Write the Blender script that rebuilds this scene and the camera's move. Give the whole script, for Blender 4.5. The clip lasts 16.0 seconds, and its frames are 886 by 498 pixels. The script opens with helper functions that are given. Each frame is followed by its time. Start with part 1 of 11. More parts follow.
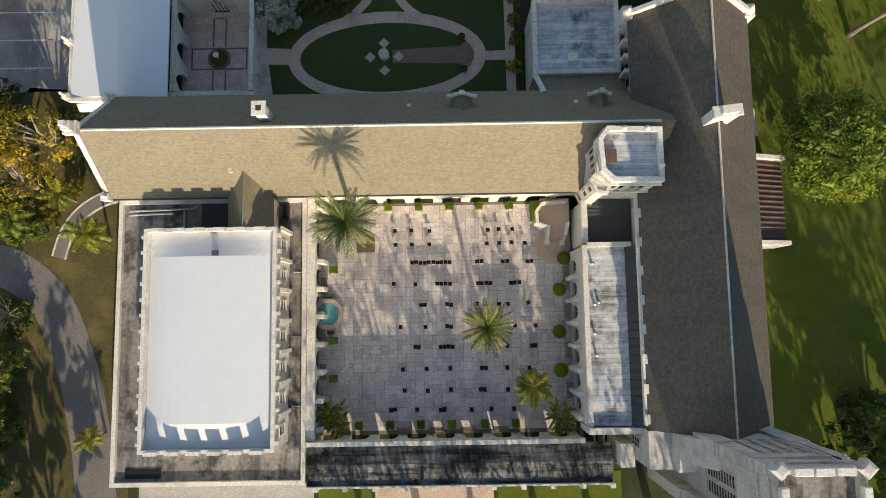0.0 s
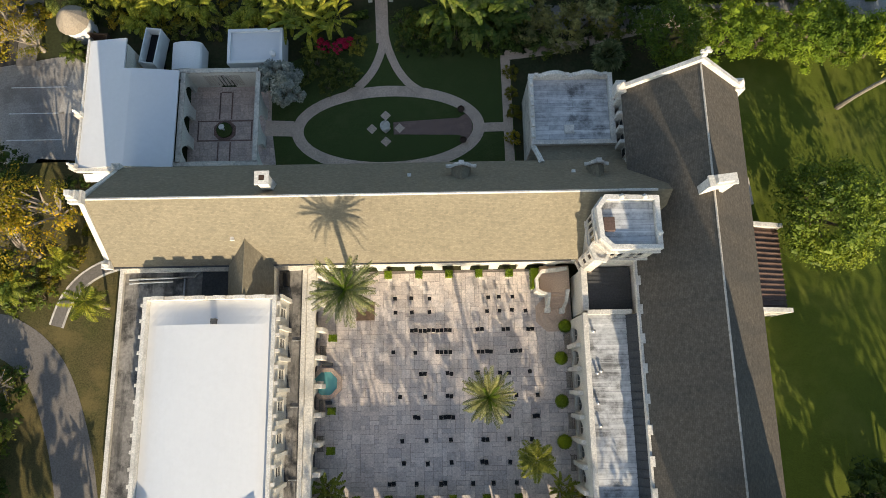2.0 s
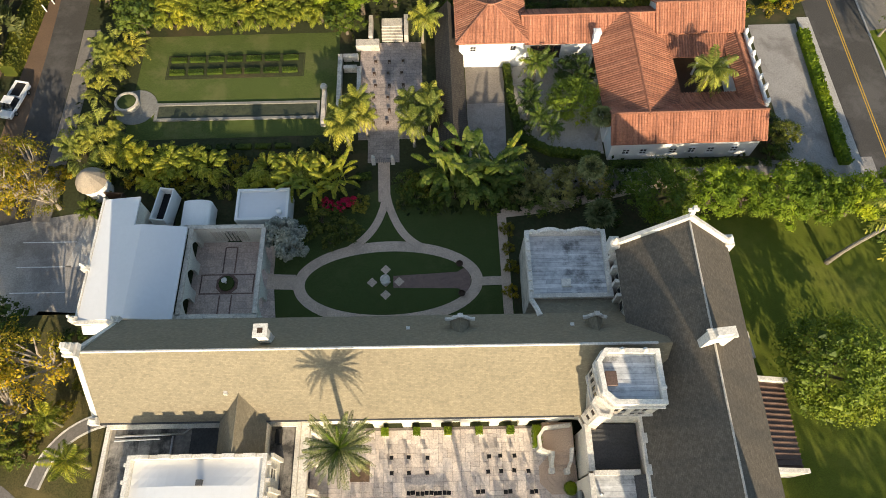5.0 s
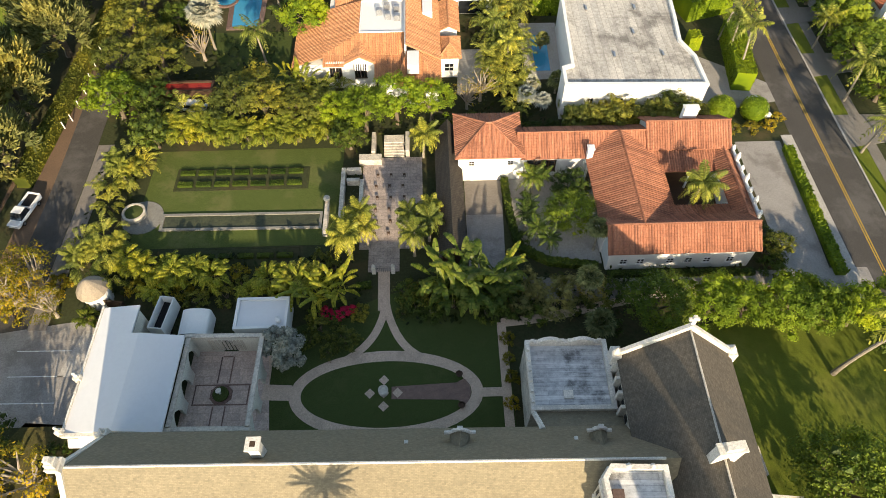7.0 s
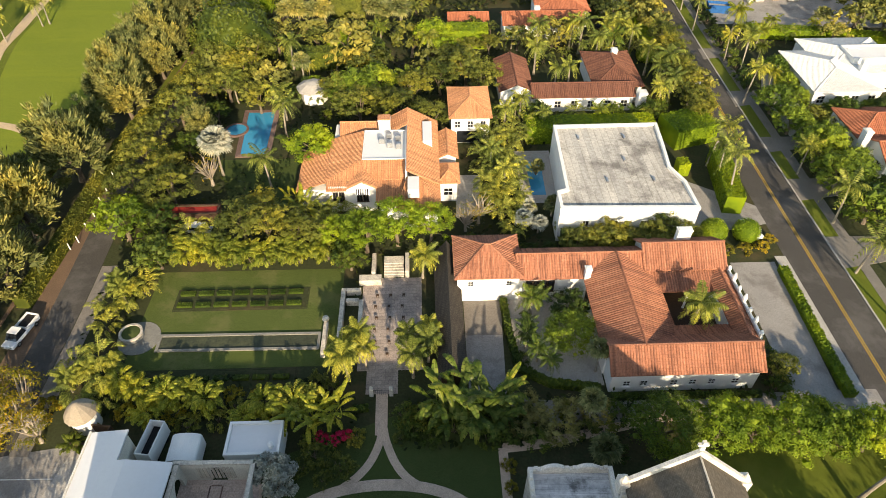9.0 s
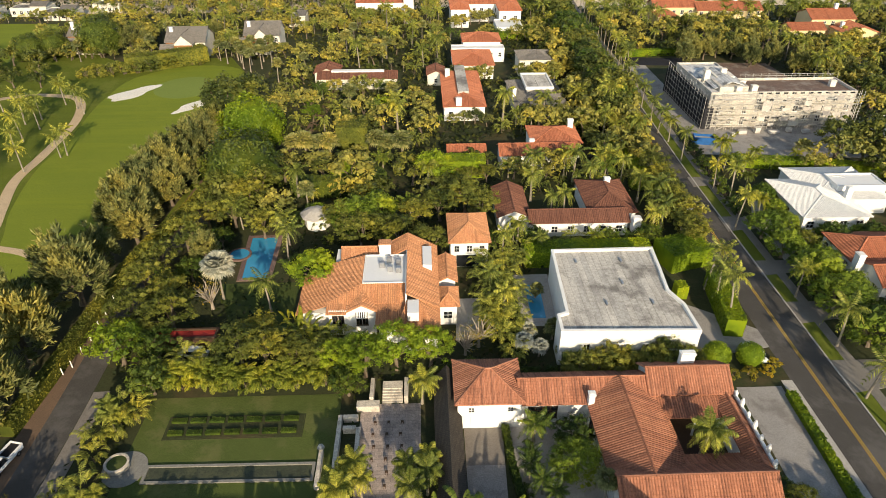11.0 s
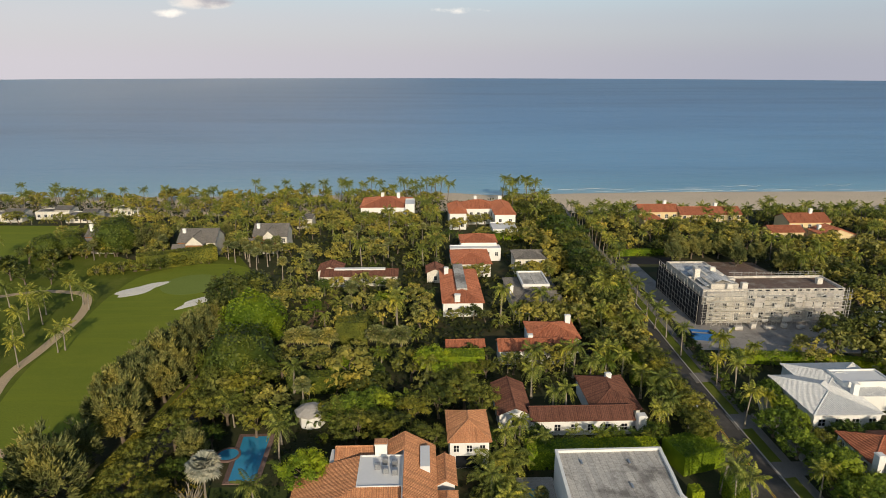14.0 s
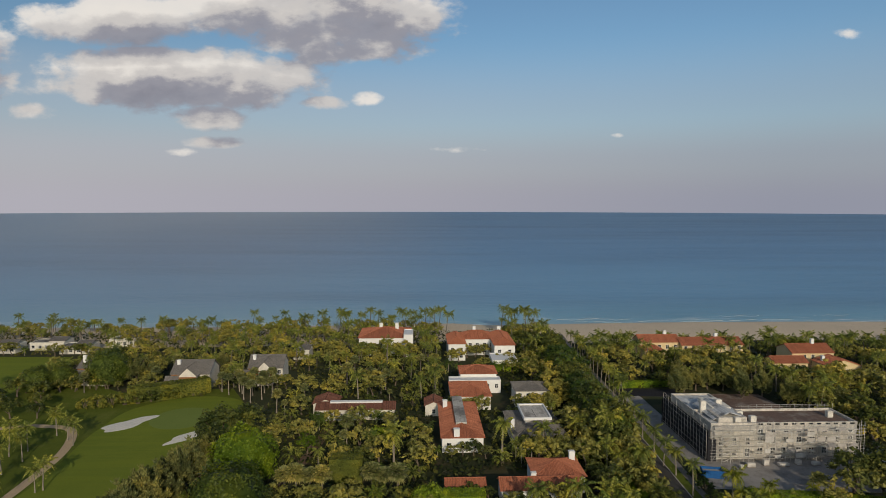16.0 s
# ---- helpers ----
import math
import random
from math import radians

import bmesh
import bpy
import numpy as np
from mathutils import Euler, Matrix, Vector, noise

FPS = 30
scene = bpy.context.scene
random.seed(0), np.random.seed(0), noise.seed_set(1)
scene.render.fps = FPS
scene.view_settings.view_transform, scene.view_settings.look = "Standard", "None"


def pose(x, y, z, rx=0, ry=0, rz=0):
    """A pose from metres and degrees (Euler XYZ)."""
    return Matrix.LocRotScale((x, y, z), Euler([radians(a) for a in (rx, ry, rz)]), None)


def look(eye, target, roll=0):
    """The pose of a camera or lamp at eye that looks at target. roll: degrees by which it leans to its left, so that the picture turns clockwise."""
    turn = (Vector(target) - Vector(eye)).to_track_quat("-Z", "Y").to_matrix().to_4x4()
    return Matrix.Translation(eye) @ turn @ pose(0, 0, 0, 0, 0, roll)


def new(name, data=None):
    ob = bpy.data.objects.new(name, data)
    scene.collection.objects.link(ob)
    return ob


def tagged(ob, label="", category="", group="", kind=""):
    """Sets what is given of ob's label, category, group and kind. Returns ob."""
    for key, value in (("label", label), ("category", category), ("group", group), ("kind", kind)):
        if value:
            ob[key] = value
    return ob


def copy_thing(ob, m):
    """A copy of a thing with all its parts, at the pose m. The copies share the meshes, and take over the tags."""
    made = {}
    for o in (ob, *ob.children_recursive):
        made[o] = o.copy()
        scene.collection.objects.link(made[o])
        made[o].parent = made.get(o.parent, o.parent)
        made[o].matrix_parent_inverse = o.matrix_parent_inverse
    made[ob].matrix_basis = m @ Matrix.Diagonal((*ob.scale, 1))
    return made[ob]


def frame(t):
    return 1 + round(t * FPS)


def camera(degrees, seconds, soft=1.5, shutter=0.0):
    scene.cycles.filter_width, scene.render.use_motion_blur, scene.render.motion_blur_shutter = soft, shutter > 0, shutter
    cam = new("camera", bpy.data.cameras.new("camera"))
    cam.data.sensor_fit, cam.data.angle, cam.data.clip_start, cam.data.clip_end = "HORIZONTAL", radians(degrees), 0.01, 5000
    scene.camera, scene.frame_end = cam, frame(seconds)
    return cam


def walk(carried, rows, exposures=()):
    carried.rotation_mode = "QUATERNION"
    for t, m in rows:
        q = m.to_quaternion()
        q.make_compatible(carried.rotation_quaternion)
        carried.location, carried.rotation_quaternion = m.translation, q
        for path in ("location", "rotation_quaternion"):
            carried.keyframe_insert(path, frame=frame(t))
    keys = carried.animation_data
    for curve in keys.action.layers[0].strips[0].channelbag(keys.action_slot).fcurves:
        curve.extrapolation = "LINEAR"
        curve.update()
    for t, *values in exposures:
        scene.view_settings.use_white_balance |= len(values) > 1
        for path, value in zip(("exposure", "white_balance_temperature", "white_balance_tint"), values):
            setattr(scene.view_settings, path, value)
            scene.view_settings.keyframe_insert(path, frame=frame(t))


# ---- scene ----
cam = camera(69.30, 16.0, soft=0.5)
H = 70.0
# seconds, pitch, yaw and lean in degrees: a hovering camera that tilts up
TILT = [
    (0, -84.15, -0.00, -1.90), (0.5, -82.83, -0.18, -1.79), (1, -81.50, -0.38, -1.61), (1.5, -79.96, -0.66, -1.32), (2, -78.11, -0.95, -1.05),
    (2.5, -76.20, -1.17, -0.85), (3, -73.95, -1.32, -0.67), (3.5, -71.65, -1.48, -0.47), (4, -69.29, -1.60, -0.33), (4.2, -68.32, -1.68, -0.27),
    (6.3, -58.32, -1.77, -0.16), (6.5, -57.34, -1.84, -0.02), (7, -54.78, -1.84, -0.01), (7.5, -52.09, -1.84, -0.01), (8, -49.42, -1.86, 0.01),
    (8.5, -46.73, -1.89, 0.04), (9, -44.06, -1.93, 0.05), (9.2, -42.97, -1.97, 0.09), (11.3, -31.47, -1.99, -0.00), (11.5, -30.40, -2.00, 0.08),
    (12, -27.46, -2.02, 0.11), (12.5, -24.52, -2.04, 0.12), (13, -21.58, -2.04, 0.04), (13.5, -18.65, -2.05, 0.05), (14, -15.75, -2.05, 0.08),
    (14.5, -12.90, -2.08, 0.03), (15, -10.03, -2.10, 0.12), (15.5, -7.09, -2.11, 0.14), (16, -4.14, -2.15, 0.06),
]


def aim(pitch, yaw, lean):
    p, w = radians(pitch), radians(yaw)
    way = Vector((-math.sin(w) * math.cos(p), math.cos(w) * math.cos(p), math.sin(p)))
    return look((0, 0, H), Vector((0, 0, H)) + way * 50, lean)


walk(cam, [(t, aim(p, w, r)) for t, p, w, r in TILT],
     exposures=[(0.0, 0.36, 6800, 11), (1.5, 0.48, 6800, 11), (3.0, 0.62, 6850, 11), (4.2, 0.7, 7000, 11), (6.0, 0.82, 7300, 11), (8.0, 0.92, 7500, 11), (9.2, 0.83, 7450, 11), (11.3, 0.36, 7150, 11), (12.5, 0.18, 7050, 11), (14.0, -0.34, 6800, 11), (16.0, -0.92, 6500, 11)])

# ---- sky and sun ----
SUN_EL, SUN_AZ = radians(21.0), radians(-11.5)   # the sun stands behind the camera, a little to its right
sun_from = Vector((math.sin(-SUN_AZ) * math.cos(SUN_EL), -math.cos(SUN_AZ) * math.cos(SUN_EL), math.sin(SUN_EL)))
lamp = bpy.data.lights.new("sun", "SUN")
lamp.energy, lamp.angle, lamp.color = 5.0, radians(0.7), (1.0, 0.87, 0.67)
sun = new("sun", lamp)
sun.matrix_world = look(sun_from * 200, (0, 0, 0))

world = bpy.data.worlds.new("sky")
scene.world = world
world.use_nodes = True
wt = world.node_tree
wt.nodes.clear()


def wn(kind, **sets):
    n = wt.nodes.new(kind)
    for k, v in sets.items():
        n.inputs[k.replace("_", " ")].default_value = v
    return n


def wramp(stops, mode="EASE"):
    n = wt.nodes.new("ShaderNodeValToRGB")
    n.color_ramp.interpolation = mode
    while len(n.color_ramp.elements) < len(stops):
        n.color_ramp.elements.new(0.5)
    for e, (p, c) in zip(n.color_ramp.elements, stops):
        e.position, e.color = p, (*c, 1) if len(c) == 3 else c
    return n


def wmath(op, a, b=None, clamp=False):
    n = wt.nodes.new("ShaderNodeMath")
    n.operation, n.use_clamp = op, clamp
    for i, v in enumerate((a, b)):
        if v is None:
            continue
        if isinstance(v, (int, float)):
            n.inputs[i].default_value = v
        else:
            wt.links.new(v, n.inputs[i])
    return n.outputs[0]


sky = wt.nodes.new("ShaderNodeTexSky")
sky.sky_type, sky.sun_disc = "NISHITA", False
sky.sun_elevation, sky.sun_rotation = SUN_EL, math.pi + SUN_AZ * -1
sky.air_density, sky.dust_density, sky.ozone_density = 1.0, 1.2, 2.0
coord = wt.nodes.new("ShaderNodeTexCoord")
split = wt.nodes.new("ShaderNodeSeparateXYZ")
wt.links.new(coord.outputs["Generated"], split.inputs[0])
# haze over the sea: a mauve grey that thins out upwards
haze = wramp([(0.0, (0.95, 0.95, 0.95)), (0.06, (0.8, 0.8, 0.8)), (0.13, (0.42, 0.42, 0.42)), (0.25, (0, 0, 0))])
wt.links.new(split.outputs["Z"], haze.inputs[0])
# sky tint by height; the unseen zenith is whitened to neutralise fill light
sky_tint = wramp([(0.0, (1.2, 1.36, 1.36)), (0.3, (1.12, 1.36, 1.42)), (0.55, (1.3, 1.3, 1.22)), (1.0, (1.38, 1.28, 1.15))])
wt.links.new(split.outputs["Z"], sky_tint.inputs[0])
blue = wt.nodes.new("ShaderNodeMixRGB")
blue.blend_type = "MULTIPLY"
blue.inputs[0].default_value = 1.0
wt.links.new(sky.outputs[0], blue.inputs[1])
wt.links.new(sky_tint.outputs[0], blue.inputs[2])
mix1 = wt.nodes.new("ShaderNodeMixRGB")
side = wramp([(0.0, (7.0, 6.8, 7.6)), (0.5, (6.0, 5.9, 6.8)), (1.0, (4.6, 4.8, 5.9))], "LINEAR")
wt.links.new(wmath("ADD", split.outputs["X"], 0.5, True), side.inputs[0])
wt.links.new(side.outputs[0], mix1.inputs[2])
wt.links.new(haze.outputs[0], mix1.inputs[0])
wt.links.new(blue.outputs[0], mix1.inputs[1])
# broken cumulus over the sea: soft heaps given by bearing and height, frayed by noise
ysafe = wmath("MAXIMUM", split.outputs["Y"], 0.02)
U, W = wmath("DIVIDE", split.outputs["X"], ysafe), wmath("DIVIDE", split.outputs["Z"], ysafe)
HEAPS = [(-0.445, 0.271, 0.147, 0.037, 1.0), (-0.121, 0.283, 0.17, 0.067, 1.05), (-0.265, 0.288, 0.107, 0.045, 0.9), (-0.376, 0.188, 0.21, 0.046, 1.05), (-0.267, 0.179, 0.098, 0.04, 0.9), (-0.495, 0.163, 0.032, 0.023, 0.75),
         (-0.579, 0.136, 0.062, 0.021, 0.3), (-0.323, 0.129, 0.062, 0.023, 0.75), (-0.328, 0.092, 0.076, 0.013, 0.25), (-0.375, 0.078, 0.043, 0.011, 0.3), (-0.152, 0.152, 0.054, 0.014, 0.25), (-0.079, 0.159, 0.03, 0.014, 0.4),
         (0.078, 0.082, 0.076, 0.01, 0.1), (-0.61, 0.188, 0.032, 0.02, 0.35), (-0.724, 0.2, 0.134, 0.08, 0.8), (-0.169, 0.195, 0.054, 0.013, 0.1), (0.307, 0.105, 0.02, 0.007, 0.1), (0.671, 0.264, 0.045, 0.014, 0.05)]


def clouds(du, dw):
    u, w = wmath("ADD", U, du), wmath("ADD", W, dw)
    best = None
    for u0, w0, a, b, big in HEAPS:
        p = wmath("POWER", wmath("ABSOLUTE", wmath("DIVIDE", wmath("SUBTRACT", u, u0), a)), 2.0)
        q = wmath("POWER", wmath("ABSOLUTE", wmath("DIVIDE", wmath("SUBTRACT", w, w0), b)), 2.0)
        v = wmath("SUBTRACT", big, wmath("ADD", p, q))
        best = v if best is None else wmath("MAXIMUM", best, v)
    best = wmath("MAXIMUM", best, -1.5)
    vec = wt.nodes.new("ShaderNodeCombineXYZ")
    wt.links.new(u, vec.inputs[0])
    wt.links.new(wmath("MULTIPLY", w, 1.7), vec.inputs[1])
    n = wn("ShaderNodeTexNoise", Scale=10.0, Detail=7.0, Roughness=0.5)
    wt.links.new(vec.outputs[0], n.inputs["Vector"])
    k = wn("ShaderNodeTexNoise", Scale=30.0, Detail=8.0, Roughness=0.6)
    wt.links.new(vec.outputs[0], k.inputs["Vector"])
    frayed = wmath("ADD", wmath("MULTIPLY", wmath("SUBTRACT", n.outputs["Fac"], 0.5), 2.2), wmath("MULTIPLY", wmath("SUBTRACT", k.outputs["Fac"], 0.5), 0.75))
    return wmath("ADD", wmath("MULTIPLY", wmath("ADD", best, 0.28), 0.75), frayed)


here, above = clouds(0.0, 0.0), clouds(-0.02, 0.03)
mask = wramp([(0.0, (0, 0, 0)), (0.0, (0, 0, 0)), (0.5, (0.95, 0.95, 0.95)), (1.0, (1, 1, 1))])
wt.links.new(wmath("MULTIPLY", here, 1.0), mask.inputs[0])
lit = wmath("ADD", wmath("MULTIPLY", wmath("SUBTRACT", here, above), 0.6), 0.3)
thin = wmath("SUBTRACT", 1.0, wmath("MULTIPLY", here, 1.1, True), True)
lit = wmath("ADD", lit, wmath("MULTIPLY", thin, 0.4), True)
tone = wramp([(0.0, (3.9, 3.95, 4.6)), (0.3, (4.7, 4.7, 5.3)), (0.6, (9.2, 8.8, 8.4)), (1.0, (12.4, 11.8, 10.9))])
wt.links.new(lit, tone.inputs[0])
mix2 = wt.nodes.new("ShaderNodeMixRGB")
wt.links.new(wmath("MULTIPLY", mask.outputs[0], wmath("GREATER_THAN", split.outputs["Y"], 0.05)), mix2.inputs[0])
wt.links.new(mix1.outputs[0], mix2.inputs[1])
wt.links.new(tone.outputs[0], mix2.inputs[2])
back = wn("ShaderNodeBackground", Strength=0.12)
wt.links.new(mix2.outputs[0], back.inputs[0])
wout = wt.nodes.new("ShaderNodeOutputWorld")
wt.links.new(back.outputs[0], wout.inputs[0])

# ---- materials ----


def ramp(nt, stops, fac=None, mode="LINEAR"):
    n = nt.nodes.new("ShaderNodeValToRGB")
    n.color_ramp.interpolation = mode
    while len(n.color_ramp.elements) < len(stops):
        n.color_ramp.elements.new(0.5)
    for e, (p, c) in zip(n.color_ramp.elements, stops):
        e.position, e.color = p, (*c, 1)
    if fac is not None:
        nt.links.new(fac, n.inputs[0])
    return n.outputs[0]


def blend(nt, fac, a, b, mode="MIX"):
    n = nt.nodes.new("ShaderNodeMixRGB")
    n.blend_type = mode
    for i, v in enumerate((fac, a, b)):
        if isinstance(v, (int, float)):
            n.inputs[i].default_value = v
        elif isinstance(v, tuple):
            n.inputs[i].default_value = (*v, 1)
        else:
            nt.links.new(v, n.inputs[i])
    return n.outputs[0]


def noise_tex(nt, vec, scale, detail=4.0, rough=0.55):
    n = nt.nodes.new("ShaderNodeTexNoise")
    n.inputs["Scale"].default_value, n.inputs["Detail"].default_value, n.inputs["Roughness"].default_value = scale, detail, rough
    if vec is not None:
        nt.links.new(vec, n.inputs["Vector"])
    return n.outputs["Fac"]


def scaled(nt, vec, s):
    n = nt.nodes.new("ShaderNodeMapping")
    n.inputs["Scale"].default_value = s
    nt.links.new(vec, n.inputs[0])
    return n.outputs[0]


def surface(name, col, col2=None, rough=0.8, big=0.25, fine=6.0, amount=0.5, bump=0.15, metal=0.0, stain=None, stain_amount=0.0,
            stain_scale=0.4, streak=None, brick=None, joint=None, tint=0.0, spec=0.15, fine_amount=0.35):
    """A procedural surface: two colours mixed by large and fine noise, stains, streaks, courses and a relief. UVs are in metres."""
    m = bpy.data.materials.new(name)
    m.use_nodes = True
    nt = m.node_tree
    b = nt.nodes["Principled BSDF"]
    tc = nt.nodes.new("ShaderNodeTexCoord")
    obj, uv = tc.outputs["Object"], tc.outputs["UV"]
    col2 = col2 or tuple(c * 0.75 for c in col)
    n1 = noise_tex(nt, obj, big, 5, 0.6)
    f1 = ramp(nt, [(0.5 - 0.5 * amount, (0, 0, 0)), (0.5 + 0.5 * amount, (1, 1, 1))], n1)
    c = blend(nt, f1, col, col2)
    n2 = noise_tex(nt, obj, fine, 6, 0.65)
    g2 = ramp(nt, [(0.3, (1 - fine_amount,) * 3), (0.7, (1 + fine_amount * 0.4,) * 3)], n2)
    c = blend(nt, 1.0, c, g2, "MULTIPLY")
    relief = n2
    if stain:
        n3 = noise_tex(nt, obj, stain_scale, 8, 0.7)
        f3 = ramp(nt, [(0.5, (0, 0, 0)), (0.62, (stain_amount,) * 3)], n3)
        c = blend(nt, f3, c, stain)
    if streak:
        vec, dark, amt = streak
        n4 = noise_tex(nt, scaled(nt, uv, vec), 1.0, 6, 0.65)
        f4 = ramp(nt, [(0.48, (0, 0, 0)), (0.62, (amt,) * 3)], n4)
        c = blend(nt, f4, c, dark)
    if brick:
        w, h, gap, shift = brick
        t = nt.nodes.new("ShaderNodeTexBrick")
        nt.links.new(uv, t.inputs["Vector"])
        t.inputs["Scale"].default_value = 1.0
        t.inputs["Brick Width"].default_value, t.inputs["Row Height"].default_value = w, h
        t.inputs["Mortar Size"].default_value, t.inputs["Mortar Smooth"].default_value = gap, 0.2
        t.inputs["Color1"].default_value, t.inputs["Color2"].default_value = (0.84, 0.84, 0.84, 1), (1.08, 1.07, 1.04, 1)
        t.inputs["Mortar"].default_value = (*(joint or (0.5, 0.5, 0.5)), 1)
        t.offset = shift
        c = blend(nt, 1.0, c, t.outputs["Color"], "MULTIPLY")
    if tint:
        info = nt.nodes.new("ShaderNodeObjectInfo")
        geo = nt.nodes.new("ShaderNodeNewGeometry")
        s = nt.nodes.new("ShaderNodeMath")
        s.operation = "ADD"
        nt.links.new(info.outputs["Random"], s.inputs[0])
        nt.links.new(geo.outputs["Random Per Island"], s.inputs[1])
        fr = nt.nodes.new("ShaderNodeMath")
        fr.operation = "FRACT"
        nt.links.new(s.outputs[0], fr.inputs[0])
        v = ramp(nt, [(0.0, (1 - tint, 1 - tint, 1 - tint * 0.9)), (0.5, (1, 1 - tint * 0.15, 1 - tint * 0.25)), (1.0, (1 + tint * 0.5,) * 3)], fr.outputs[0])
        c = blend(nt, 1.0, c, v, "MULTIPLY")
    nt.links.new(c, b.inputs["Base Color"])
    b.inputs["Roughness"].default_value, b.inputs["Metallic"].default_value = rough, metal
    b.inputs["Specular IOR Level"].default_value = spec
    if bump:
        bp = nt.nodes.new("ShaderNodeBump")
        bp.inputs["Strength"].default_value, bp.inputs["Distance"].default_value = bump, 0.05
        nt.links.new(relief, bp.inputs["Height"])
        nt.links.new(bp.outputs[0], b.inputs["Normal"])
    return m


def leafy(name, dark, mid, light, glow=0.22, rough=0.45):
    """Leaves: the colour varies from leaf to leaf and from plant to plant, and light shines through."""
    m = bpy.data.materials.new(name)
    m.use_nodes = True
    nt = m.node_tree
    b = nt.nodes["Principled BSDF"]
    geo = nt.nodes.new("ShaderNodeNewGeometry")
    info = nt.nodes.new("ShaderNodeObjectInfo")
    c = ramp(nt, [(0.0, dark), (0.55, mid), (1.0, light)], geo.outputs["Random Per Island"])
    v = ramp(nt, [(0.0, (0.7, 0.72, 0.7)), (0.5, (1, 1, 1)), (1.0, (1.3, 1.18, 1.0))], info.outputs["Random"])
    c = blend(nt, 1.0, c, v, "MULTIPLY")
    patch = noise_tex(nt, geo.outputs["Position"], 0.15, 3, 0.55)
    c = blend(nt, 1.0, c, ramp(nt, [(0.34, (0.46, 0.54, 0.62)), (0.5, (1, 1, 1)), (0.66, (1.4, 1.22, 0.9))], patch), "MULTIPLY")
    nt.links.new(c, b.inputs["Base Color"])
    b.inputs["Roughness"].default_value = rough
    b.inputs["Specular IOR Level"].default_value = 0.12
    tr = nt.nodes.new("ShaderNodeBsdfTranslucent")
    nt.links.new(c, tr.inputs["Color"])
    mx = nt.nodes.new("ShaderNodeMixShader")
    mx.inputs[0].default_value = glow
    nt.links.new(b.outputs[0], mx.inputs[1])
    nt.links.new(tr.outputs[0], mx.inputs[2])
    nt.links.new(mx.outputs[0], nt.nodes["Material Output"].inputs["Surface"])
    return m


def glassy(name, col, rough=0.05):
    m = bpy.data.materials.new(name)
    m.use_nodes = True
    b = m.node_tree.nodes["Principled BSDF"]
    b.inputs["Base Color"].default_value = (*col, 1)
    b.inputs["Roughness"].default_value = rough
    b.inputs["Specular IOR Level"].default_value = 0.6
    return m


STONE = surface("limestone", (0.66, 0.59, 0.49), (0.5, 0.45, 0.38), 0.85, 0.4, 5, 0.6, 0.3, stain=(0.14, 0.13, 0.12), stain_amount=0.5, stain_scale=0.6)
STONE_GREY = surface("weathered limestone", (0.66, 0.62, 0.56), (0.46, 0.43, 0.39), 0.9, 0.35, 4, 0.7, 0.4, stain=(0.15, 0.15, 0.15), stain_amount=0.45, stain_scale=0.5)
STONE_CREAM = surface("sunlit cream limestone", (0.74, 0.67, 0.57), (0.58, 0.53, 0.45), 0.85, 0.5, 5, 0.6, 0.25, stain=(0.22, 0.2, 0.18), stain_amount=0.35, stain_scale=0.7)
WHITE_STONE = surface("pale cast stone", (0.8, 0.75, 0.66), (0.64, 0.6, 0.53), 0.8, 0.5, 6, 0.6, 0.2, stain=(0.25, 0.23, 0.2), stain_amount=0.4)
STUCCO = surface("cream stucco", (0.74, 0.7, 0.6), (0.62, 0.58, 0.5), 0.85, 0.4, 8, 0.6, 0.15, stain=(0.35, 0.33, 0.3), stain_amount=0.2)
WHITE = surface("white painted stucco", (0.78, 0.77, 0.74), (0.68, 0.67, 0.64), 0.75, 0.4, 8, 0.6, 0.1, fine_amount=0.1)
YELLOW = surface("ochre stucco", (0.75, 0.6, 0.34), (0.66, 0.5, 0.28), 0.8, 0.3, 8, 0.6, 0.1)
SHINGLE = surface("weathered asphalt shingles", (0.262, 0.223, 0.155), (0.21, 0.181, 0.126), 0.9, 0.3, 3.0, 0.7, 0.25, brick=(0.32, 0.16, 0.02, 0.5), joint=(0.84, 0.84, 0.84), fine_amount=0.2)
SHINGLE_DARK = surface("darker brown-grey shingles", (0.166, 0.139, 0.108), (0.13, 0.111, 0.088), 0.92, 0.2, 3.0, 0.7, 0.35, brick=(0.3, 0.16, 0.02, 0.5), joint=(0.78, 0.78, 0.78), streak=((0.3, 0.05, 1), (0.07, 0.07, 0.065), 0.35))
MEMBRANE = surface("white roof membrane", (0.67, 0.67, 0.667), (0.625, 0.63, 0.635), 0.6, 0.15, 2.0, 0.7, 0.05, fine_amount=0.04, stain=(0.55, 0.55, 0.56), stain_amount=0.08, stain_scale=0.5)
OLD_ROOF = surface("stained grey roll roofing", (0.38, 0.352, 0.315), (0.15, 0.142, 0.132), 0.92, 0.35, 3.0, 0.6, 0.3, stain=(0.03, 0.03, 0.03), stain_amount=0.85, stain_scale=0.45, streak=((0.9, 0.16, 1), (0.05, 0.048, 0.045), 0.7))
# black stains, plus level bands that put strips of sun into the colour
OLD_ROOF_BLACK = surface("black-stained roof tiles", (0.3, 0.285, 0.26), (0.05, 0.05, 0.05), 0.92, 0.4, 3.0, 0.3, 0.35, stain=(0.014, 0.014, 0.014), stain_amount=0.95, stain_scale=0.25, streak=((0.12, 1.1, 1), (0.02, 0.02, 0.02), 0.9), brick=(0.5, 0.9, 0.03, 0.5))
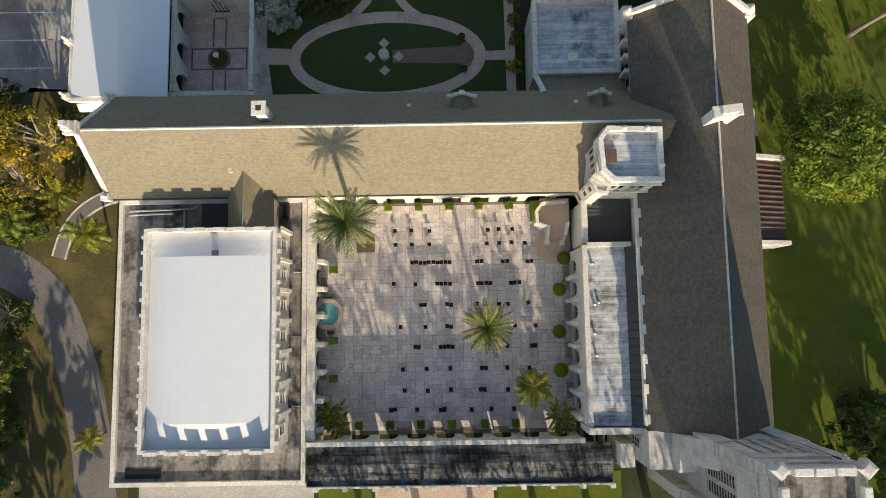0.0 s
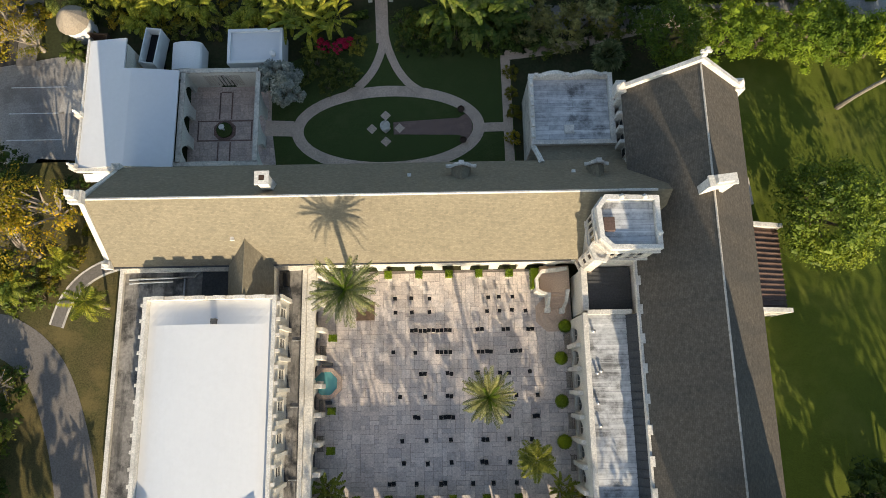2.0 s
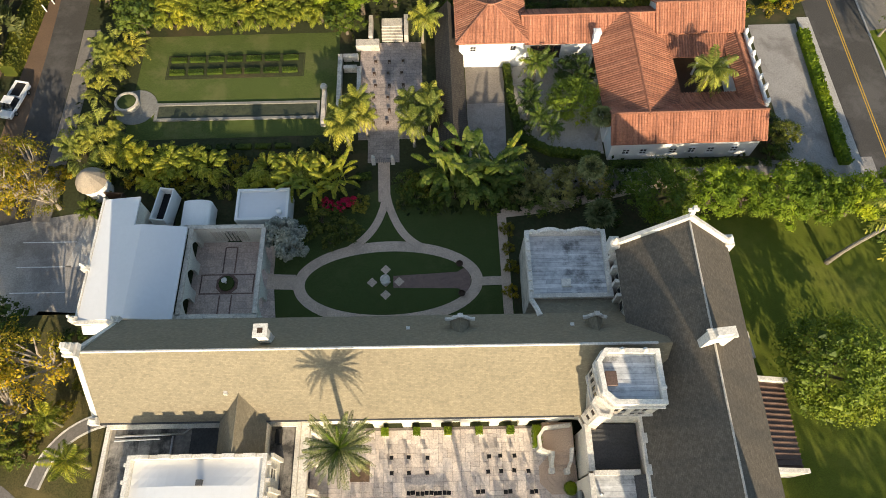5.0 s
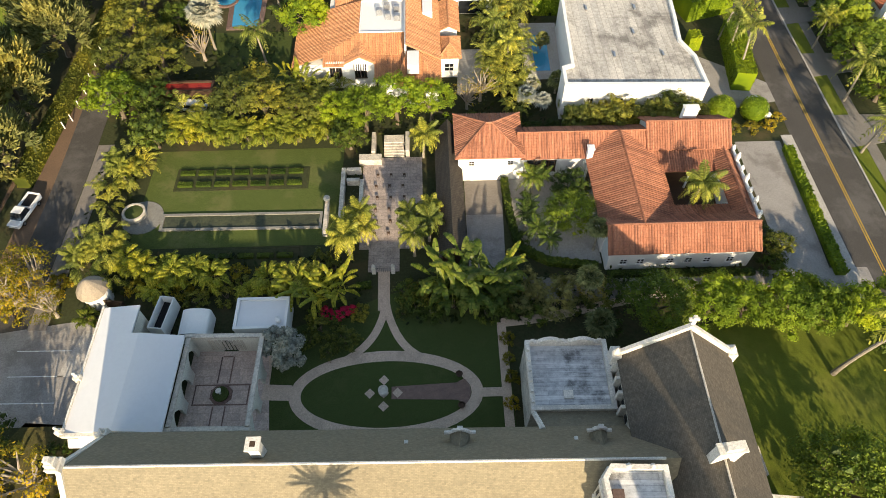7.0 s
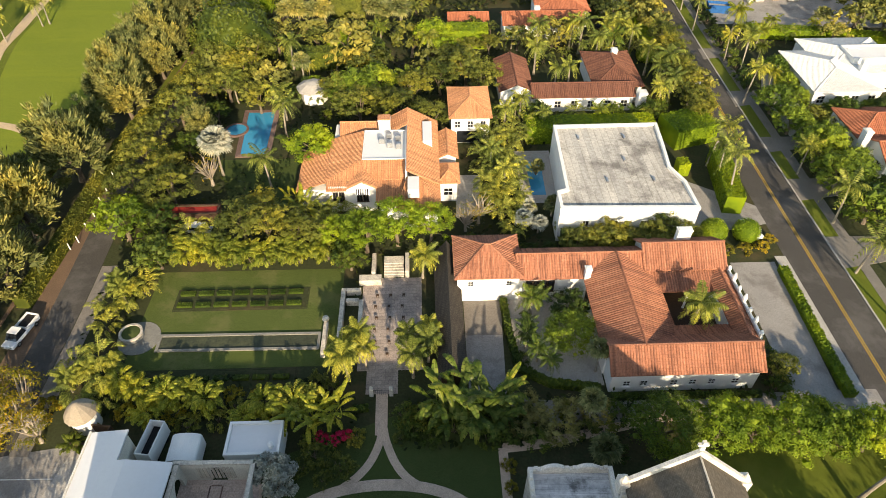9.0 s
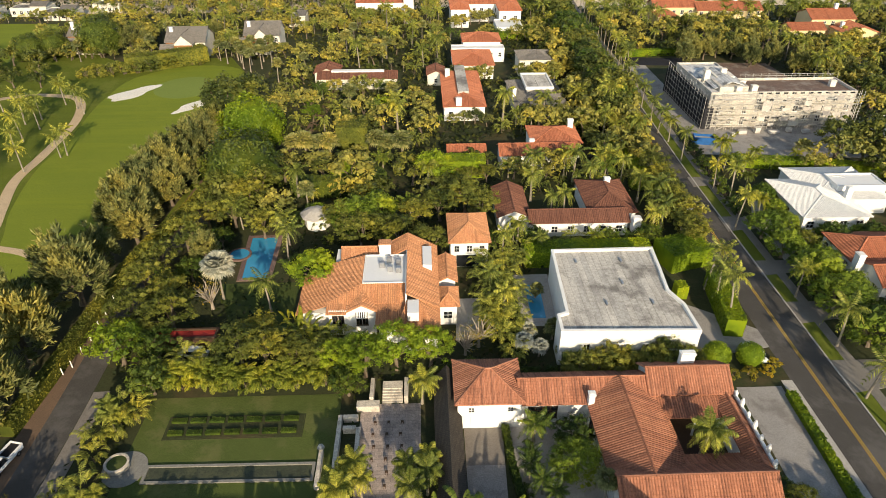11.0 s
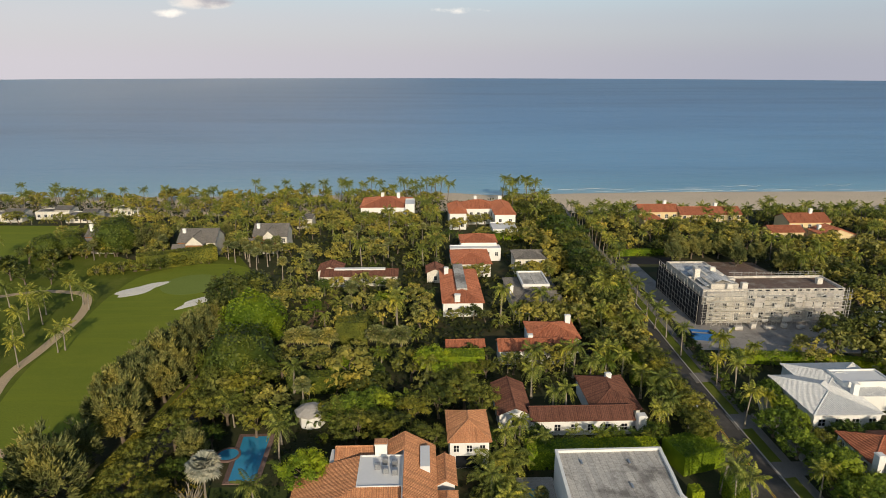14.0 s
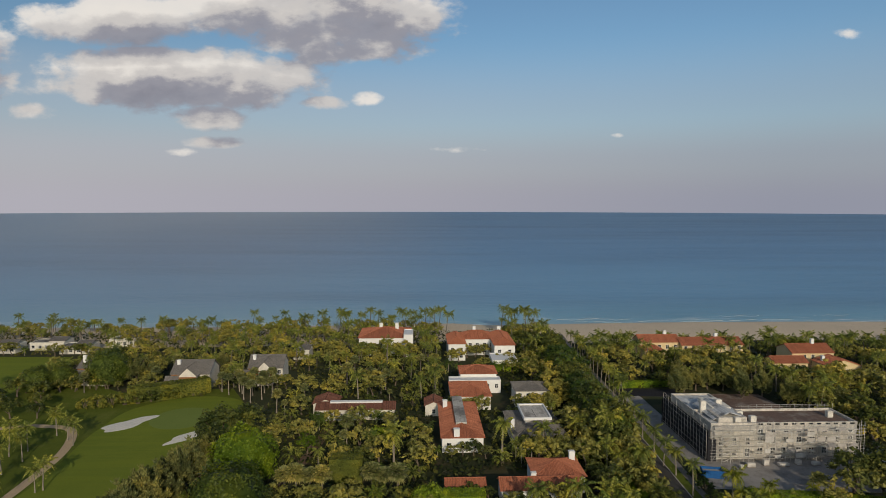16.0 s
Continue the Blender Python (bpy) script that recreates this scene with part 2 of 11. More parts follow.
BLUE_ROOF = surface("pale grey-blue roof coating", (0.66, 0.66, 0.66), (0.42, 0.43, 0.44), 0.8, 0.4, 2.0, 0.6, 0.2, stain=(0.06, 0.06, 0.06), stain_amount=0.75, stain_scale=0.3, brick=(7, 0.5, 0.03, 0.37), joint=(0.7, 0.7, 0.7), streak=((0.12, 1.6, 1), (0.8, 0.8, 0.8), 0.5))
CONCRETE_ROOF = surface("concrete roof with mould", (0.62, 0.585, 0.53), (0.5, 0.47, 0.425), 0.9, 0.12, 2.0, 0.6, 0.15, stain=(0.12, 0.11, 0.1), stain_amount=0.75, stain_scale=0.13, brick=(1.1, 9, 0.05, 0.0), joint=(0.72, 0.71, 0.7), streak=((0.5, 0.09, 1), (0.24, 0.22, 0.2), 0.5))
BROWN_METAL = surface("brown metal sheet", (0.17, 0.11, 0.085), (0.12, 0.08, 0.065), 0.5, 0.4, 6, 0.5, 0.1)
LEAD = surface("dark lead sheet", (0.1, 0.1, 0.1), (0.06, 0.06, 0.06), 0.6, 0.5, 5, 0.6, 0.15)
TERRACOTTA = surface("terracotta barrel tiles", (0.47, 0.215, 0.135), (0.35, 0.15, 0.095), 0.8, 0.4, 5, 0.7, 0.3, tint=0.35, brick=(0.36, 0.42, 0.02, 0.0), joint=(0.6, 0.55, 0.5), stain=(0.16, 0.07, 0.05), stain_amount=0.35, stain_scale=0.35)
ORANGE_TILE = surface("orange clay tiles", (0.62, 0.31, 0.165), (0.5, 0.235, 0.12), 0.8, 0.35, 5, 0.7, 0.3, tint=0.25, brick=(0.36, 0.42, 0.02, 0.0), joint=(0.6, 0.55, 0.5))
RED_TILE = surface("red clay tiles", (0.5, 0.19, 0.105), (0.39, 0.14, 0.08), 0.8, 0.35, 5, 0.7, 0.3, tint=0.25, brick=(0.36, 0.42, 0.02, 0.0))
BROWN_TILE = surface("brown clay tiles", (0.22, 0.1, 0.07), (0.15, 0.07, 0.05), 0.85, 0.3, 5, 0.7, 0.3, tint=0.3, brick=(0.36, 0.42, 0.02, 0.0))
GREY_TILE = surface("grey slate tiles", (0.24, 0.22, 0.2), (0.17, 0.16, 0.15), 0.85, 0.3, 5, 0.7, 0.3, brick=(0.4, 0.3, 0.02, 0.5))
WHITE_TILE = surface("white flat roof tiles", (0.72, 0.72, 0.71), (0.64, 0.64, 0.63), 0.7, 0.3, 5, 0.6, 0.15, fine_amount=0.1, brick=(0.5, 0.4, 0.03, 0.5), joint=(0.75, 0.75, 0.75))
SHAKE = surface("dark cedar shakes", (0.1, 0.085, 0.07), (0.06, 0.052, 0.045), 0.95, 0.4, 6, 0.7, 0.4, brick=(0.3, 0.3, 0.03, 0.5))
PAVER = surface("coral stone paving", (0.74, 0.655, 0.59), (0.62, 0.545, 0.49), 0.85, 0.3, 5, 0.7, 0.2, tint=0.2, stain=(0.2, 0.175, 0.16), stain_amount=0.22, stain_scale=0.3)
COURT_PAVER = surface("pinkish court flagstones", (0.66, 0.51, 0.43), (0.53, 0.41, 0.35), 0.85, 0.4, 5, 0.7, 0.2, brick=(0.9, 0.9, 0.015, 0.5), joint=(0.7, 0.68, 0.66), stain=(0.3, 0.25, 0.22), stain_amount=0.25)
PAVER_BED = surface("mortar bed", (0.26, 0.225, 0.2), None, 0.95, 0.5, 8, 0.5, 0.2)
CART = surface("sandy cart path", (0.55, 0.41, 0.26), (0.45, 0.34, 0.22), 0.95, 0.3, 5, 0.6, 0.2)
TERRACE = surface("worn pinkish flagstones", (0.46, 0.38, 0.34), (0.36, 0.3, 0.27), 0.9, 0.4, 5, 0.7, 0.2, brick=(0.9, 0.6, 0.02, 0.5), joint=(0.6, 0.6, 0.6), stain=(0.14, 0.12, 0.11), stain_amount=0.4)
OLD_EDGE = surface("mossy stone edging", (0.27, 0.26, 0.23), (0.18, 0.175, 0.155), 0.95, 0.6, 6, 0.7, 0.3)
PINK_PAVER = surface("brick paving", (0.3, 0.2, 0.165), (0.22, 0.15, 0.13), 0.9, 0.5, 6, 0.6, 0.3, tint=0.3, brick=(0.22, 0.11, 0.012, 0.5))
PATH = surface("pinkish garden path concrete", (0.66, 0.495, 0.375), (0.55, 0.41, 0.315), 0.9, 0.3, 8, 0.6, 0.2, stain=(0.18, 0.15, 0.12), stain_amount=0.25)
PAVEMENT = surface("worn pavement concrete", (0.23, 0.212, 0.19), (0.165, 0.153, 0.137), 0.9, 0.3, 6, 0.6, 0.2, stain=(0.15, 0.14, 0.13), stain_amount=0.4, stain_scale=0.25)
CONCRETE = surface("pale concrete", (0.48, 0.45, 0.41), (0.38, 0.36, 0.33), 0.9, 0.3, 6, 0.6, 0.2, stain=(0.2, 0.19, 0.18), stain_amount=0.35, stain_scale=0.25)
DRIVE = surface("weathered driveway concrete", (0.36, 0.34, 0.315), (0.26, 0.245, 0.23), 0.9, 0.2, 6, 0.7, 0.2, stain=(0.12, 0.1, 0.09), stain_amount=0.5, stain_scale=0.18)
ASPHALT = surface("worn asphalt", (0.088, 0.081, 0.074), (0.062, 0.058, 0.053), 0.9, 0.15, 8, 0.7, 0.25, stain=(0.16, 0.15, 0.14), stain_amount=0.35, stain_scale=0.12)
MULCH = surface("worn grass and leaf litter", (0.13, 0.1, 0.045), (0.075, 0.08, 0.025), 0.95, 0.18, 6, 0.6, 0.4, stain=(0.2, 0.15, 0.06), stain_amount=0.5, stain_scale=0.25, fine_amount=0.5)
DRIVE_DARK = surface("worn dark driveway", (0.23, 0.205, 0.18), (0.165, 0.15, 0.135), 0.9, 0.2, 6, 0.7, 0.2, stain=(0.3, 0.27, 0.23), stain_amount=0.3, stain_scale=0.2)
DIRT = surface("bare brown soil", (0.2, 0.13, 0.085), (0.14, 0.095, 0.065), 0.95, 0.3, 6, 0.7, 0.4)
GROUND_DARK = surface("dark brown-green ground", (0.075, 0.065, 0.035), (0.05, 0.055, 0.022), 0.95, 0.3, 5, 0.6, 0.4, stain=(0.1, 0.075, 0.045), stain_amount=0.5, stain_scale=0.2)
SOIL = surface("planted ground", (0.05, 0.055, 0.025), (0.035, 0.045, 0.018), 0.95, 0.12, 3, 0.7, 0.4, stain=(0.09, 0.065, 0.035), stain_amount=0.6, stain_scale=0.12)
GRASS = surface("mown lawn", (0.132, 0.158, 0.024), (0.096, 0.125, 0.02), 0.9, 0.12, 10, 0.7, 0.4, stain=(0.17, 0.17, 0.04), stain_amount=0.4, stain_scale=0.1, fine_amount=0.5, spec=0.05)
# darker copy of the lawn with shade in its colour; also for fountain planting
GRASS_SHADY = surface("garden green with shade in its colour", (0.07, 0.095, 0.03), (0.055, 0.078, 0.024), 0.9, 0.2, 10, 0.7, 0.4, stain=(0.1, 0.105, 0.04), stain_amount=0.35, stain_scale=0.2, fine_amount=0.5, spec=0.05)
GARDEN_GRASS = surface("thin garden turf", (0.1, 0.125, 0.035), (0.075, 0.1, 0.028), 0.9, 0.2, 8, 0.7, 0.4, stain=(0.15, 0.14, 0.06), stain_amount=0.45, stain_scale=0.18, fine_amount=0.5, spec=0.05)
FAIRWAY = surface("golf fairway grass", (0.18, 0.212, 0.03), (0.145, 0.185, 0.024), 0.9, 0.05, 3, 0.8, 0.2, streak=((0.02, 0.25, 1), (0.19, 0.22, 0.025), 0.4), stain=(0.11, 0.15, 0.02), stain_amount=0.4, stain_scale=0.045, fine_amount=0.25, spec=0.05)
GREEN_TURF = surface("putting green turf", (0.18, 0.225, 0.055), (0.155, 0.2, 0.045), 0.9, 0.08, 6, 0.7, 0.1, fine_amount=0.15, spec=0.05)
SAND = surface("beach sand", (0.7, 0.57, 0.42), (0.6, 0.49, 0.36), 0.95, 0.06, 2, 0.7, 0.2)
BUNKER = surface("white bunker sand", (0.8, 0.75, 0.66), (0.7, 0.66, 0.58), 0.95, 0.3, 4, 0.6, 0.2)
POOL = glassy("pool water", (0.035, 0.25, 0.42), 0.06)
FOUNT = glassy("fountain water", (0.12, 0.35, 0.34), 0.06)
POND = surface("murky green pond water", (0.062, 0.066, 0.045), (0.045, 0.055, 0.032), 0.35, 0.4, 4, 0.6, 0.15, stain=(0.09, 0.095, 0.05), stain_amount=0.5, stain_scale=0.5)
GLASS = glassy("window glass", (0.015, 0.018, 0.022), 0.06)
BLACK = surface("black plastic", (0.02, 0.02, 0.022), (0.015, 0.015, 0.016), 0.55, 1, 8, 0.5, 0.05)
DARK_WOOD = surface("dark wood", (0.09, 0.055, 0.035), (0.06, 0.038, 0.026), 0.7, 1, 8, 0.6, 0.2)
TEAK = surface("weathered teak", (0.3, 0.25, 0.2), (0.22, 0.185, 0.15), 0.8, 1, 8, 0.6, 0.2)
METAL = surface("galvanised steel", (0.5, 0.5, 0.5), (0.4, 0.4, 0.4), 0.4, 1, 8, 0.5, 0.05, metal=0.8)
METAL_PALE = surface("weathered scaffold tube", (0.55, 0.53, 0.49), (0.42, 0.4, 0.37), 0.6, 1, 8, 0.5, 0.05)
ROAD_YELLOW = surface("yellow road paint", (0.62, 0.38, 0.05), (0.45, 0.28, 0.05), 0.8, 0.6, 6, 0.6, 0.05)
ROAD_WHITE = surface("white road paint", (0.7, 0.7, 0.68), (0.55, 0.55, 0.53), 0.8, 0.6, 6, 0.6, 0.05)
CAR_WHITE = surface("white car paint", (0.8, 0.8, 0.8), (0.75, 0.75, 0.75), 0.25, 0.5, 8, 0.4, 0.0, spec=0.6, fine_amount=0.03)
RUBBER = surface("tyre rubber", (0.02, 0.02, 0.02), None, 0.85, 1, 8, 0.4, 0.1)
BLUE_STEEL = surface("blue painted steel", (0.02, 0.12, 0.34), (0.02, 0.09, 0.26), 0.6, 0.5, 6, 0.6, 0.1)
RED_PAINT = surface("red painted roof", (0.33, 0.035, 0.03), (0.25, 0.03, 0.025), 0.7, 0.4, 6, 0.6, 0.1)
THATCH = surface("pale thatch", (0.36, 0.3, 0.23), (0.27, 0.225, 0.17), 0.95, 0.8, 9, 0.7, 0.5)
BARK = surface("grey-brown bark", (0.19, 0.15, 0.11), (0.13, 0.1, 0.075), 0.9, 0.8, 6, 0.7, 0.5)
PALE_BARK = surface("pale palm trunk", (0.4, 0.35, 0.28), (0.3, 0.26, 0.21), 0.9, 0.8, 6, 0.7, 0.4, brick=(9, 0.16, 0.02, 0.0))
DRY_BARK = surface("bleached branches", (0.4, 0.34, 0.27), (0.29, 0.24, 0.19), 0.9, 0.8, 6, 0.7, 0.3)
# grey blotches hold the mottled scaffold shadows as well as stains
SCAFFOLD_WALL = surface("stripped masonry", (0.72, 0.66, 0.57), (0.5, 0.46, 0.4), 0.9, 0.5, 3, 0.5, 0.3, stain=(0.2, 0.19, 0.18), stain_amount=0.55, stain_scale=0.35, fine_amount=0.5)
SHEETING = surface("dusty debris sheeting", (0.55, 0.53, 0.49), (0.36, 0.35, 0.33), 0.85, 0.6, 4, 0.6, 0.2, tint=0.4)
RUST_ROOF = surface("reddish brown stripped roof deck", (0.2, 0.13, 0.1), (0.13, 0.095, 0.08), 0.95, 0.3, 4, 0.6, 0.2, stain=(0.3, 0.27, 0.23), stain_amount=0.5, stain_scale=0.2)
NET = surface("black debris netting", (0.03, 0.03, 0.035), (0.02, 0.02, 0.024), 0.9, 0.3, 5, 0.6, 0.2)
BRICK = surface("orange-brown brick", (0.38, 0.18, 0.08), (0.3, 0.14, 0.065), 0.9, 0.5, 6, 0.6, 0.3, brick=(0.3, 0.1, 0.015, 0.5))

LEAF_MID = leafy("broad leaves", (0.072, 0.088, 0.018), (0.132, 0.148, 0.027), (0.215, 0.218, 0.045))
LEAF_LIME = leafy("lime green leaves", (0.13, 0.2, 0.015), (0.19, 0.265, 0.02), (0.27, 0.34, 0.034), 0.25)
LEAF_DARK = leafy("dark glossy leaves", (0.035, 0.06, 0.011), (0.065, 0.1, 0.017), (0.115, 0.15, 0.027), 0.15)
LEAF_ROUND = leafy("dense round-tree leaves", (0.06, 0.1, 0.013), (0.12, 0.175, 0.02), (0.2, 0.265, 0.034), 0.2)
# far-tree leaves: distance haze and frontal sun are mixed into this paler colour
LEAF_HAZED = leafy("far garden leaves with haze in the colour", (0.138, 0.142, 0.034), (0.225, 0.22, 0.053), (0.335, 0.31, 0.084), 0.18)
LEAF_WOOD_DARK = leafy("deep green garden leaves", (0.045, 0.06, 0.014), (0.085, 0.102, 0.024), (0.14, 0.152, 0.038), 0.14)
# kept near black: the shade between the trees is in this leaf colour
LEAF_LOW = leafy("undergrowth leaves with shade painted in", (0.01, 0.018, 0.005), (0.019, 0.03, 0.007), (0.036, 0.048, 0.011), 0.1)
LEAF_OLIVE = leafy("olive needle foliage", (0.15, 0.15, 0.05), (0.22, 0.215, 0.075), (0.3, 0.28, 0.105), 0.25)
LEAF_NEEDLE = leafy("grey-green needle sprays", (0.11, 0.125, 0.04), (0.2, 0.21, 0.07), (0.31, 0.3, 0.11), 0.25)
LEAF_DOME = leafy("dense clipped-tree leaves", (0.04, 0.062, 0.012), (0.075, 0.105, 0.02), (0.13, 0.16, 0.03), 0.15)
# far undergrowth, darkened to paint shaded gaps between distant trees
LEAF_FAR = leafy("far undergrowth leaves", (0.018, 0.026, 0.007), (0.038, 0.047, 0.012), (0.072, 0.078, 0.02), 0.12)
LEAF_GOLD = leafy("yellowing leaves", (0.12, 0.13, 0.015), (0.25, 0.22, 0.024), (0.42, 0.3, 0.035), 0.35)
LEAF_SILVER = leafy("silver grey leaves", (0.17, 0.19, 0.165), (0.29, 0.31, 0.275), (0.42, 0.43, 0.385), 0.15)
LEAF_RED = leafy("magenta blossom", (0.36, 0.01, 0.05), (0.55, 0.02, 0.09), (0.65, 0.05, 0.13), 0.3)
FROND = leafy("palm fronds", (0.115, 0.145, 0.026), (0.225, 0.255, 0.05), (0.38, 0.385, 0.09), 0.28, 0.4)
FROND_GOLD = leafy("golden palm fronds", (0.115, 0.15, 0.016), (0.215, 0.24, 0.03), (0.37, 0.36, 0.055), 0.3, 0.4)
FROND_DATE = leafy("date palm fronds", (0.09, 0.11, 0.035), (0.18, 0.195, 0.07), (0.32, 0.31, 0.13), 0.25, 0.4)
FROND_DARK = leafy("dark palm fronds", (0.05, 0.09, 0.016), (0.1, 0.145, 0.025), (0.17, 0.2, 0.045), 0.25, 0.4)
HEDGE = leafy("clipped hedge leaves", (0.09, 0.15, 0.012), (0.17, 0.25, 0.016), (0.27, 0.35, 0.03), 0.25)

# ---- geometry helpers ----


def give_uv(me):
    """UVs in metres: u runs level across each face, v up its slope."""
    if me.uv_layers or not me.polygons:
        return
    layer = me.uv_layers.new(name="metres")
    n = len(me.loops)
    co = np.empty(len(me.vertices) * 3)
    me.vertices.foreach_get("co", co)
    co = co.reshape(-1, 3)
    vi = np.empty(n, dtype=np.int64)
    me.loops.foreach_get("vertex_index", vi)
    tot = np.empty(len(me.polygons), dtype=np.int64)
    me.polygons.foreach_get("loop_total", tot)
    nor = np.empty(len(me.polygons) * 3)
    me.polygons.foreach_get("normal", nor)
    nor = np.repeat(nor.reshape(-1, 3), tot, axis=0)
    u = np.cross(np.array([0, 0, 1.0]), nor)
    lu = np.linalg.norm(u, axis=1, keepdims=True)
    u = np.where(lu > 0.02, u / np.maximum(lu, 1e-6), np.array([1.0, 0, 0]))
    v = np.cross(nor, u)
    p = co[vi]
    layer.data.foreach_set("uv", np.stack([(p * u).sum(1), (p * v).sum(1)], 1).astype(np.float32).ravel())


def as_mesh(name, bm, material):
    me = bpy.data.meshes.new(name)
    bmesh.ops.recalc_face_normals(bm, faces=bm.faces)
    bm.to_mesh(me)
    bm.free()
    me.materials.append(material)
    give_uv(me)
    return me


def raw_mesh(name, verts, faces, material, smooth=False):
    me = bpy.data.meshes.new(name)
    me.from_pydata(verts, [], faces)
    me.materials.append(material)
    if smooth:
        me.polygons.foreach_set("use_smooth", [True] * len(me.polygons))
    give_uv(me)
    return me


def part(name, bm, material, parent, label=""):
    """Links a bmesh (or a mesh) as one mesh object under a thing or a part."""
    me = bm if isinstance(bm, bpy.types.Mesh) else as_mesh(name, bm, material)
    ob = new(name, me)
    ob.parent = parent
    return tagged(ob, label)


def thing(name, label, category, m=None, group="", kind=""):
    ob = new(name)
    ob.empty_display_size = 0.3
    if m is not None:
        ob.matrix_basis = m
    return tagged(ob, label, category, group, kind)


def solo(name, bm, material, label, category, m=None, group="", kind=""):
    me = bm if isinstance(bm, bpy.types.Mesh) else as_mesh(name, bm, material)
    ob = new(name, me)
    if m is not None:
        ob.matrix_basis = m
    return tagged(ob, label, category, group, kind)


def B():
    return bmesh.new()


def box(bm, x0, y0, z0, x1, y1, z1, bevel=0.0):
    vs = [bm.verts.new((x, y, z)) for z in (z0, z1) for x, y in ((x0, y0), (x1, y0), (x1, y1), (x0, y1))]
    for f in ((0, 3, 2, 1), (4, 5, 6, 7), (0, 1, 5, 4), (1, 2, 6, 5), (2, 3, 7, 6), (3, 0, 4, 7)):
        bm.faces.new([vs[i] for i in f])
    if bevel:
        es = [e for e in bm.edges if all(v in vs for v in e.verts)]
        bmesh.ops.bevel(bm, geom=es, offset=bevel, segments=1, affect="EDGES")
    return bm


def prism(bm, pts, z0, z1):
    """A prism over the plan pts; z1 may be a list of heights."""
    zs = z1 if isinstance(z1, (list, tuple)) else [z1] * len(pts)
    lo = [bm.verts.new((x, y, z0)) for x, y in pts]
    hi = [bm.verts.new((p[0], p[1], z)) for p, z in zip(pts, zs)]
    n = len(pts)
    bm.faces.new(lo[::-1])
    bm.faces.new(hi)
    for i in range(n):
        bm.faces.new((lo[i], lo[(i + 1) % n], hi[(i + 1) % n], hi[i]))
    return bm


def ring(cx, cy, r, n, a0=0.0, ry=None):
    return [(cx + r * math.cos(a0 + 2 * math.pi * i / n), cy + (ry or r) * math.sin(a0 + 2 * math.pi * i / n)) for i in range(n)]


def lathe(bm, profile, cx=0, cy=0, n=16):
    rows = []
    for r, z in profile:
        rows.append([bm.verts.new((cx + r * math.cos(2 * math.pi * i / n), cy + r * math.sin(2 * math.pi * i / n), z)) for i in range(n)])
    for a, b in zip(rows, rows[1:]):
        for i in range(n):
            bm.faces.new((a[i], a[(i + 1) % n], b[(i + 1) % n], b[i]))
    bm.faces.new(rows[0][::-1])
    bm.faces.new(rows[-1])
    return bm


def tube(bm, pts, radii, n=7, first=None, last=None):
    """A tapered tube through pts; its ends may close on shared points, so that tubes grow out of one another."""
    rows = []
    for i, p in enumerate(pts):
        p = Vector(p)
        d = (Vector(pts[min(i + 1, len(pts) - 1)]) - Vector(pts[max(i - 1, 0)])).normalized()
        a = d.orthogonal().normalized()
        b = d.cross(a)
        rows.append([bm.verts.new(p + (a * math.cos(2 * math.pi * k / n) + b * math.sin(2 * math.pi * k / n)) * radii[i]) for k in range(n)])
    for r0, r1 in zip(rows, rows[1:]):
        d0 = min(range(n), key=lambda s: (r1[s].co - r0[0].co).length)
        for k in range(n):
            bm.faces.new((r0[k], r0[(k + 1) % n], r1[(k + 1 + d0) % n], r1[(k + d0) % n]))
    for hub, row in ((first, rows[0]), (last, rows[-1])):
        if hub is None:
            bm.faces.new(row)
        else:
            for k in range(n):
                bm.faces.new((hub, row[k], row[(k + 1) % n]))
    return bm


def sheet(bm, pts, z):
    bm.faces.new([bm.verts.new((x, y, z)) for x, y in pts])
    return bm


def slab(name, pts, z0, z1, material, label, category, kind="structure", m=None):
    return solo(name, prism(B(), pts, z0, z1), material, label, category, m, kind=kind)


def ribbon(pts, w):
    """The outline of a strip of width w along pts."""
    left, right = [], []
    for i, p in enumerate(pts):
        a, b = Vector(pts[max(i - 1, 0)]), Vector(pts[min(i + 1, len(pts) - 1)])
        d = (b - a).normalized()
        left.append((p[0] - d.y * w / 2, p[1] + d.x * w / 2))
        right.append((p[0] + d.y * w / 2, p[1] - d.x * w / 2))
    return left, right


def strip(name, pts, w, z0, z1, material, label, category, kind="structure"):
    left, right = ribbon(pts, w)
    bm = B()
    for i in range(len(pts) - 1):
        prism(bm, [right[i], right[i + 1], left[i + 1], left[i]], z0, z1)
    bmesh.ops.remove_doubles(bm, verts=bm.verts, dist=0.001)
    return solo(name, bm, material, label, category, kind=kind)


def curve(pts, n=8):
    """A smooth line through pts."""
    out = []
    for i in range(len(pts) - 1):
        p0, p1, p2, p3 = (Vector(pts[min(max(i + k, 0), len(pts) - 1)]) for k in (-1, 0, 1, 2))
        for s in range(n):
            t = s / n
            q = 0.5 * (2 * p1 + (p2 - p0) * t + (2 * p0 - 5 * p1 + 4 * p2 - p3) * t * t + (3 * p1 - p0 - 3 * p2 + p3) * t ** 3)
            out.append((q.x, q.y))
    return out + [tuple(pts[-1])]


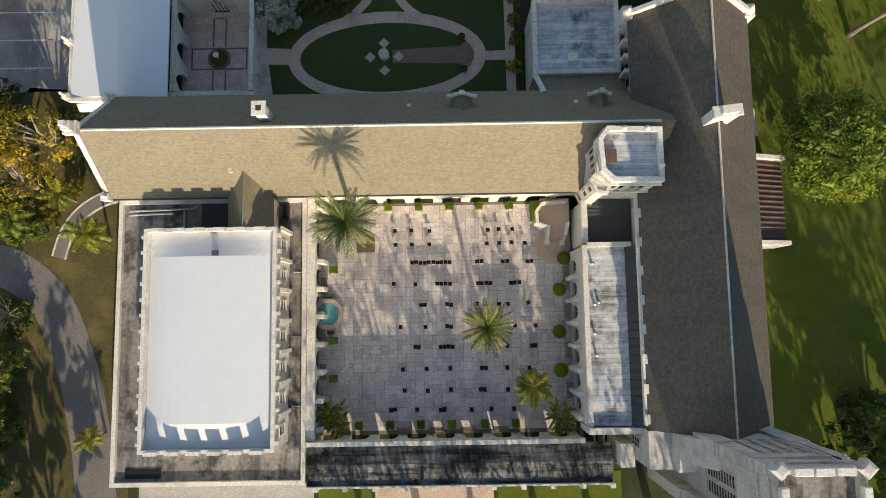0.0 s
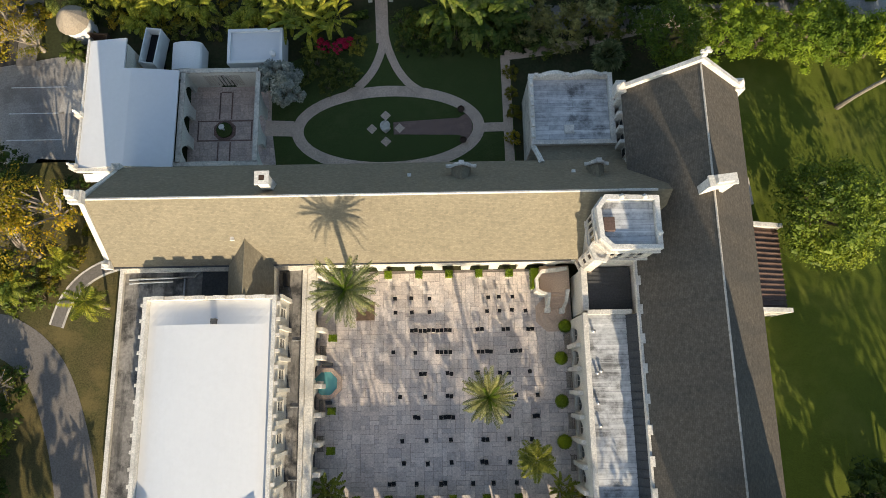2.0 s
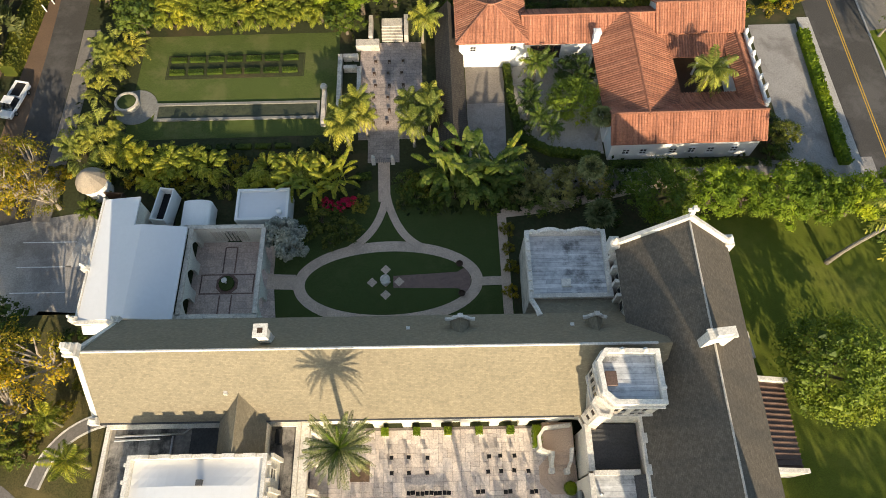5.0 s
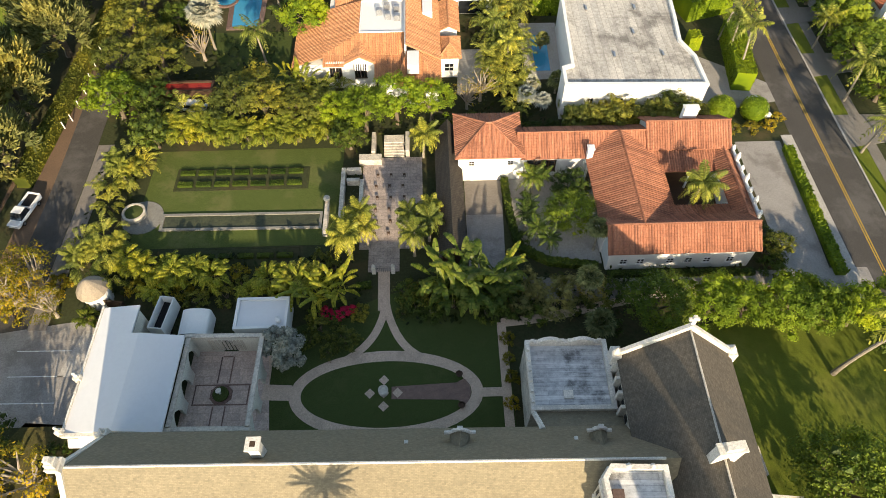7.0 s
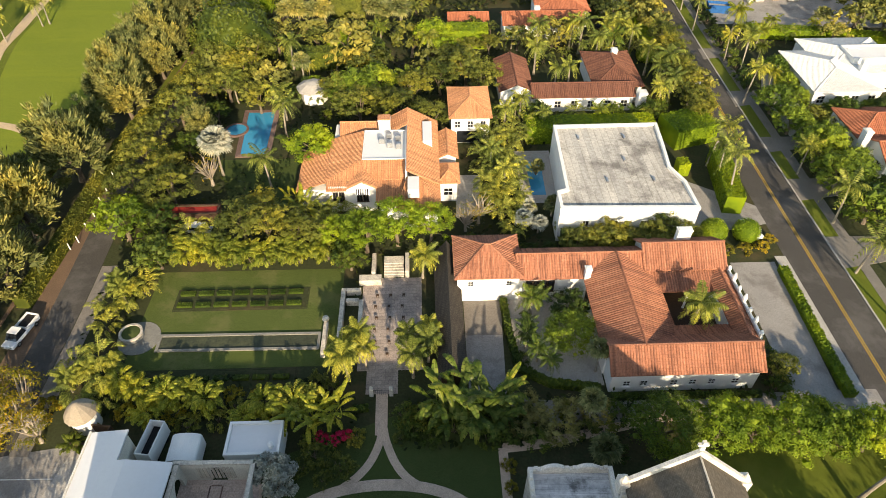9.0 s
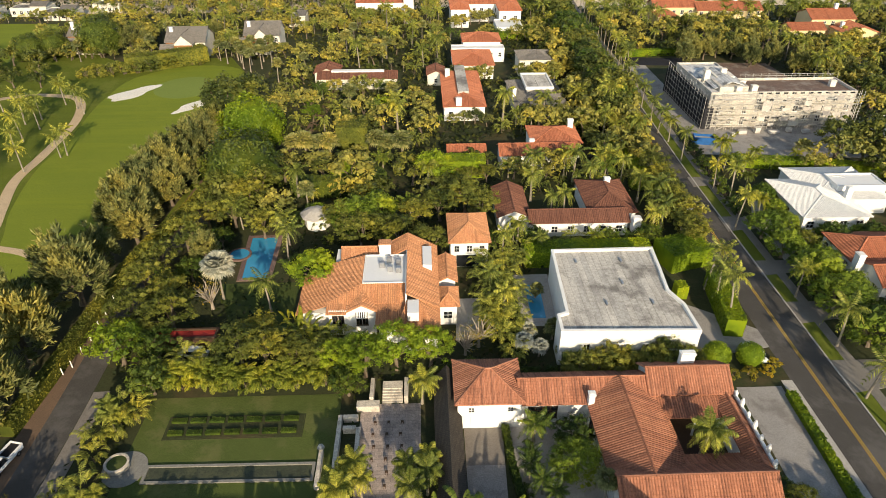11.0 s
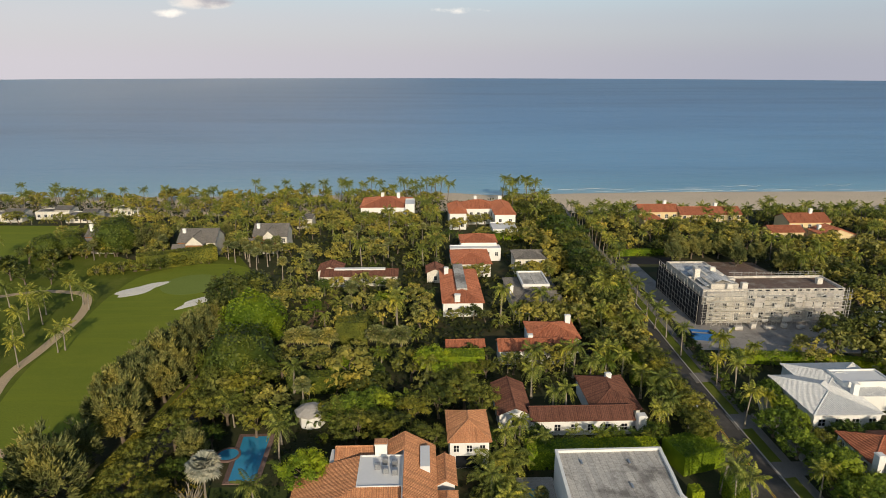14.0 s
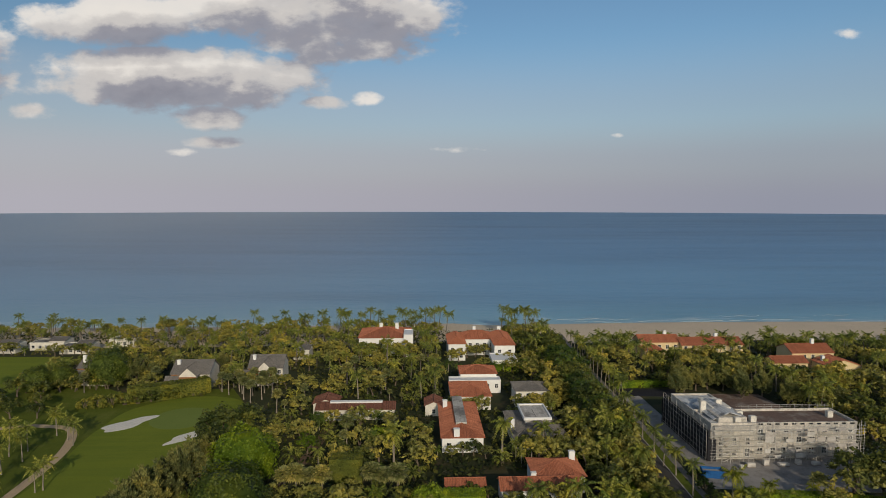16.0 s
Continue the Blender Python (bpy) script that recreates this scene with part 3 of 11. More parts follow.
def rows_on(bm, pts, pitch=0.36, wide=0.24, high=0.09):
    """Raised rows of barrel tiles (or seams) that run up the slope of the flat roof face pts."""
    ps = [Vector(p) for p in pts]
    nor = (ps[1] - ps[0]).cross(ps[2] - ps[0]).normalized()
    if nor.z < 0:
        nor = -nor
    u = Vector((0, 0, 1)).cross(nor)
    u = u.normalized() if u.length > 0.02 else Vector((1, 0, 0))
    v = nor.cross(u)
    q = [((p - ps[0]).dot(u), (p - ps[0]).dot(v)) for p in ps]
    lo, hi = min(a for a, b in q), max(a for a, b in q)
    k = lo + pitch * 0.5
    while k < hi:
        cut = []
        for i in range(len(q)):
            (a0, b0), (a1, b1) = q[i], q[(i + 1) % len(q)]
            if (a0 <= k < a1) or (a1 <= k < a0):
                cut.append(b0 + (b1 - b0) * (k - a0) / (a1 - a0))
        if len(cut) >= 2 and max(cut) - min(cut) > 0.15:
            ends = []
            for b in (min(cut), max(cut)):
                c = ps[0] + u * k + v * b
                ends.append([bm.verts.new(c + u * s * wide / 2 + nor * h) for s, h in ((-1, 0.005), (-0.55, high), (0.55, high), (1, 0.005))])
            for i in range(3):
                bm.faces.new((ends[0][i], ends[0][i + 1], ends[1][i + 1], ends[1][i]))
            bm.faces.new(ends[0][::-1])
            bm.faces.new(ends[1])
        k += pitch


def roof_faces(kind, x0, y0, x1, y1, ze, zr, axis):
    """The slopes of a gable or hip roof over a rectangle."""
    if axis == "y":
        f = roof_faces(kind, y0, x0, y1, x1, ze, zr, "x")
        return [[(b, a, c) for a, b, c in g][::-1] for g in f]
    ym = (y0 + y1) / 2
    run = min((y1 - y0) / 2, (x1 - x0) / 2) if kind == "hip" else 0
    a, b = (x0 + run, ym, zr), (x1 - run, ym, zr)
    c = [(x0, y0, ze), (x1, y0, ze), (x1, y1, ze), (x0, y1, ze)]
    out = [[c[0], c[1], b, a] if (Vector(b) - Vector(a)).length > 0.05 else [c[0], c[1], a]]
    out.append([c[2], c[3], a, b] if (Vector(b) - Vector(a)).length > 0.05 else [c[2], c[3], a])
    if kind == "hip":
        out += [[c[1], c[2], b], [c[3], c[0], a]]
    return out


def thick(bm, pts, t=0.18):
    """A flat face as a plate of thickness t, hung below it."""
    hi = [bm.verts.new(p) for p in pts]
    lo = [bm.verts.new((p[0], p[1], p[2] - t)) for p in pts]
    n = len(pts)
    bm.faces.new(hi)
    bm.faces.new(lo[::-1])
    for i in range(n):
        bm.faces.new((hi[i], lo[i], lo[(i + 1) % n], hi[(i + 1) % n]))


def parapet(bm, x0, y0, x1, y1, z0, z1, w=0.35):
    box(bm, x0, y0, z0, x1, y0 + w, z1)
    box(bm, x0, y1 - w, z0, x1, y1, z1)
    box(bm, x0, y0 + w, z0, x0 + w, y1 - w, z1)
    box(bm, x1 - w, y0 + w, z0, x1, y1 - w, z1)
    return bm


def merlons(bm, a, b, z, pitch=1.1, size=0.55, wide=0.3, high=0.5):
    a, b = Vector(a), Vector(b)
    d = b - a
    n = max(2, int(d.length / pitch))
    for i in range(n):
        c = a + d * ((i + 0.5) / n)
        if abs(d.x) > abs(d.y):
            box(bm, c.x - size / 2, c.y - wide / 2, z, c.x + size / 2, c.y + wide / 2, z + high)
        else:
            box(bm, c.x - wide / 2, c.y - size / 2, z, c.x + wide / 2, c.y + size / 2, z + high)


def arch_wall(bm, length, z0, z1, openings, thick_=0.4, steps=8):
    """A wall along x from 0 to length with arched openings (centre, width, springing height, pointed?, sill) cut through it."""
    xs = 0.0
    for cx, w, spring, pointed, sill in sorted(openings):
        x0, x1 = cx - w / 2, cx + w / 2
        if x0 - xs > 0.01:
            box(bm, xs, 0, z0, x0, thick_, z1)
        if sill > z0 + 0.01:
            box(bm, x0, 0, z0, x1, thick_, sill)
        rise = w * (0.75 if pointed else 0.5)
        arc = []
        for i in range(steps + 1):
            s = -1 + 2 * i / steps
            h = rise * (1 - abs(s) ** 1.7) if pointed else rise * math.sqrt(max(0, 1 - s * s))
            arc.append((cx + s * w / 2, min(spring + h, z1 - 0.05)))
        for (ax, az), (bx, bz) in zip(arc, arc[1:]):
            v = [bm.verts.new(p) for p in ((ax, 0, az), (bx, 0, bz), (bx, 0, z1), (ax, 0, z1), (ax, thick_, az), (bx, thick_, bz), (bx, thick_, z1), (ax, thick_, z1))]
            for f in ((0, 1, 2, 3), (5, 4, 7, 6), (0, 4, 5, 1), (3, 2, 6, 7)):
                bm.faces.new([v[k] for k in f])
        xs = x1
    if length - xs > 0.01:
        box(bm, xs, 0, z0, length, thick_, z1)
    bmesh.ops.remove_doubles(bm, verts=bm.verts, dist=0.0005)
    return bm


def lattice(xs, zs, y0, y1):
    """A frame with glazing bars as one mesh: the even strips of a grid are solid, the odd ones open."""
    bm, seen = B(), {}

    def vert(i, j, y):
        if (i, j, y) not in seen:
            seen[(i, j, y)] = bm.verts.new((xs[i], y, zs[j]))
        return seen[(i, j, y)]

    def solid(i, j):
        return 0 <= i < len(xs) - 1 and 0 <= j < len(zs) - 1 and (i % 2 == 0 or j % 2 == 0)

    for i in range(len(xs) - 1):
        for j in range(len(zs) - 1):
            if not solid(i, j):
                continue
            bm.faces.new((vert(i, j, y0), vert(i + 1, j, y0), vert(i + 1, j + 1, y0), vert(i, j + 1, y0)))
            bm.faces.new((vert(i, j + 1, y1), vert(i + 1, j + 1, y1), vert(i + 1, j, y1), vert(i, j, y1)))
            for di, dj, a, b in ((-1, 0, (i, j), (i, j + 1)), (1, 0, (i + 1, j + 1), (i + 1, j)), (0, -1, (i + 1, j), (i, j)), (0, 1, (i, j + 1), (i + 1, j + 1))):
                if not solid(i + di, j + dj):
                    bm.faces.new((vert(*a, y0), vert(*b, y0), vert(*b, y1), vert(*a, y1)))
    return bm


def window(parent, m, w, h, arched=False, bars=(1, 1), frame_mat=None, name="window", sill=True):
    """A window in the plane y = 0 of m, looking to -y: frame, pane, glazing bars, sill."""
    fm = frame_mat or WHITE
    t = 0.09
    xs, zs = [-w / 2 - t, -w / 2], [-t, 0]
    for i in range(1, bars[0] + 1):
        x = -w / 2 + w * i / (bars[0] + 1)
        xs += [x - 0.03, x + 0.03]
    for i in range(1, bars[1] + 1):
        z = h * i / (bars[1] + 1)
        zs += [z - 0.03, z + 0.03]
    bm = lattice(xs + [w / 2, w / 2 + t], zs + [h, h + t], -0.07, 0.05)
    wob = part(name, bm, fm, parent)
    wob.matrix_basis = m
    bm = B()
    if arched:
        prism_pts = [(-w / 2, 0), (w / 2, 0), (w / 2, h - w / 2)] + [(w / 2 * math.cos(a), h - w / 2 + w / 2 * math.sin(a)) for a in np.linspace(0, math.pi, 9)[1:-1]] + [(-w / 2, h - w / 2)]
        f = [bm.verts.new((x, -0.012, z)) for x, z in prism_pts]
        g = [bm.verts.new((x, 0.03, z)) for x, z in prism_pts]
        bm.faces.new(f)
        bm.faces.new(g[::-1])
        for i in range(len(f)):
            bm.faces.new((f[i], g[i], g[(i + 1) % len(f)], f[(i + 1) % len(f)]))
    else:
        box(bm, -w / 2, -0.012, 0, w / 2, 0.03, h)
    part("pane", bm, GLASS, wob, "dark window glass")
    if sill:
        part("sill", box(B(), -w / 2 - 0.15, -0.16, -t - 0.08, w / 2 + 0.15, 0.02, -t), fm, wob)
    return wob


def facing(x, y, z, side):
    """The pose of a window on a wall that faces that side."""
    return pose(x, y, z, 0, 0, {"s": 0, "e": 90, "n": 180, "w": -90}[side])


def on_walls(parent, x0, y0, x1, y1, sides, z, w, h, every, **kw):
    """Windows spaced along the sides of a rectangular block."""
    for s in sides:
        length = (x1 - x0) if s in "sn" else (y1 - y0)
        n = max(1, int(length / every))
        for i in range(n):
            k = length * (i + 0.5) / n
            p = {"s": (x0 + k, y0 - 0.02), "n": (x0 + k, y1 + 0.02), "e": (x1 + 0.02, y0 + k), "w": (x0 - 0.02, y0 + k)}[s]
            window(parent, facing(p[0], p[1], z, s), w, h, **kw)


def roofed(parent, kind, x0, y0, x1, y1, h, zr, axis="x", wall=None, tile=None, over=0.45, z0=0.0, rows=True, pitch=0.36):
    """A block of a house: walls and a tiled roof, or a flat roof behind a parapet."""
    wall, tile = wall or WHITE, tile or TERRACOTTA
    if kind == "flat":
        part("wall", box(B(), x0, y0, z0, x1, y1, h - 0.5), wall, parent)
        part("roof", box(B(), x0 + 0.3, y0 + 0.3, h - 0.496, x1 - 0.3, y1 - 0.3, h - 0.3), tile, parent)
        part("parapet", parapet(B(), x0 - 0.04, y0 - 0.04, x1 + 0.04, y1 + 0.04, h - 0.496, h, 0.33), wall, parent)
        return
    bm = box(B(), x0, y0, z0, x1, y1, h)
    if kind == "gable":
        zt = zr - 0.3
        if axis == "x":
            for x, dx in ((x0, 0.25), (x1 - 0.25, 0.25)):
                v = [bm.verts.new(p) for p in ((x, y0, h + 0.003), (x, y1, h + 0.003), (x, (y0 + y1) / 2, zt), (x + dx, y0, h + 0.003), (x + dx, y1, h + 0.003), (x + dx, (y0 + y1) / 2, zt))]
                for f in ((0, 1, 2), (5, 4, 3), (0, 2, 5, 3), (1, 4, 5, 2), (0, 3, 4, 1)):
                    bm.faces.new([v[i] for i in f])
        else:
            for y in (y0, y1 - 0.25):
                v = [bm.verts.new(p) for p in ((x0, y, h + 0.003), (x1, y, h + 0.003), ((x0 + x1) / 2, y, zt), (x0, y + 0.25, h + 0.003), (x1, y + 0.25, h + 0.003), ((x0 + x1) / 2, y + 0.25, zt))]
                for f in ((0, 2, 1), (3, 4, 5), (0, 3, 5, 2), (2, 5, 4, 1), (0, 1, 4, 3)):
                    bm.faces.new([v[i] for i in f])
    part("wall", bm, wall, parent)
    ze = h + 0.02
    fs = roof_faces(kind, x0 - over, y0 - over, x1 + over, y1 + over, ze, zr, axis)
    if rows:
        top = None
        for f in fs:
            bm = B()
            thick(bm, f, 0.16)
            o = part("roof_slope", bm, tile, parent)
            top = top or o
        bm = B()
        for f in fs:
            rows_on(bm, f, pitch)
        tagged(part("tiles", bm, tile, top), kind="stuff")
        edges = set()
        for f in fs:
            for i in range(len(f)):
                e = tuple(sorted((f[i], f[(i + 1) % len(f)])))
                if max(e[0][2], e[1][2]) > ze + 0.1:
                    edges.add(e)
        for a, b in sorted(edges):
            if (Vector(a) - Vector(b)).length > 0.2 and (kind == "hip" or abs(a[2] - b[2]) < 0.01):
                part("ridge_tile", tube(B(), [(a[0], a[1], a[2] + 0.04), (b[0], b[1], b[2] + 0.04)], [0.15, 0.15], 6), tile, top)
    else:
        for f in fs:
            bm = B()
            thick(bm, f, 0.16)
            part("roof_slope", bm, tile, parent)


def chimney(parent, x, y, z0, z1_, w=0.9, d=0.7, material=None):
    z1 = z1_ - 0.9
    bm = box(B(), x - w / 2, y - d / 2, z0 - 1.5, x + w / 2, y + d / 2, z1)
    box(bm, x - w / 2 - 0.1, y - d / 2 - 0.1, z1 + 0.002, x + w / 2 + 0.1, y + d / 2 + 0.1, z1 + 0.18)
    box(bm, x - w / 2 + 0.1, y - d / 2 + 0.1, z1 + 0.182, x + w / 2 - 0.1, y + d / 2 - 0.1, z1 + 0.3)
    return part("chimney", bm, material or WHITE, parent)

# ---- ground, roads, lawns, sea ----
ROT = pose(0, 0, 0, 0, 0, -1.0)      # the church stands turned by one degree


def shore(x):
    return 366 + 6 * math.sin(x / 90.0) + (8 if x < 40 else 0) + 0.03 * max(0, x - 60)


bm = B()
gx = [-4800, -1500, -600] + [x * 20.0 for x in range(-20, 21)] + [600, 1500, 4800]
rowsv = []
for x in gx:
    s = shore(max(-400, min(400, x)))
    line = [(-600, 0), (-100, 0), (100, 0), (250, 0), (s - 38, 0), (s - 30, -0.1), (s - 8, -0.6), (s, -1.3), (s + 20, -2.2), (s + 120, -6), (4400, -40)]
    rowsv.append([bm.verts.new((x, y, z)) for y, z in line])
for a, b in zip(rowsv, rowsv[1:]):
    for i in range(len(a) - 1):
        bm.faces.new((a[i], b[i], b[i + 1], a[i + 1]))
solo("ground", bm, SOIL, "dark planted ground under the gardens", "ground", kind="structure")

bm = B()
rowsv = []
for k in range(-20, 21):
    x = k * 20.0
    s = shore(x)
    rowsv.append([bm.verts.new((x, s + d, z)) for d, z in ((-58, 0.06), (-30, 0.02), (-22, -0.2), (-8, -0.55), (0, -1.24), (16, -1.95))])
for a, b in zip(rowsv, rowsv[1:]):
    for i in range(len(a) - 1):
        bm.faces.new((a[i], b[i], b[i + 1], a[i + 1]))
solo("beach", bm, SAND, "pale sandy beach along the sea", "beach", kind="structure")

# the sea: a wide fan to the horizon
SEA = bpy.data.materials.new("sea water")
SEA.use_nodes = True
nt = SEA.node_tree
pb = nt.nodes["Principled BSDF"]
tc = nt.nodes.new("ShaderNodeTexCoord")
sp = nt.nodes.new("ShaderNodeSeparateXYZ")
nt.links.new(tc.outputs["Object"], sp.inputs[0])
mr = nt.nodes.new("ShaderNodeMapRange")
mr.inputs["From Min"].default_value, mr.inputs["From Max"].default_value = 360, 2200
nt.links.new(sp.outputs["Y"], mr.inputs[0])
depth = ramp(nt, [(0.0, (0.32, 0.46, 0.46)), (0.012, (0.17, 0.36, 0.46)), (0.06, (0.12, 0.28, 0.44)), (0.25, (0.078, 0.19, 0.345)), (0.6, (0.058, 0.13, 0.25)), (1.0, (0.046, 0.105, 0.205))], mr.outputs[0])
# broad noise patches: cloud shadows on the sea are painted into the colour
pt = noise_tex(nt, scaled(nt, tc.outputs["Object"], (0.0012, 0.006, 1)), 1.0, 6, 0.6)
depth = blend(nt, 1.0, depth, ramp(nt, [(0.34, (0.62, 0.66, 0.72)), (0.5, (1, 1, 1)), (0.7, (1.3, 1.22, 1.15))], pt), "MULTIPLY")
# left part lightened: sky glare on the water is put into its colour
left_glare = nt.nodes.new("ShaderNodeMapRange")
left_glare.inputs["From Min"].default_value, left_glare.inputs["From Max"].default_value = 150, -900
left_glare.inputs["To Max"].default_value = 0.75
nt.links.new(sp.outputs["X"], left_glare.inputs[0])
depth = blend(nt, left_glare.outputs[0], depth, (0.25, 0.3, 0.35))
foam = noise_tex(nt, scaled(nt, tc.outputs["Object"], (0.02, 0.16, 1)), 1.0, 6, 0.7)
near = ramp(nt, [(0.0, (1, 1, 1)), (0.008, (0.9, 0.9, 0.9)), (0.02, (0, 0, 0))], mr.outputs[0])
fo = ramp(nt, [(0.56, (0, 0, 0)), (0.62, (1, 1, 1))], foam)
depth = blend(nt, blend(nt, 1.0, near, fo, "MULTIPLY"), depth, (0.75, 0.75, 0.74))
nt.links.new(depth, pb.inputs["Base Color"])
pb.inputs["Roughness"].default_value = 0.35
pb.inputs["Specular IOR Level"].default_value = 0.4
bp = nt.nodes.new("ShaderNodeBump")
bp.inputs["Strength"].default_value, bp.inputs["Distance"].default_value = 0.9, 1.2
waves = noise_tex(nt, scaled(nt, tc.outputs["Object"], (0.05, 0.16, 1)), 1.0, 8, 0.65)
nt.links.new(waves, bp.inputs["Height"])
nt.links.new(bp.outputs[0], pb.inputs["Normal"])
bm = B()
arc = [(4900 * math.sin(a), 4900 * math.cos(a)) for a in np.linspace(-1.35, 1.35, 80)]
sheet(bm, [(-4700, 340), (4700, 340)] + arc[::-1], -1.1)
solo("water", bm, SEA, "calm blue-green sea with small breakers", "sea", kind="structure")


def foam_line(x0, x1, y, w, seed):
    rnd = random.Random(seed)
    pts = [(x0 + (x1 - x0) * i / 24, y + rnd.uniform(-0.8, 0.8) + 2.0 * math.sin(i * 0.5 + seed)) for i in range(25)]
    left, right = [], []
    for i, p in enumerate(pts):
        k = 0.6 * w * math.sin(math.pi * i / 24) * rnd.uniform(0.5, 1.1) + 0.05
        left.append((p[0], p[1] + k / 2))
        right.append((p[0], p[1] - k / 2))
    bm = B()
    for i in range(24):
        if rnd.random() < 0.75:
            prism(bm, [right[i], right[i + 1], left[i + 1], left[i]], -1.07, -0.95)
    solo("breaker", bm, FOAM, "white foam of a small breaking wave", "wave", group="breakers", kind="stuff")


FOAM = surface("sea foam", (0.66, 0.68, 0.68), (0.45, 0.52, 0.54), 0.8, 0.8, 5, 0.6, 0.2)
for q in ((75, 130, 384, 2.6, 1), (190, 215, 392, 2.2, 2), (250, 275, 393, 2.2, 3), (300, 322, 396, 2.0, 4), (-150, -128, 388, 2.0, 5), (150, 240, 379, 1.2, 6), (90, 180, 376, 1.0, 7)):
    foam_line(*q)


# lawns
def lawn(name, pts, mat_, label, z=0.03):
    return slab(name, pts, -0.2, z, mat_, label, "lawn")


lawn("church_lawn", [(30.5, -60), (95, -60), (72, 20), (70, 33), (52.5, 42.5), (30.5, 36)], GRASS, "green lawn streaked with long tree shadows")
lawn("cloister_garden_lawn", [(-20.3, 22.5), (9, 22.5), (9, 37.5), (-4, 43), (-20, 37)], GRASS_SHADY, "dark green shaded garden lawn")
lawn("west_lawn", [(-52, -50), (-34.2, -50), (-34.2, 26), (-46, 27), (-52, 18)], MULCH, "brownish worn grass and leaf litter beside the drive")
lawn("pool_garden_lawn", [(-40.5, 50.6), (-12.6, 50.6), (-12.6, 68.5), (-40.2, 68.5)], GARDEN_GRASS, "mown lawn round a long garden pool")
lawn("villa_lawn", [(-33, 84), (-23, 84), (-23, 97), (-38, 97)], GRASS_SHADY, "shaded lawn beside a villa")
lawn("golf_fairway", curve([(-66, 72), (-67, 95), (-67.5, 112), (-68.5, 134), (-66, 163), (-60, 185), (-57, 205), (-64, 226), (-82, 230), (-97, 217), (-99, 197), (-98, 182), (-95.5, 164), (-95.5, 147), (-91, 126), (-85, 108), (-82, 72)], 5)[:-1], FAIRWAY, "smooth sunlit golf fairway")
lawn("golf_rough", [(-300, 60), (-60, 60), (-52, 150), (-55, 210), (-70, 240), (-110, 236), (-170, 285), (-300, 300)], GRASS, "rougher grass beside the fairway", 0.015)
lawn("golf_fairway_far", [(-300, 225), (-150, 235), (-140, 262), (-158, 292), (-300, 300)], FAIRWAY, "far golf fairway", 0.03)
lawn("putting_green", ring(-77, 207, 9.8, 28, 0, 10.5), GREEN_TURF, "pale smooth putting green", 0.05)


def blob(cx, cy, rx, ry, rot, seed, n=26):
    rnd = random.Random(seed)
    ph = [rnd.uniform(0, 6.28) for _ in range(3)]
    out = []
    for i in range(n):
        a = 2 * math.pi * i / n
        k = 1 + 0.16 * math.sin(3 * a + ph[0]) + 0.1 * math.sin(5 * a + ph[1])
        x, y = rx * k * math.cos(a), ry * k * math.sin(a)
        out.append((cx + x * math.cos(rot) - y * math.sin(rot), cy + x * math.sin(rot) + y * math.cos(rot)))
    return out


for q in ((-92, 202, 8.8, 3.6, 0.95, 3), (-69.8, 189.6, 6.4, 2.5, 0.95, 5), (-70.5, 134.5, 2.0, 2.6, 0.2, 8), (-136, 254, 4, 2, 0.2, 9)):
    slab("sand_bunker", blob(*q), -0.1, 0.07, BUNKER, "white sand bunker beside the fairway", "bunker")
strip("cart_path", curve([(-82, 60), (-86, 100), (-90.5, 118), (-93.5, 127), (-97.6, 141), (-98.0, 156), (-100.0, 179), (-106.5, 196), (-116, 200.5), (-128, 199.6), (-150, 186)]), 2.6, -0.1, 0.06, CART, "sandy cart path across the golf course", "path")
strip("cart_path_side", curve([(-92, 112), (-80, 109), (-72, 104), (-62, 100)]), 1.8, -0.1, 0.064, CART, "side branch of the cart path", "path")

# garden paths of the oval lawn
def ring_path(cx, cy, rx, ry, w, z1, material, label):
    n = 56
    o, i_ = ring(cx, cy, rx, n, 0, ry), ring(cx, cy, rx - w, n, 0, ry - w)
    bm = B()
    for k in range(n):
        prism(bm, [o[k], o[(k + 1) % n], i_[(k + 1) % n], i_[k]], -0.1, z1)
    bmesh.ops.remove_doubles(bm, verts=bm.verts, dist=0.001)
    return solo("oval_path", bm, material, label, "path", kind="structure")


ring_path(-5.6, 29.2, 11.2, 5.4, 1.35, 0.058, PATH, "oval garden path of pale concrete")
gz = 0.062
for pts, w in (([(-19.9, 25.5), (-19.8, 34.5)], 1.3), ([(-19.9, 29.8), (-16.6, 29.6)], 1.9), ([(5.3, 29.0), (8.6, 29.0)], 1.1), ([(8.3, 24.5), (8.4, 38.0)], 1.1),
               ([(-6.2, 46.0), (-6.1, 40.2)], 1.5), (curve([(-6.0, 41.0), (-6.25, 39.2), (-7.15, 36.9), (-8.5, 35.1), (-10.3, 33.6)]), 0.95), (curve([(-5.8, 41.0), (-5.4, 39.2), (-4.4, 36.7), (-3.05, 34.8), (-1.2, 33.4)]), 0.95),
               (curve([(8.4, 38.0), (14, 38.6), (22, 40.2), (30, 41.5), (44, 42)]), 1.2)):
    gz = gz + 0.005
    strip("garden_path", pts, w, -0.1, gz, PATH, "pale concrete garden path", "path")
slab("brick_bed", [(-5.0, 28.5), (2.6, 28.2), (3.8, 27.4), (4.2, 29.2), (3.8, 31.0), (2.6, 30.3), (-5.0, 30.0)], -0.1, 0.05, PINK_PAVER, "reddish paved bed inside the oval lawn", "paving")
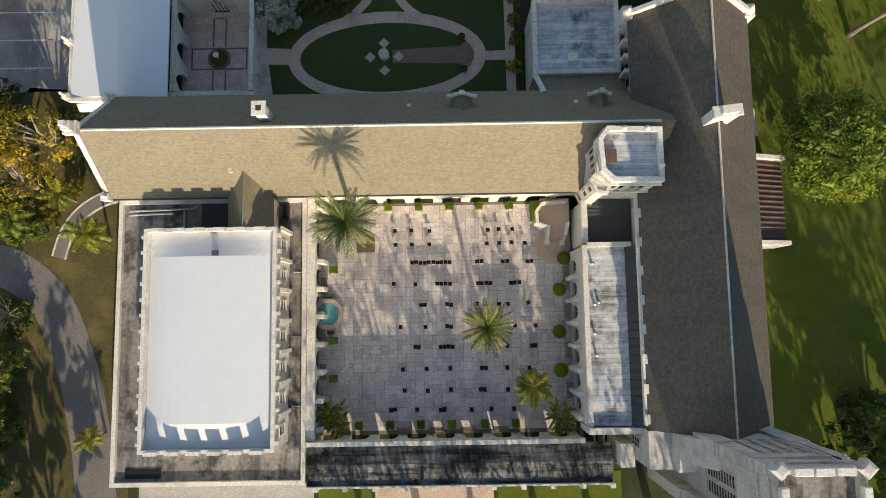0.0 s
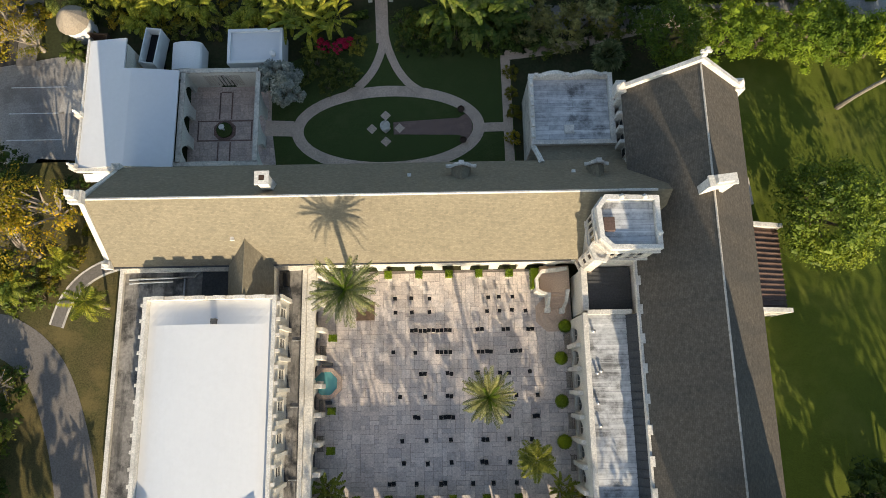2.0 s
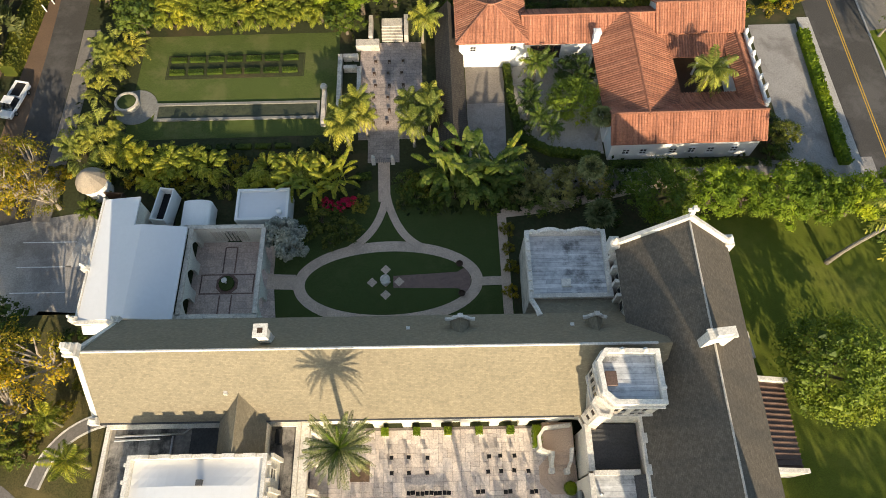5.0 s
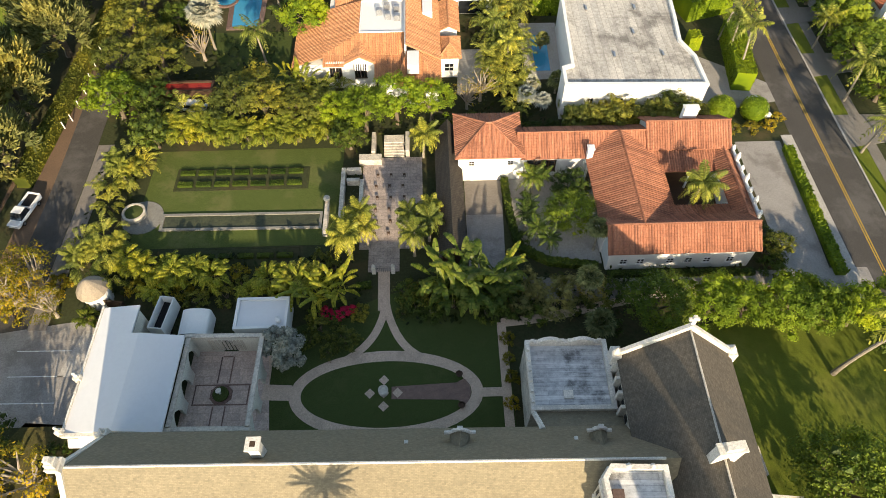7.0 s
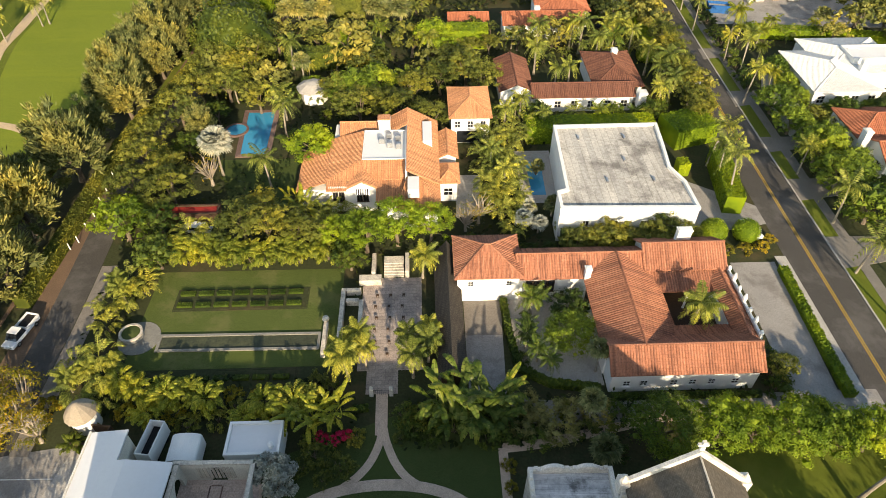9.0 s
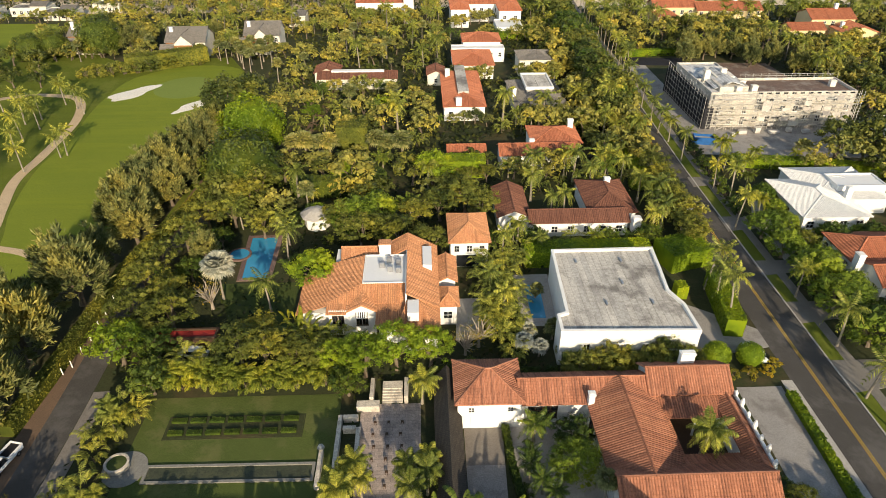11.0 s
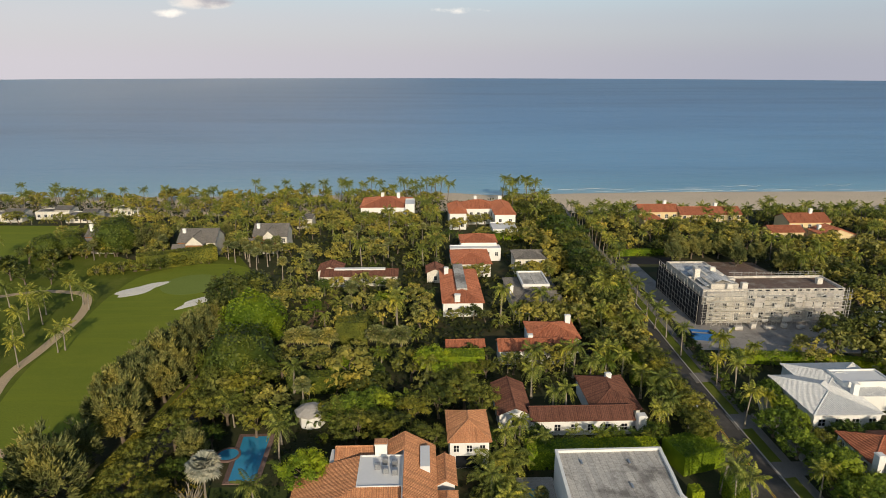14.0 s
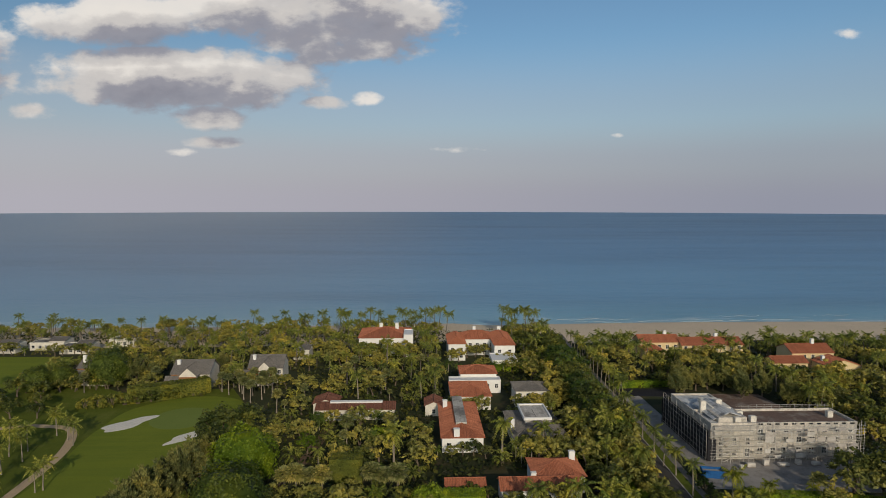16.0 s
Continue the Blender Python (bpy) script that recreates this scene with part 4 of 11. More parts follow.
for dx, dy in ((0, 1.6), (0, -1.6), (1.6, 0), (-1.6, 0), (0, 0)):
    slab("diamond_stone", ring(-5.9 + dx, 29.25 + dy, 0.62, 4), -0.1, 0.075, PATH, "diamond paving slab round the garden urn", "paving")

# roads
ROADX = [(58.6, -60), (58.8, 20), (59.2, 60), (59.8, 100), (60.6, 140), (62.2, 180), (63.6, 230), (64.6, 270), (66.5, 310), (68, 335)]
strip("road", curve(ROADX, 4), 8.0, -0.2, 0.02, ASPHALT, "two-lane asphalt road with a worn surface", "road")
for dx in (-0.16, 0.16):
    strip("road_line", [(x + dx, y) for x, y in curve(ROADX, 4)], 0.13, 0.0, 0.035, ROAD_YELLOW, "yellow double centre line", "road marking")
strip("kerb", [(x + 4.1, y) for x, y in curve(ROADX, 4)], 0.25, -0.2, 0.14, CONCRETE, "concrete kerb along the road", "kerb")
strip("kerb", [(x - 4.1, y) for x, y in curve(ROADX, 4) if 85 < y < 106], 0.25, -0.2, 0.14, CONCRETE, "concrete kerb along the road", "kerb")
strip("verge", [(x + 5.4, y) for x, y in curve(ROADX, 4)], 2.3, -0.2, 0.09, GRASS, "grass verge beside the road", "verge")
strip("pavement", [(x + 7.4, y) for x, y in curve(ROADX, 4)], 1.7, -0.2, 0.12, PAVEMENT, "pale concrete pavement", "pavement")
strip("verge", [(x - 5.3, y) for x, y in curve(ROADX, 4) if 85 < y < 106], 2.2, -0.2, 0.09, GRASS, "grass verge beside the road", "verge")
for y0, y1 in ((66, 73), (82, 88), (96, 101), (112, 118), (132, 137)):
    slab("driveway_apron", [(63.4, y0), (72, y0 + 1.5), (72, y1), (63.6, y1)], -0.2, 0.13, PAVEMENT, "concrete driveway crossing the verge", "driveway")
ROADL = [(-52.6, 20), (-52.0, 45), (-51.8, 62), (-52.2, 78), (-52.4, 92), (-52.0, 102), (-50.0, 112), (-47.8, 121), (-46.2, 130), (-45.0, 142)]
strip("lane", curve(ROADL, 4), 4.4, -0.2, 0.02, ASPHALT, "narrow asphalt lane in the shade", "road")
strip("lane_shoulder", [(x - 3.6, y) for x, y in curve(ROADL, 4)], 2.8, -0.2, 0.012, DIRT, "bare brown shoulder of the lane", "verge")
# the dark material stands in for shade lying on the concrete
strip("lane_sidewalk", [(x + 3.5, y) for x, y in curve(ROADL, 4) if 38 < y < 74], 2.4, -0.2, 0.05, DRIVE_DARK, "worn concrete strip beside the lane, darkened for shade", "pavement")
strip("casuarina_litter", [(-64.5, 50), (-63.5, 70), (-62.6, 92), (-61.2, 108), (-59.6, 122), (-58.8, 136), (-57.6, 152), (-55.0, 168)], 7.4, -0.2, 0.04, GROUND_DARK, "dark strip of ground under the casuarinas", "ground")
strip("dirt_verge", [(-61.0, 56), (-60.4, 66), (-59.8, 78), (-59.2, 92), (-58.6, 102), (-57.0, 110), (-54.8, 119), (-53.0, 128), (-52.2, 138), (-52.0, 160)], 2.2, -0.2, 0.035, DIRT, "bare brown strip between hedge and casuarinas", "verge")
strip("dirt_track", curve([(-44.0, 141), (-40, 145), (-34, 160), (-30, 180), (-26, 220)]), 3.0, -0.2, 0.02, DIRT, "brown dirt track below the trees", "track")

# drive west of the church
strip("church_drive", curve([(-75, 8.5), (-52, 7.3), (-46.8, 6.2), (-42.8, 2.5), (-40.2, -3.5), (-38.6, -10), (-37.6, -18), (-37, -40)]), 4.4, -0.2, 0.05, DRIVE_DARK, "curved dark worn drive", "driveway")
strip("curved_walk", curve([(-42.2, 7.6), (-41.3, 10.4), (-39.6, 12.6), (-37.2, 14.0), (-34.5, 14.6)]), 1.7, -0.2, 0.07, WHITE_STONE, "pale kerbs of a curved walk to the hall", "kerb")
strip("curved_walk_paving", curve([(-42.2, 7.6), (-41.3, 10.4), (-39.6, 12.6), (-37.2, 14.0), (-34.5, 14.6)]), 1.25, -0.2, 0.078, DRIVE_DARK, "dark brick paving of a curved walk", "path")
slab("car_park", [(-54, 26.5), (-38.4, 26.5), (-38.4, 38.5), (-43, 40), (-56, 38)], -0.2, 0.03, DRIVE, "worn grey car park", "car park")
for y in (29.3, 32.6, 35.9):
    slab("bay_line", [(-50, y), (-43.5, y - 0.1), (-43.5, y + 0.02), (-50, y + 0.12)], 0.0, 0.045, ROAD_WHITE, "faded white parking line", "road marking")
slab("pale_bay", [(-44.2, 32.5), (-39.9, 32.5), (-38.4, 38.5), (-42.6, 39.2)], -0.1, 0.045, CONCRETE, "paler concrete pad in the car park", "car park")
slab("front_walk", [(-8, -40), (4.5, -40), (4.5, -17.0), (-8, -17.0)], -0.2, 0.05, PATH, "broad pinkish walk in front of the cloister", "path")
slab("front_walk_side", [(-33, -40), (-14.5, -40), (-14.5, -17.0), (-33, -17.0)], -0.2, 0.045, CONCRETE, "pale concrete in front of the church hall", "path")
slab("front_lawn", [(-14.0, -40), (-8.4, -40), (-8.4, -17.0), (-14.0, -17.0)], -0.2, 0.05, GRASS, "sunlit front lawn", "lawn")
slab("front_lawn_east", [(4.9, -40), (18.0, -40), (18.0, -17.0), (4.9, -17.0)], -0.2, 0.05, GRASS, "sunlit front lawn", "lawn")
# villa paving
slab("villa_driveway", [(4.9, 44), (9.6, 44), (10.1, 55.0), (4.95, 55.0)], -0.2, 0.05, DRIVE, "stained grey driveway to a garage", "driveway")
slab("villa_forecourt", [(4.95, 55.0), (10.1, 55.0), (10.4, 61.3), (5.0, 61.3)], -0.2, 0.052, DRIVE_DARK, "brownish paved forecourt of the garage", "driveway")
strip("villa_drive_curve", curve([(7.5, 47.5), (10.5, 43.6), (18, 42.5), (30, 42.6), (48, 43.0), (57, 43.0)]), 3.4, -0.2, 0.045, DRIVE, "shaded service drive", "driveway")
slab("villa_court", [(11.6, 48.6), (15.6, 47.0), (22.4, 46.4), (22.4, 63), (11.2, 63), (11.2, 54)], -0.2, 0.04, CONCRETE, "pale paved villa court", "paving")
slab("villa_parking", [(46.2, 43.6), (52.0, 43.8), (53.3, 67.8), (46.4, 67.8)], -0.2, 0.04, DRIVE, "pale parking court beside the villa", "driveway")
slab("villa_parking_strip", [(53.4, 40), (55.5, 40), (55.5, 69), (53.8, 69)], -0.2, 0.06, CONCRETE, "pale strip between hedge and road", "pavement")
slab("white_drive", [(42.5, 74), (55.5, 76.5), (55.5, 81), (42.5, 90.5)], -0.2, 0.05, DRIVE, "grey drive beside the flat-roofed house", "driveway")
slab("building_yard", [(72.5, 150), (118, 146), (118, 170), (80, 170), (80, 232), (73.5, 232)], -0.2, 0.05, DRIVE, "dusty yard of the building site", "yard")
slab("white_house_drive", [(70, 101), (79, 108), (79, 126), (75, 128), (70, 115)], -0.2, 0.06, CONCRETE, "pale forecourt of the white house", "driveway")

# ---- the church and its cloister ----


def church_thing(name, label, category, group="", kind=""):
    return thing(name, label, category, ROT, group, kind)


HX0, HX1, HY0, HY1, HE, HR = -33.6, 18.7, 12.35, 22.1, 7.0, 13.2
hall = church_thing("church_hall", "long cream stone church hall under a steep weathered shingle roof", "church hall")
bm = B()
box(bm, HX0, HY0 + 0.45, 0, HX1, HY1, HE - 0.02)
for x in (HX0, ):
    ym = (HY0 + HY1) / 2
    v = [bm.verts.new(p) for p in ((x, HY0 - 0.3, HE - 0.02), (x, HY1 + 0.3, HE - 0.02), (x, ym, HR + 0.45), (x + 0.5, HY0 - 0.3, HE - 0.02), (x + 0.5, HY1 + 0.3, HE - 0.02), (x + 0.5, ym, HR + 0.45))]
    for f in ((0, 1, 2), (5, 4, 3), (0, 2, 5, 3), (1, 4, 5, 2), (0, 3, 4, 1)):
        bm.faces.new([v[i] for i in f])
part("wall", bm, STUCCO, hall)
# the two slopes
ym = (HY0 + HY1) / 2
for y0, nm in ((HY0 - 0.35, "roof"), (HY1 + 0.35, "roof")):
    bm = B()
    ze = HE + 0.02
    x1 = HX1 + 2.6 if y0 > ym else 13.0
    xr = HX1 + 2.6
    pts = [(HX0 + 0.5, y0, ze), (HX1 + 2.6 if y0 > ym else HX1 + 1.5, y0, ze), (xr, ym, HR), (HX0 + 0.5, ym, HR)]
    thick(bm, pts if y0 < ym else pts[::-1], 0.2)
    part(nm, bm, SHINGLE, hall)
part("ridge_cap", tube(B(), [(HX0 + 0.5, ym, HR + 0.03), (HX1 + 1.2, ym, HR + 0.03)], [0.14, 0.14], 6), WHITE_STONE, hall, "pale ridge cap")
# gutter, pinnacles and gable coping
part("gutter", box(B(), HX0 + 0.5, HY0 - 0.5, HE - 0.22, 12.8, HY0 - 0.36, HE - 0.02), LEAD, hall)
bm = B()
for z0, w in ((HR + 0.3, 0.62), (HR + 1.0, 0.42), (HR + 1.6, 0.25)):
    box(bm, HX0 + 0.2 - w, ym - w, z0, HX0 + 0.2 + w, ym + w, z0 + 0.65)
part("pinnacle", bm, WHITE_STONE, hall)
for yy in (HY0 - 0.25, HY1 + 0.25):
    bm = box(B(), HX0 - 0.25, yy - 0.35, HE - 0.2, HX0 + 0.6, yy + 0.35, HE + 0.75)
    lathe(bm, [(0.3, HE + 0.752), (0.02, HE + 1.5)], HX0 + 0.2, yy, 6)
    part("pinnacle", bm, WHITE_STONE, hall)
# gabled dormer heads on the shaded slope, a chimney and vents
for x, w in ((1.9, 1.9), (15.2, 1.5)):
    bm = B()
    y0, y1 = ym + 2.5, ym + 3.7
    zz = HR - 1.24 * 2.5
    v = [bm.verts.new(p) for p in ((x - w / 2, y1, zz - 1.6), (x + w / 2, y1, zz - 1.6), (x + w / 2, y1, zz - 0.1), (x, y1, zz + 0.7), (x - w / 2, y1, zz - 0.1), (x - w / 2, y0 - 1, zz - 1.0), (x + w / 2, y0 - 1, zz - 1.0), (x, y0 - 1.6, zz + 0.68))]
    for f in ((0, 1, 2, 3, 4), (2, 6, 7, 3), (4, 3, 7, 5), (1, 6, 2), (0, 4, 5)):
        bm.faces.new([v[i] for i in f])
    d = part("dormer", bm, SHINGLE, hall)
    bm = B()
    for s in (-1, 1):
        tube(bm, [(x, y1, zz + 0.82), (x + s * w * 0.3, y1, zz + 0.5), (x + s * w * 0.5, y1, zz + 0.02), (x + s * w * 0.78, y1, zz - 0.05)], [0.2, 0.2, 0.2, 0.2], 6)
    box(bm, x - 0.25, y1 - 0.2, zz + 0.75, x + 0.25, y1 + 0.2, zz + 1.15)
    part("coping", bm, WHITE_STONE, d, "scrolled stone coping")
bm = box(B(), -16.9, ym + 0.9, HR - 2.6, -15.9, ym + 1.9, HR + 1.0, 0.03)
box(bm, -17.05, ym + 0.75, HR + 1.01, -15.75, ym + 2.05, HR + 1.25)
st = part("chimney", bm, WHITE_STONE, hall)
part("flue", box(B(), -16.65, ym + 1.15, HR + 1.24, -16.15, ym + 1.65, HR + 1.26), DARK_WOOD, st)
for x, y in ((-20.4, ym - 3.1), (-3.2, ym + 2.9), (13.0, ym + 3.1)):
    z = HR - 1.24 * abs(y - ym)
    part("vent", box(B(), x - 0.18, y - 0.18, z - 0.3, x + 0.18, y + 0.18, z + 0.35), WHITE_STONE, hall)
# the gabled link roof between the hall and the upper block
for sx, xe in ((-1, -21.5), (1, -16.95)):
    bm = B()
    q = [(xe, 8.66, 6.7), (-19.2, 8.66, 9.45), (-19.2, 14.2, 9.45), (xe, 12.1, 6.95)]
    thick(bm, q if sx > 0 else q[::-1], 0.15)
    lk = part("link_roof", bm, SHINGLE, hall, "small gabled link roof")
part("link_ridge", tube(B(), [(-19.2, 8.7, 9.48), (-19.2, 14.1, 9.48)], [0.07, 0.07], 6), SHINGLE, lk)
part("link_wall", box(B(), -21.2, 8.7, 3.76, -17.2, 12.0, 6.66), STUCCO, hall)
part("link_vent", box(B(), -16.6, 10.2, 3.76, -16.1, 11.6, 4.6), BLACK, hall, "black roof vent")
# courtyard arcade: the front wall of the hall
bm = B()
ops = []
for i in range(9):
    ops.append((3.2 + i * 3.05, 2.05, 2.2, False, 0.0))
arch_wall(bm, 28.0, 0, 4.6, ops, 0.45)
ar = part("arcade", bm, STUCCO, hall, "arched cream arcade")
ar.matrix_basis = pose(-14.5, HY0, 0)
part("upper_wall", box(B(), HX0 + 0.5, HY0, 4.602, 13.2, HY0 + 0.446, HE - 0.25), STUCCO, hall)
part("wall_end", box(B(), HX0 + 0.5, HY0, 0, -14.52, HY0 + 0.446, 4.6), STUCCO, hall)
for i in range(8):
    x = -13.2 + i * 3.05
    window(hall, facing(x + 1.5, HY0 - 0.02, 5.0, "s"), 1.1, 1.1, bars=(1, 0), frame_mat=WHITE_STONE)
bm = box(B(), -14.3, HY0 + 0.46, 0.05, 13.0, HY0 + 0.6, 3.9)
part("arcade_back", bm, GLASS, hall, "dark glazing behind the arcade")

# church hall block with the white roof
GX0, GX1, GY0, GY1, GZ = -28.7, -16.05, -12.45, 8.6, 9.2
podium = church_thing("parish_hall", "parish hall with a white vaulted roof above stained flat aisles", "church hall")
part("wall", box(B(), -33.7, -16.6, 0, -14.3, 12.3, 3.55), STUCCO, podium)
part("roof", box(B(), -33.3, -16.2, 3.552, -14.7, 12.3, 3.75), OLD_ROOF, podium, "flat roof black with mould")
part("parapet", parapet(B(), -33.75, -16.65, -14.25, 12.34, 3.552, 4.15, 0.42), WHITE_STONE, podium)
part("clerestory", box(B(), GX0, GY0, 3.752, GX1, GY1, 8.35), STUCCO, podium)
bm = B()
nx, ny = 14, 26
vs = []
for j in range(ny + 1):
    y = GY0 + 0.35 + (GY1 - GY0 - 0.7) * j / ny
    end = min(1.0, min(y - GY0 - 0.35, GY1 - 0.35 - y) / 3.0)
    vs.append([bm.verts.new((GX0 + 0.35 + (GX1 - GX0 - 0.7) * i / nx, y, 8.40 + 0.95 * min(1.0, 0.25 + 0.95 * end) * (1 - abs(2 * i / nx - 1) ** 2.4))) for i in range(nx + 1)])
for j in range(ny):
    for i in range(nx):
        bm.faces.new((vs[j][i], vs[j][i + 1], vs[j + 1][i + 1], vs[j + 1][i]))
part("vault_roof", bm, MEMBRANE, podium, "white vaulted membrane roof")
bm = parapet(B(), GX0 - 0.03, GY0 - 0.03, GX1 + 0.03, GY1 + 0.03, 8.352, GZ, 0.36)
gp = part("upper_parapet", bm, WHITE_STONE, podium)
bm = B()
merlons(bm, (GX0 + 0.5, GY0 + 0.15), (GX1 - 0.5, GY0 + 0.15), GZ + 0.002, 1.9, 1.25, 0.34, 0.75)
merlons(bm, (GX0 + 0.5, GY1 - 0.15), (GX1 - 0.5, GY1 - 0.15), GZ + 0.002, 1.9, 1.1, 0.34, 0.4)
tagged(part("battlement", bm, WHITE_STONE, gp), kind="stuff")
bm = B()
for x in (GX0 - 0.02, GX1 + 0.02):
    for i in range(14):
        y = GY0 + 0.8 + i * 1.5
        s = -1 if x < -20 else 1
        box(bm, min(x, x + s * 0.34), y - 0.16, 8.45, max(x, x + s * 0.34), y + 0.16, 8.95)
        box(bm, min(x, x + s * 0.22), y - 0.11, 7.9, max(x, x + s * 0.22), y + 0.11, 8.448)
tagged(part("corbel", bm, WHITE_STONE, gp, "row of stone corbels"), kind="stuff")
for i in range(7):
    y = GY0 + 1.6 + i * 3.0
    window(podium, facing(GX1 + 0.02, y, 5.6, "e"), 0.85, 1.7, arched=True, bars=(0, 1), frame_mat=STUCCO)
    window(podium, facing(GX0 - 0.02, y, 5.6, "w"), 0.85, 1.7, arched=True, bars=(0, 1), frame_mat=STUCCO)
    part("pilaster", box(B(), GX1 + 0.002, y + 1.3, 3.75, GX1 + 0.3, y + 1.7, 7.85), STUCCO, podium)
part("hatch", box(B(), -22.0, 5.9, 8.9, -21.5, 6.4, 9.75), LEAD, podium)
for i, y in enumerate((4.6, -2.0, -9.0)):
    part("downpipe", tube(B(), [(-15.6, y, 3.84), (-14.75, y, 3.84)], [0.06, 0.06], 6), METAL, podium)
bm = B()
for a, b in (((-32.8, 11.2, 3.95), (-26.0, 11.4, 3.95)), ((-26.0, 11.4, 3.95), (-25.4, 11.9, 3.95)), ((-27.0, 11.2, 3.95), (-27.0, 9.4, 3.95)), ((-32.8, 10.8, 3.95), (-28.2, 10.95, 3.95))):
    tube(bm, [a, b], [0.11, 0.11], 6)
part("roof_pipe", bm, METAL, podium, "grey pipes across the flat roof")
part("dark_roof", box(B(), -25.2, 9.4, 3.754, -21.7, 12.2, 3.9), LEAD, podium)
part("roof_mat", box(B(), -32.4, -15.9, 3.754, -28.8, -15.0, 3.85), BLACK, podium, "black patched roofing")

# nave
NX0, NX1, NY0, NY1, NE, NR = 18.7, 29.9, -10.9, 29.35, 9.3, 15.0
nave = church_thing("church_nave", "stone church nave under a long dark shingle roof", "church")
xm = (NX0 + NX1) / 2
part("wall", box(B(), NX0 + 0.1, NY0, 0, NX1, NY1, NE - 0.02), STONE, nave)
for s in (-1, 1):
    xe = NX0 - 0.25 if s < 0 else NX1 + 0.35
    bm = B()
    pts = [(xe, NY0, NE), (xm, NY0, NR), (xm, NY1 - 0.4, NR), (xe, NY1 - 0.4, NE)]
    thick(bm, pts if s < 0 else pts[::-1], 0.2)
    part("roof", bm, SHINGLE_DARK, nave, "darker shingle slope")
part("ridge_cap", tube(B(), [(xm, NY0, NR + 0.03), (xm, NY1 - 0.3, NR + 0.03)], [0.1, 0.1], 6), STONE, nave, "pale ridge seam")
bm = B()
for y in (NY1 - 0.42,):
    v = [bm.verts.new(p) for p in ((NX0 - 0.6, y, NE - 0.3), (NX1 + 0.6, y, NE - 0.3), (NX1 + 0.6, y, NE + 0.5), (xm, y, NR + 0.75), (NX0 - 0.6, y, NE + 0.5), (NX0 - 0.6, y + 0.42, NE - 0.3), (NX1 + 0.6, y + 0.42, NE - 0.3), (NX1 + 0.6, y + 0.42, NE + 0.5), (xm, y + 0.42, NR + 0.75), (NX0 - 0.6, y + 0.42, NE + 0.5))]
    for f in ((0, 1, 2, 3, 4), (9, 8, 7, 6, 5), (4, 3, 8, 9), (3, 2, 7, 8), (2, 1, 6, 7), (0, 4, 9, 5)):
        bm.faces.new([v[i] for i in f])
gb = part("gable", bm, WHITE_STONE, nave, "pale stone gable parapet")
bm = B()
box(bm, xm - 0.22, NY1 - 0.3, NR + 0.752, xm + 0.22, NY1 + 0.1, NR + 1.3)
box(bm, xm - 0.5, NY1 - 0.2, NR + 1.302, xm + 0.5, NY1 + 0.05, NR + 1.6)
box(bm, xm - 0.18, NY1 - 0.25, NR + 1.602, xm + 0.18, NY1 + 0.08, NR + 2.0)
part("finial", bm, WHITE_STONE, gb)
for x in (NX0 - 0.4, NX1 + 0.4):
    bm = box(B(), x - 0.5, NY1 - 0.8, NE - 1.2, x + 0.5, NY1 + 0.5, NE + 0.6, 0.04)
    lathe(bm, [(0.5, NE + 0.602), (0.32, NE + 0.95), (0.02, NE + 1.5)], x, NY1 - 0.15, 8)
    part("pinnacle", bm, WHITE_STONE, gb)
part("eaves_gutter", box(B(), 18.36, NY0 + 0.4, NE - 0.5, 18.9, 11.3, NE + 0.12), WHITE_STONE, nave, "pale stone eaves parapet")
for i in range(8):
    y = -9.9 + i * 2.75
    part("parapet_block", box(B(), 18.28, y - 0.45, NE + 0.122, 18.95, y + 0.45, NE + 0.3), WHITE_STONE, nave)
for i in range(4):
    y = 23.0 + i * 1.55
    if i < 3:
        window(nave, facing(NX0 + 0.08, y, 5.4, "w"), 0.9, 2.6, arched=True, bars=(0, 1), frame_mat=STONE)
    part("buttress", box(B(), NX0 - 0.6, y + 0.6, 0, NX0 + 0.098, y + 0.95, NE - 0.6), WHITE_STONE, nave)
# bell cote across the ridge
bm = B()
arch_wall(bm, 2.3, 12.6, 16.6, [(1.15, 1.1, 14.4, True, 13.4)], 0.8)
box(bm, -0.12, -0.1, 16.602, 2.42, 0.9, 16.85)
box(bm, 0.45, 0.05, 16.852, 1.85, 0.75, 17.4)
bc = part("bell_cote", bm, WHITE_STONE, nave, "small arched stone bell cote")
bc.matrix_basis = pose(23.3, 16.4, 0, 0, 0, 6)
# south porch
porch = church_thing("south_porch", "stone porch with a ribbed brown metal roof", "porch")
part("wall", box(B(), NX1 + 0.36, 7.0, 0, 35.2, 15.6, 3.2), STONE, porch)
bm = B()
thick(bm, [(NX1 + 0.36, 7.1, 5.4), (35.6, 7.1, 3.5), (35.6, 15.5, 3.5), (NX1 + 0.36, 15.5, 5.4)], 0.15)
pr = part("roof", bm, BROWN_METAL, porch)
bm = B()
rows_on(bm, [(NX1 + 0.36, 7.1, 5.4), (35.6, 7.1, 3.5), (35.6, 15.5, 3.5), (NX1 + 0.36, 15.5, 5.4)], 0.55, 0.16, 0.14)
tagged(part("roof_rib", bm, BROWN_METAL, pr), kind="stuff")
for y in (6.6, 15.56):
    bm = B()
    v = [(NX1 + 0.36, 5.9), (35.9, 4.1), (35.9, 0), (NX1 + 0.36, 0)]
    lo = [bm.verts.new((x, y, z)) for x, z in v]
    hi = [bm.verts.new((x, y + 0.45, z)) for x, z in v]
    bm.faces.new(lo)
    bm.faces.new(hi[::-1])
    for i in range(4):
        bm.faces.new((lo[i], hi[i], hi[(i + 1) % 4], lo[(i + 1) % 4]))
    part("gable_wall", bm, WHITE_STONE, porch, "pale stone coping wall")
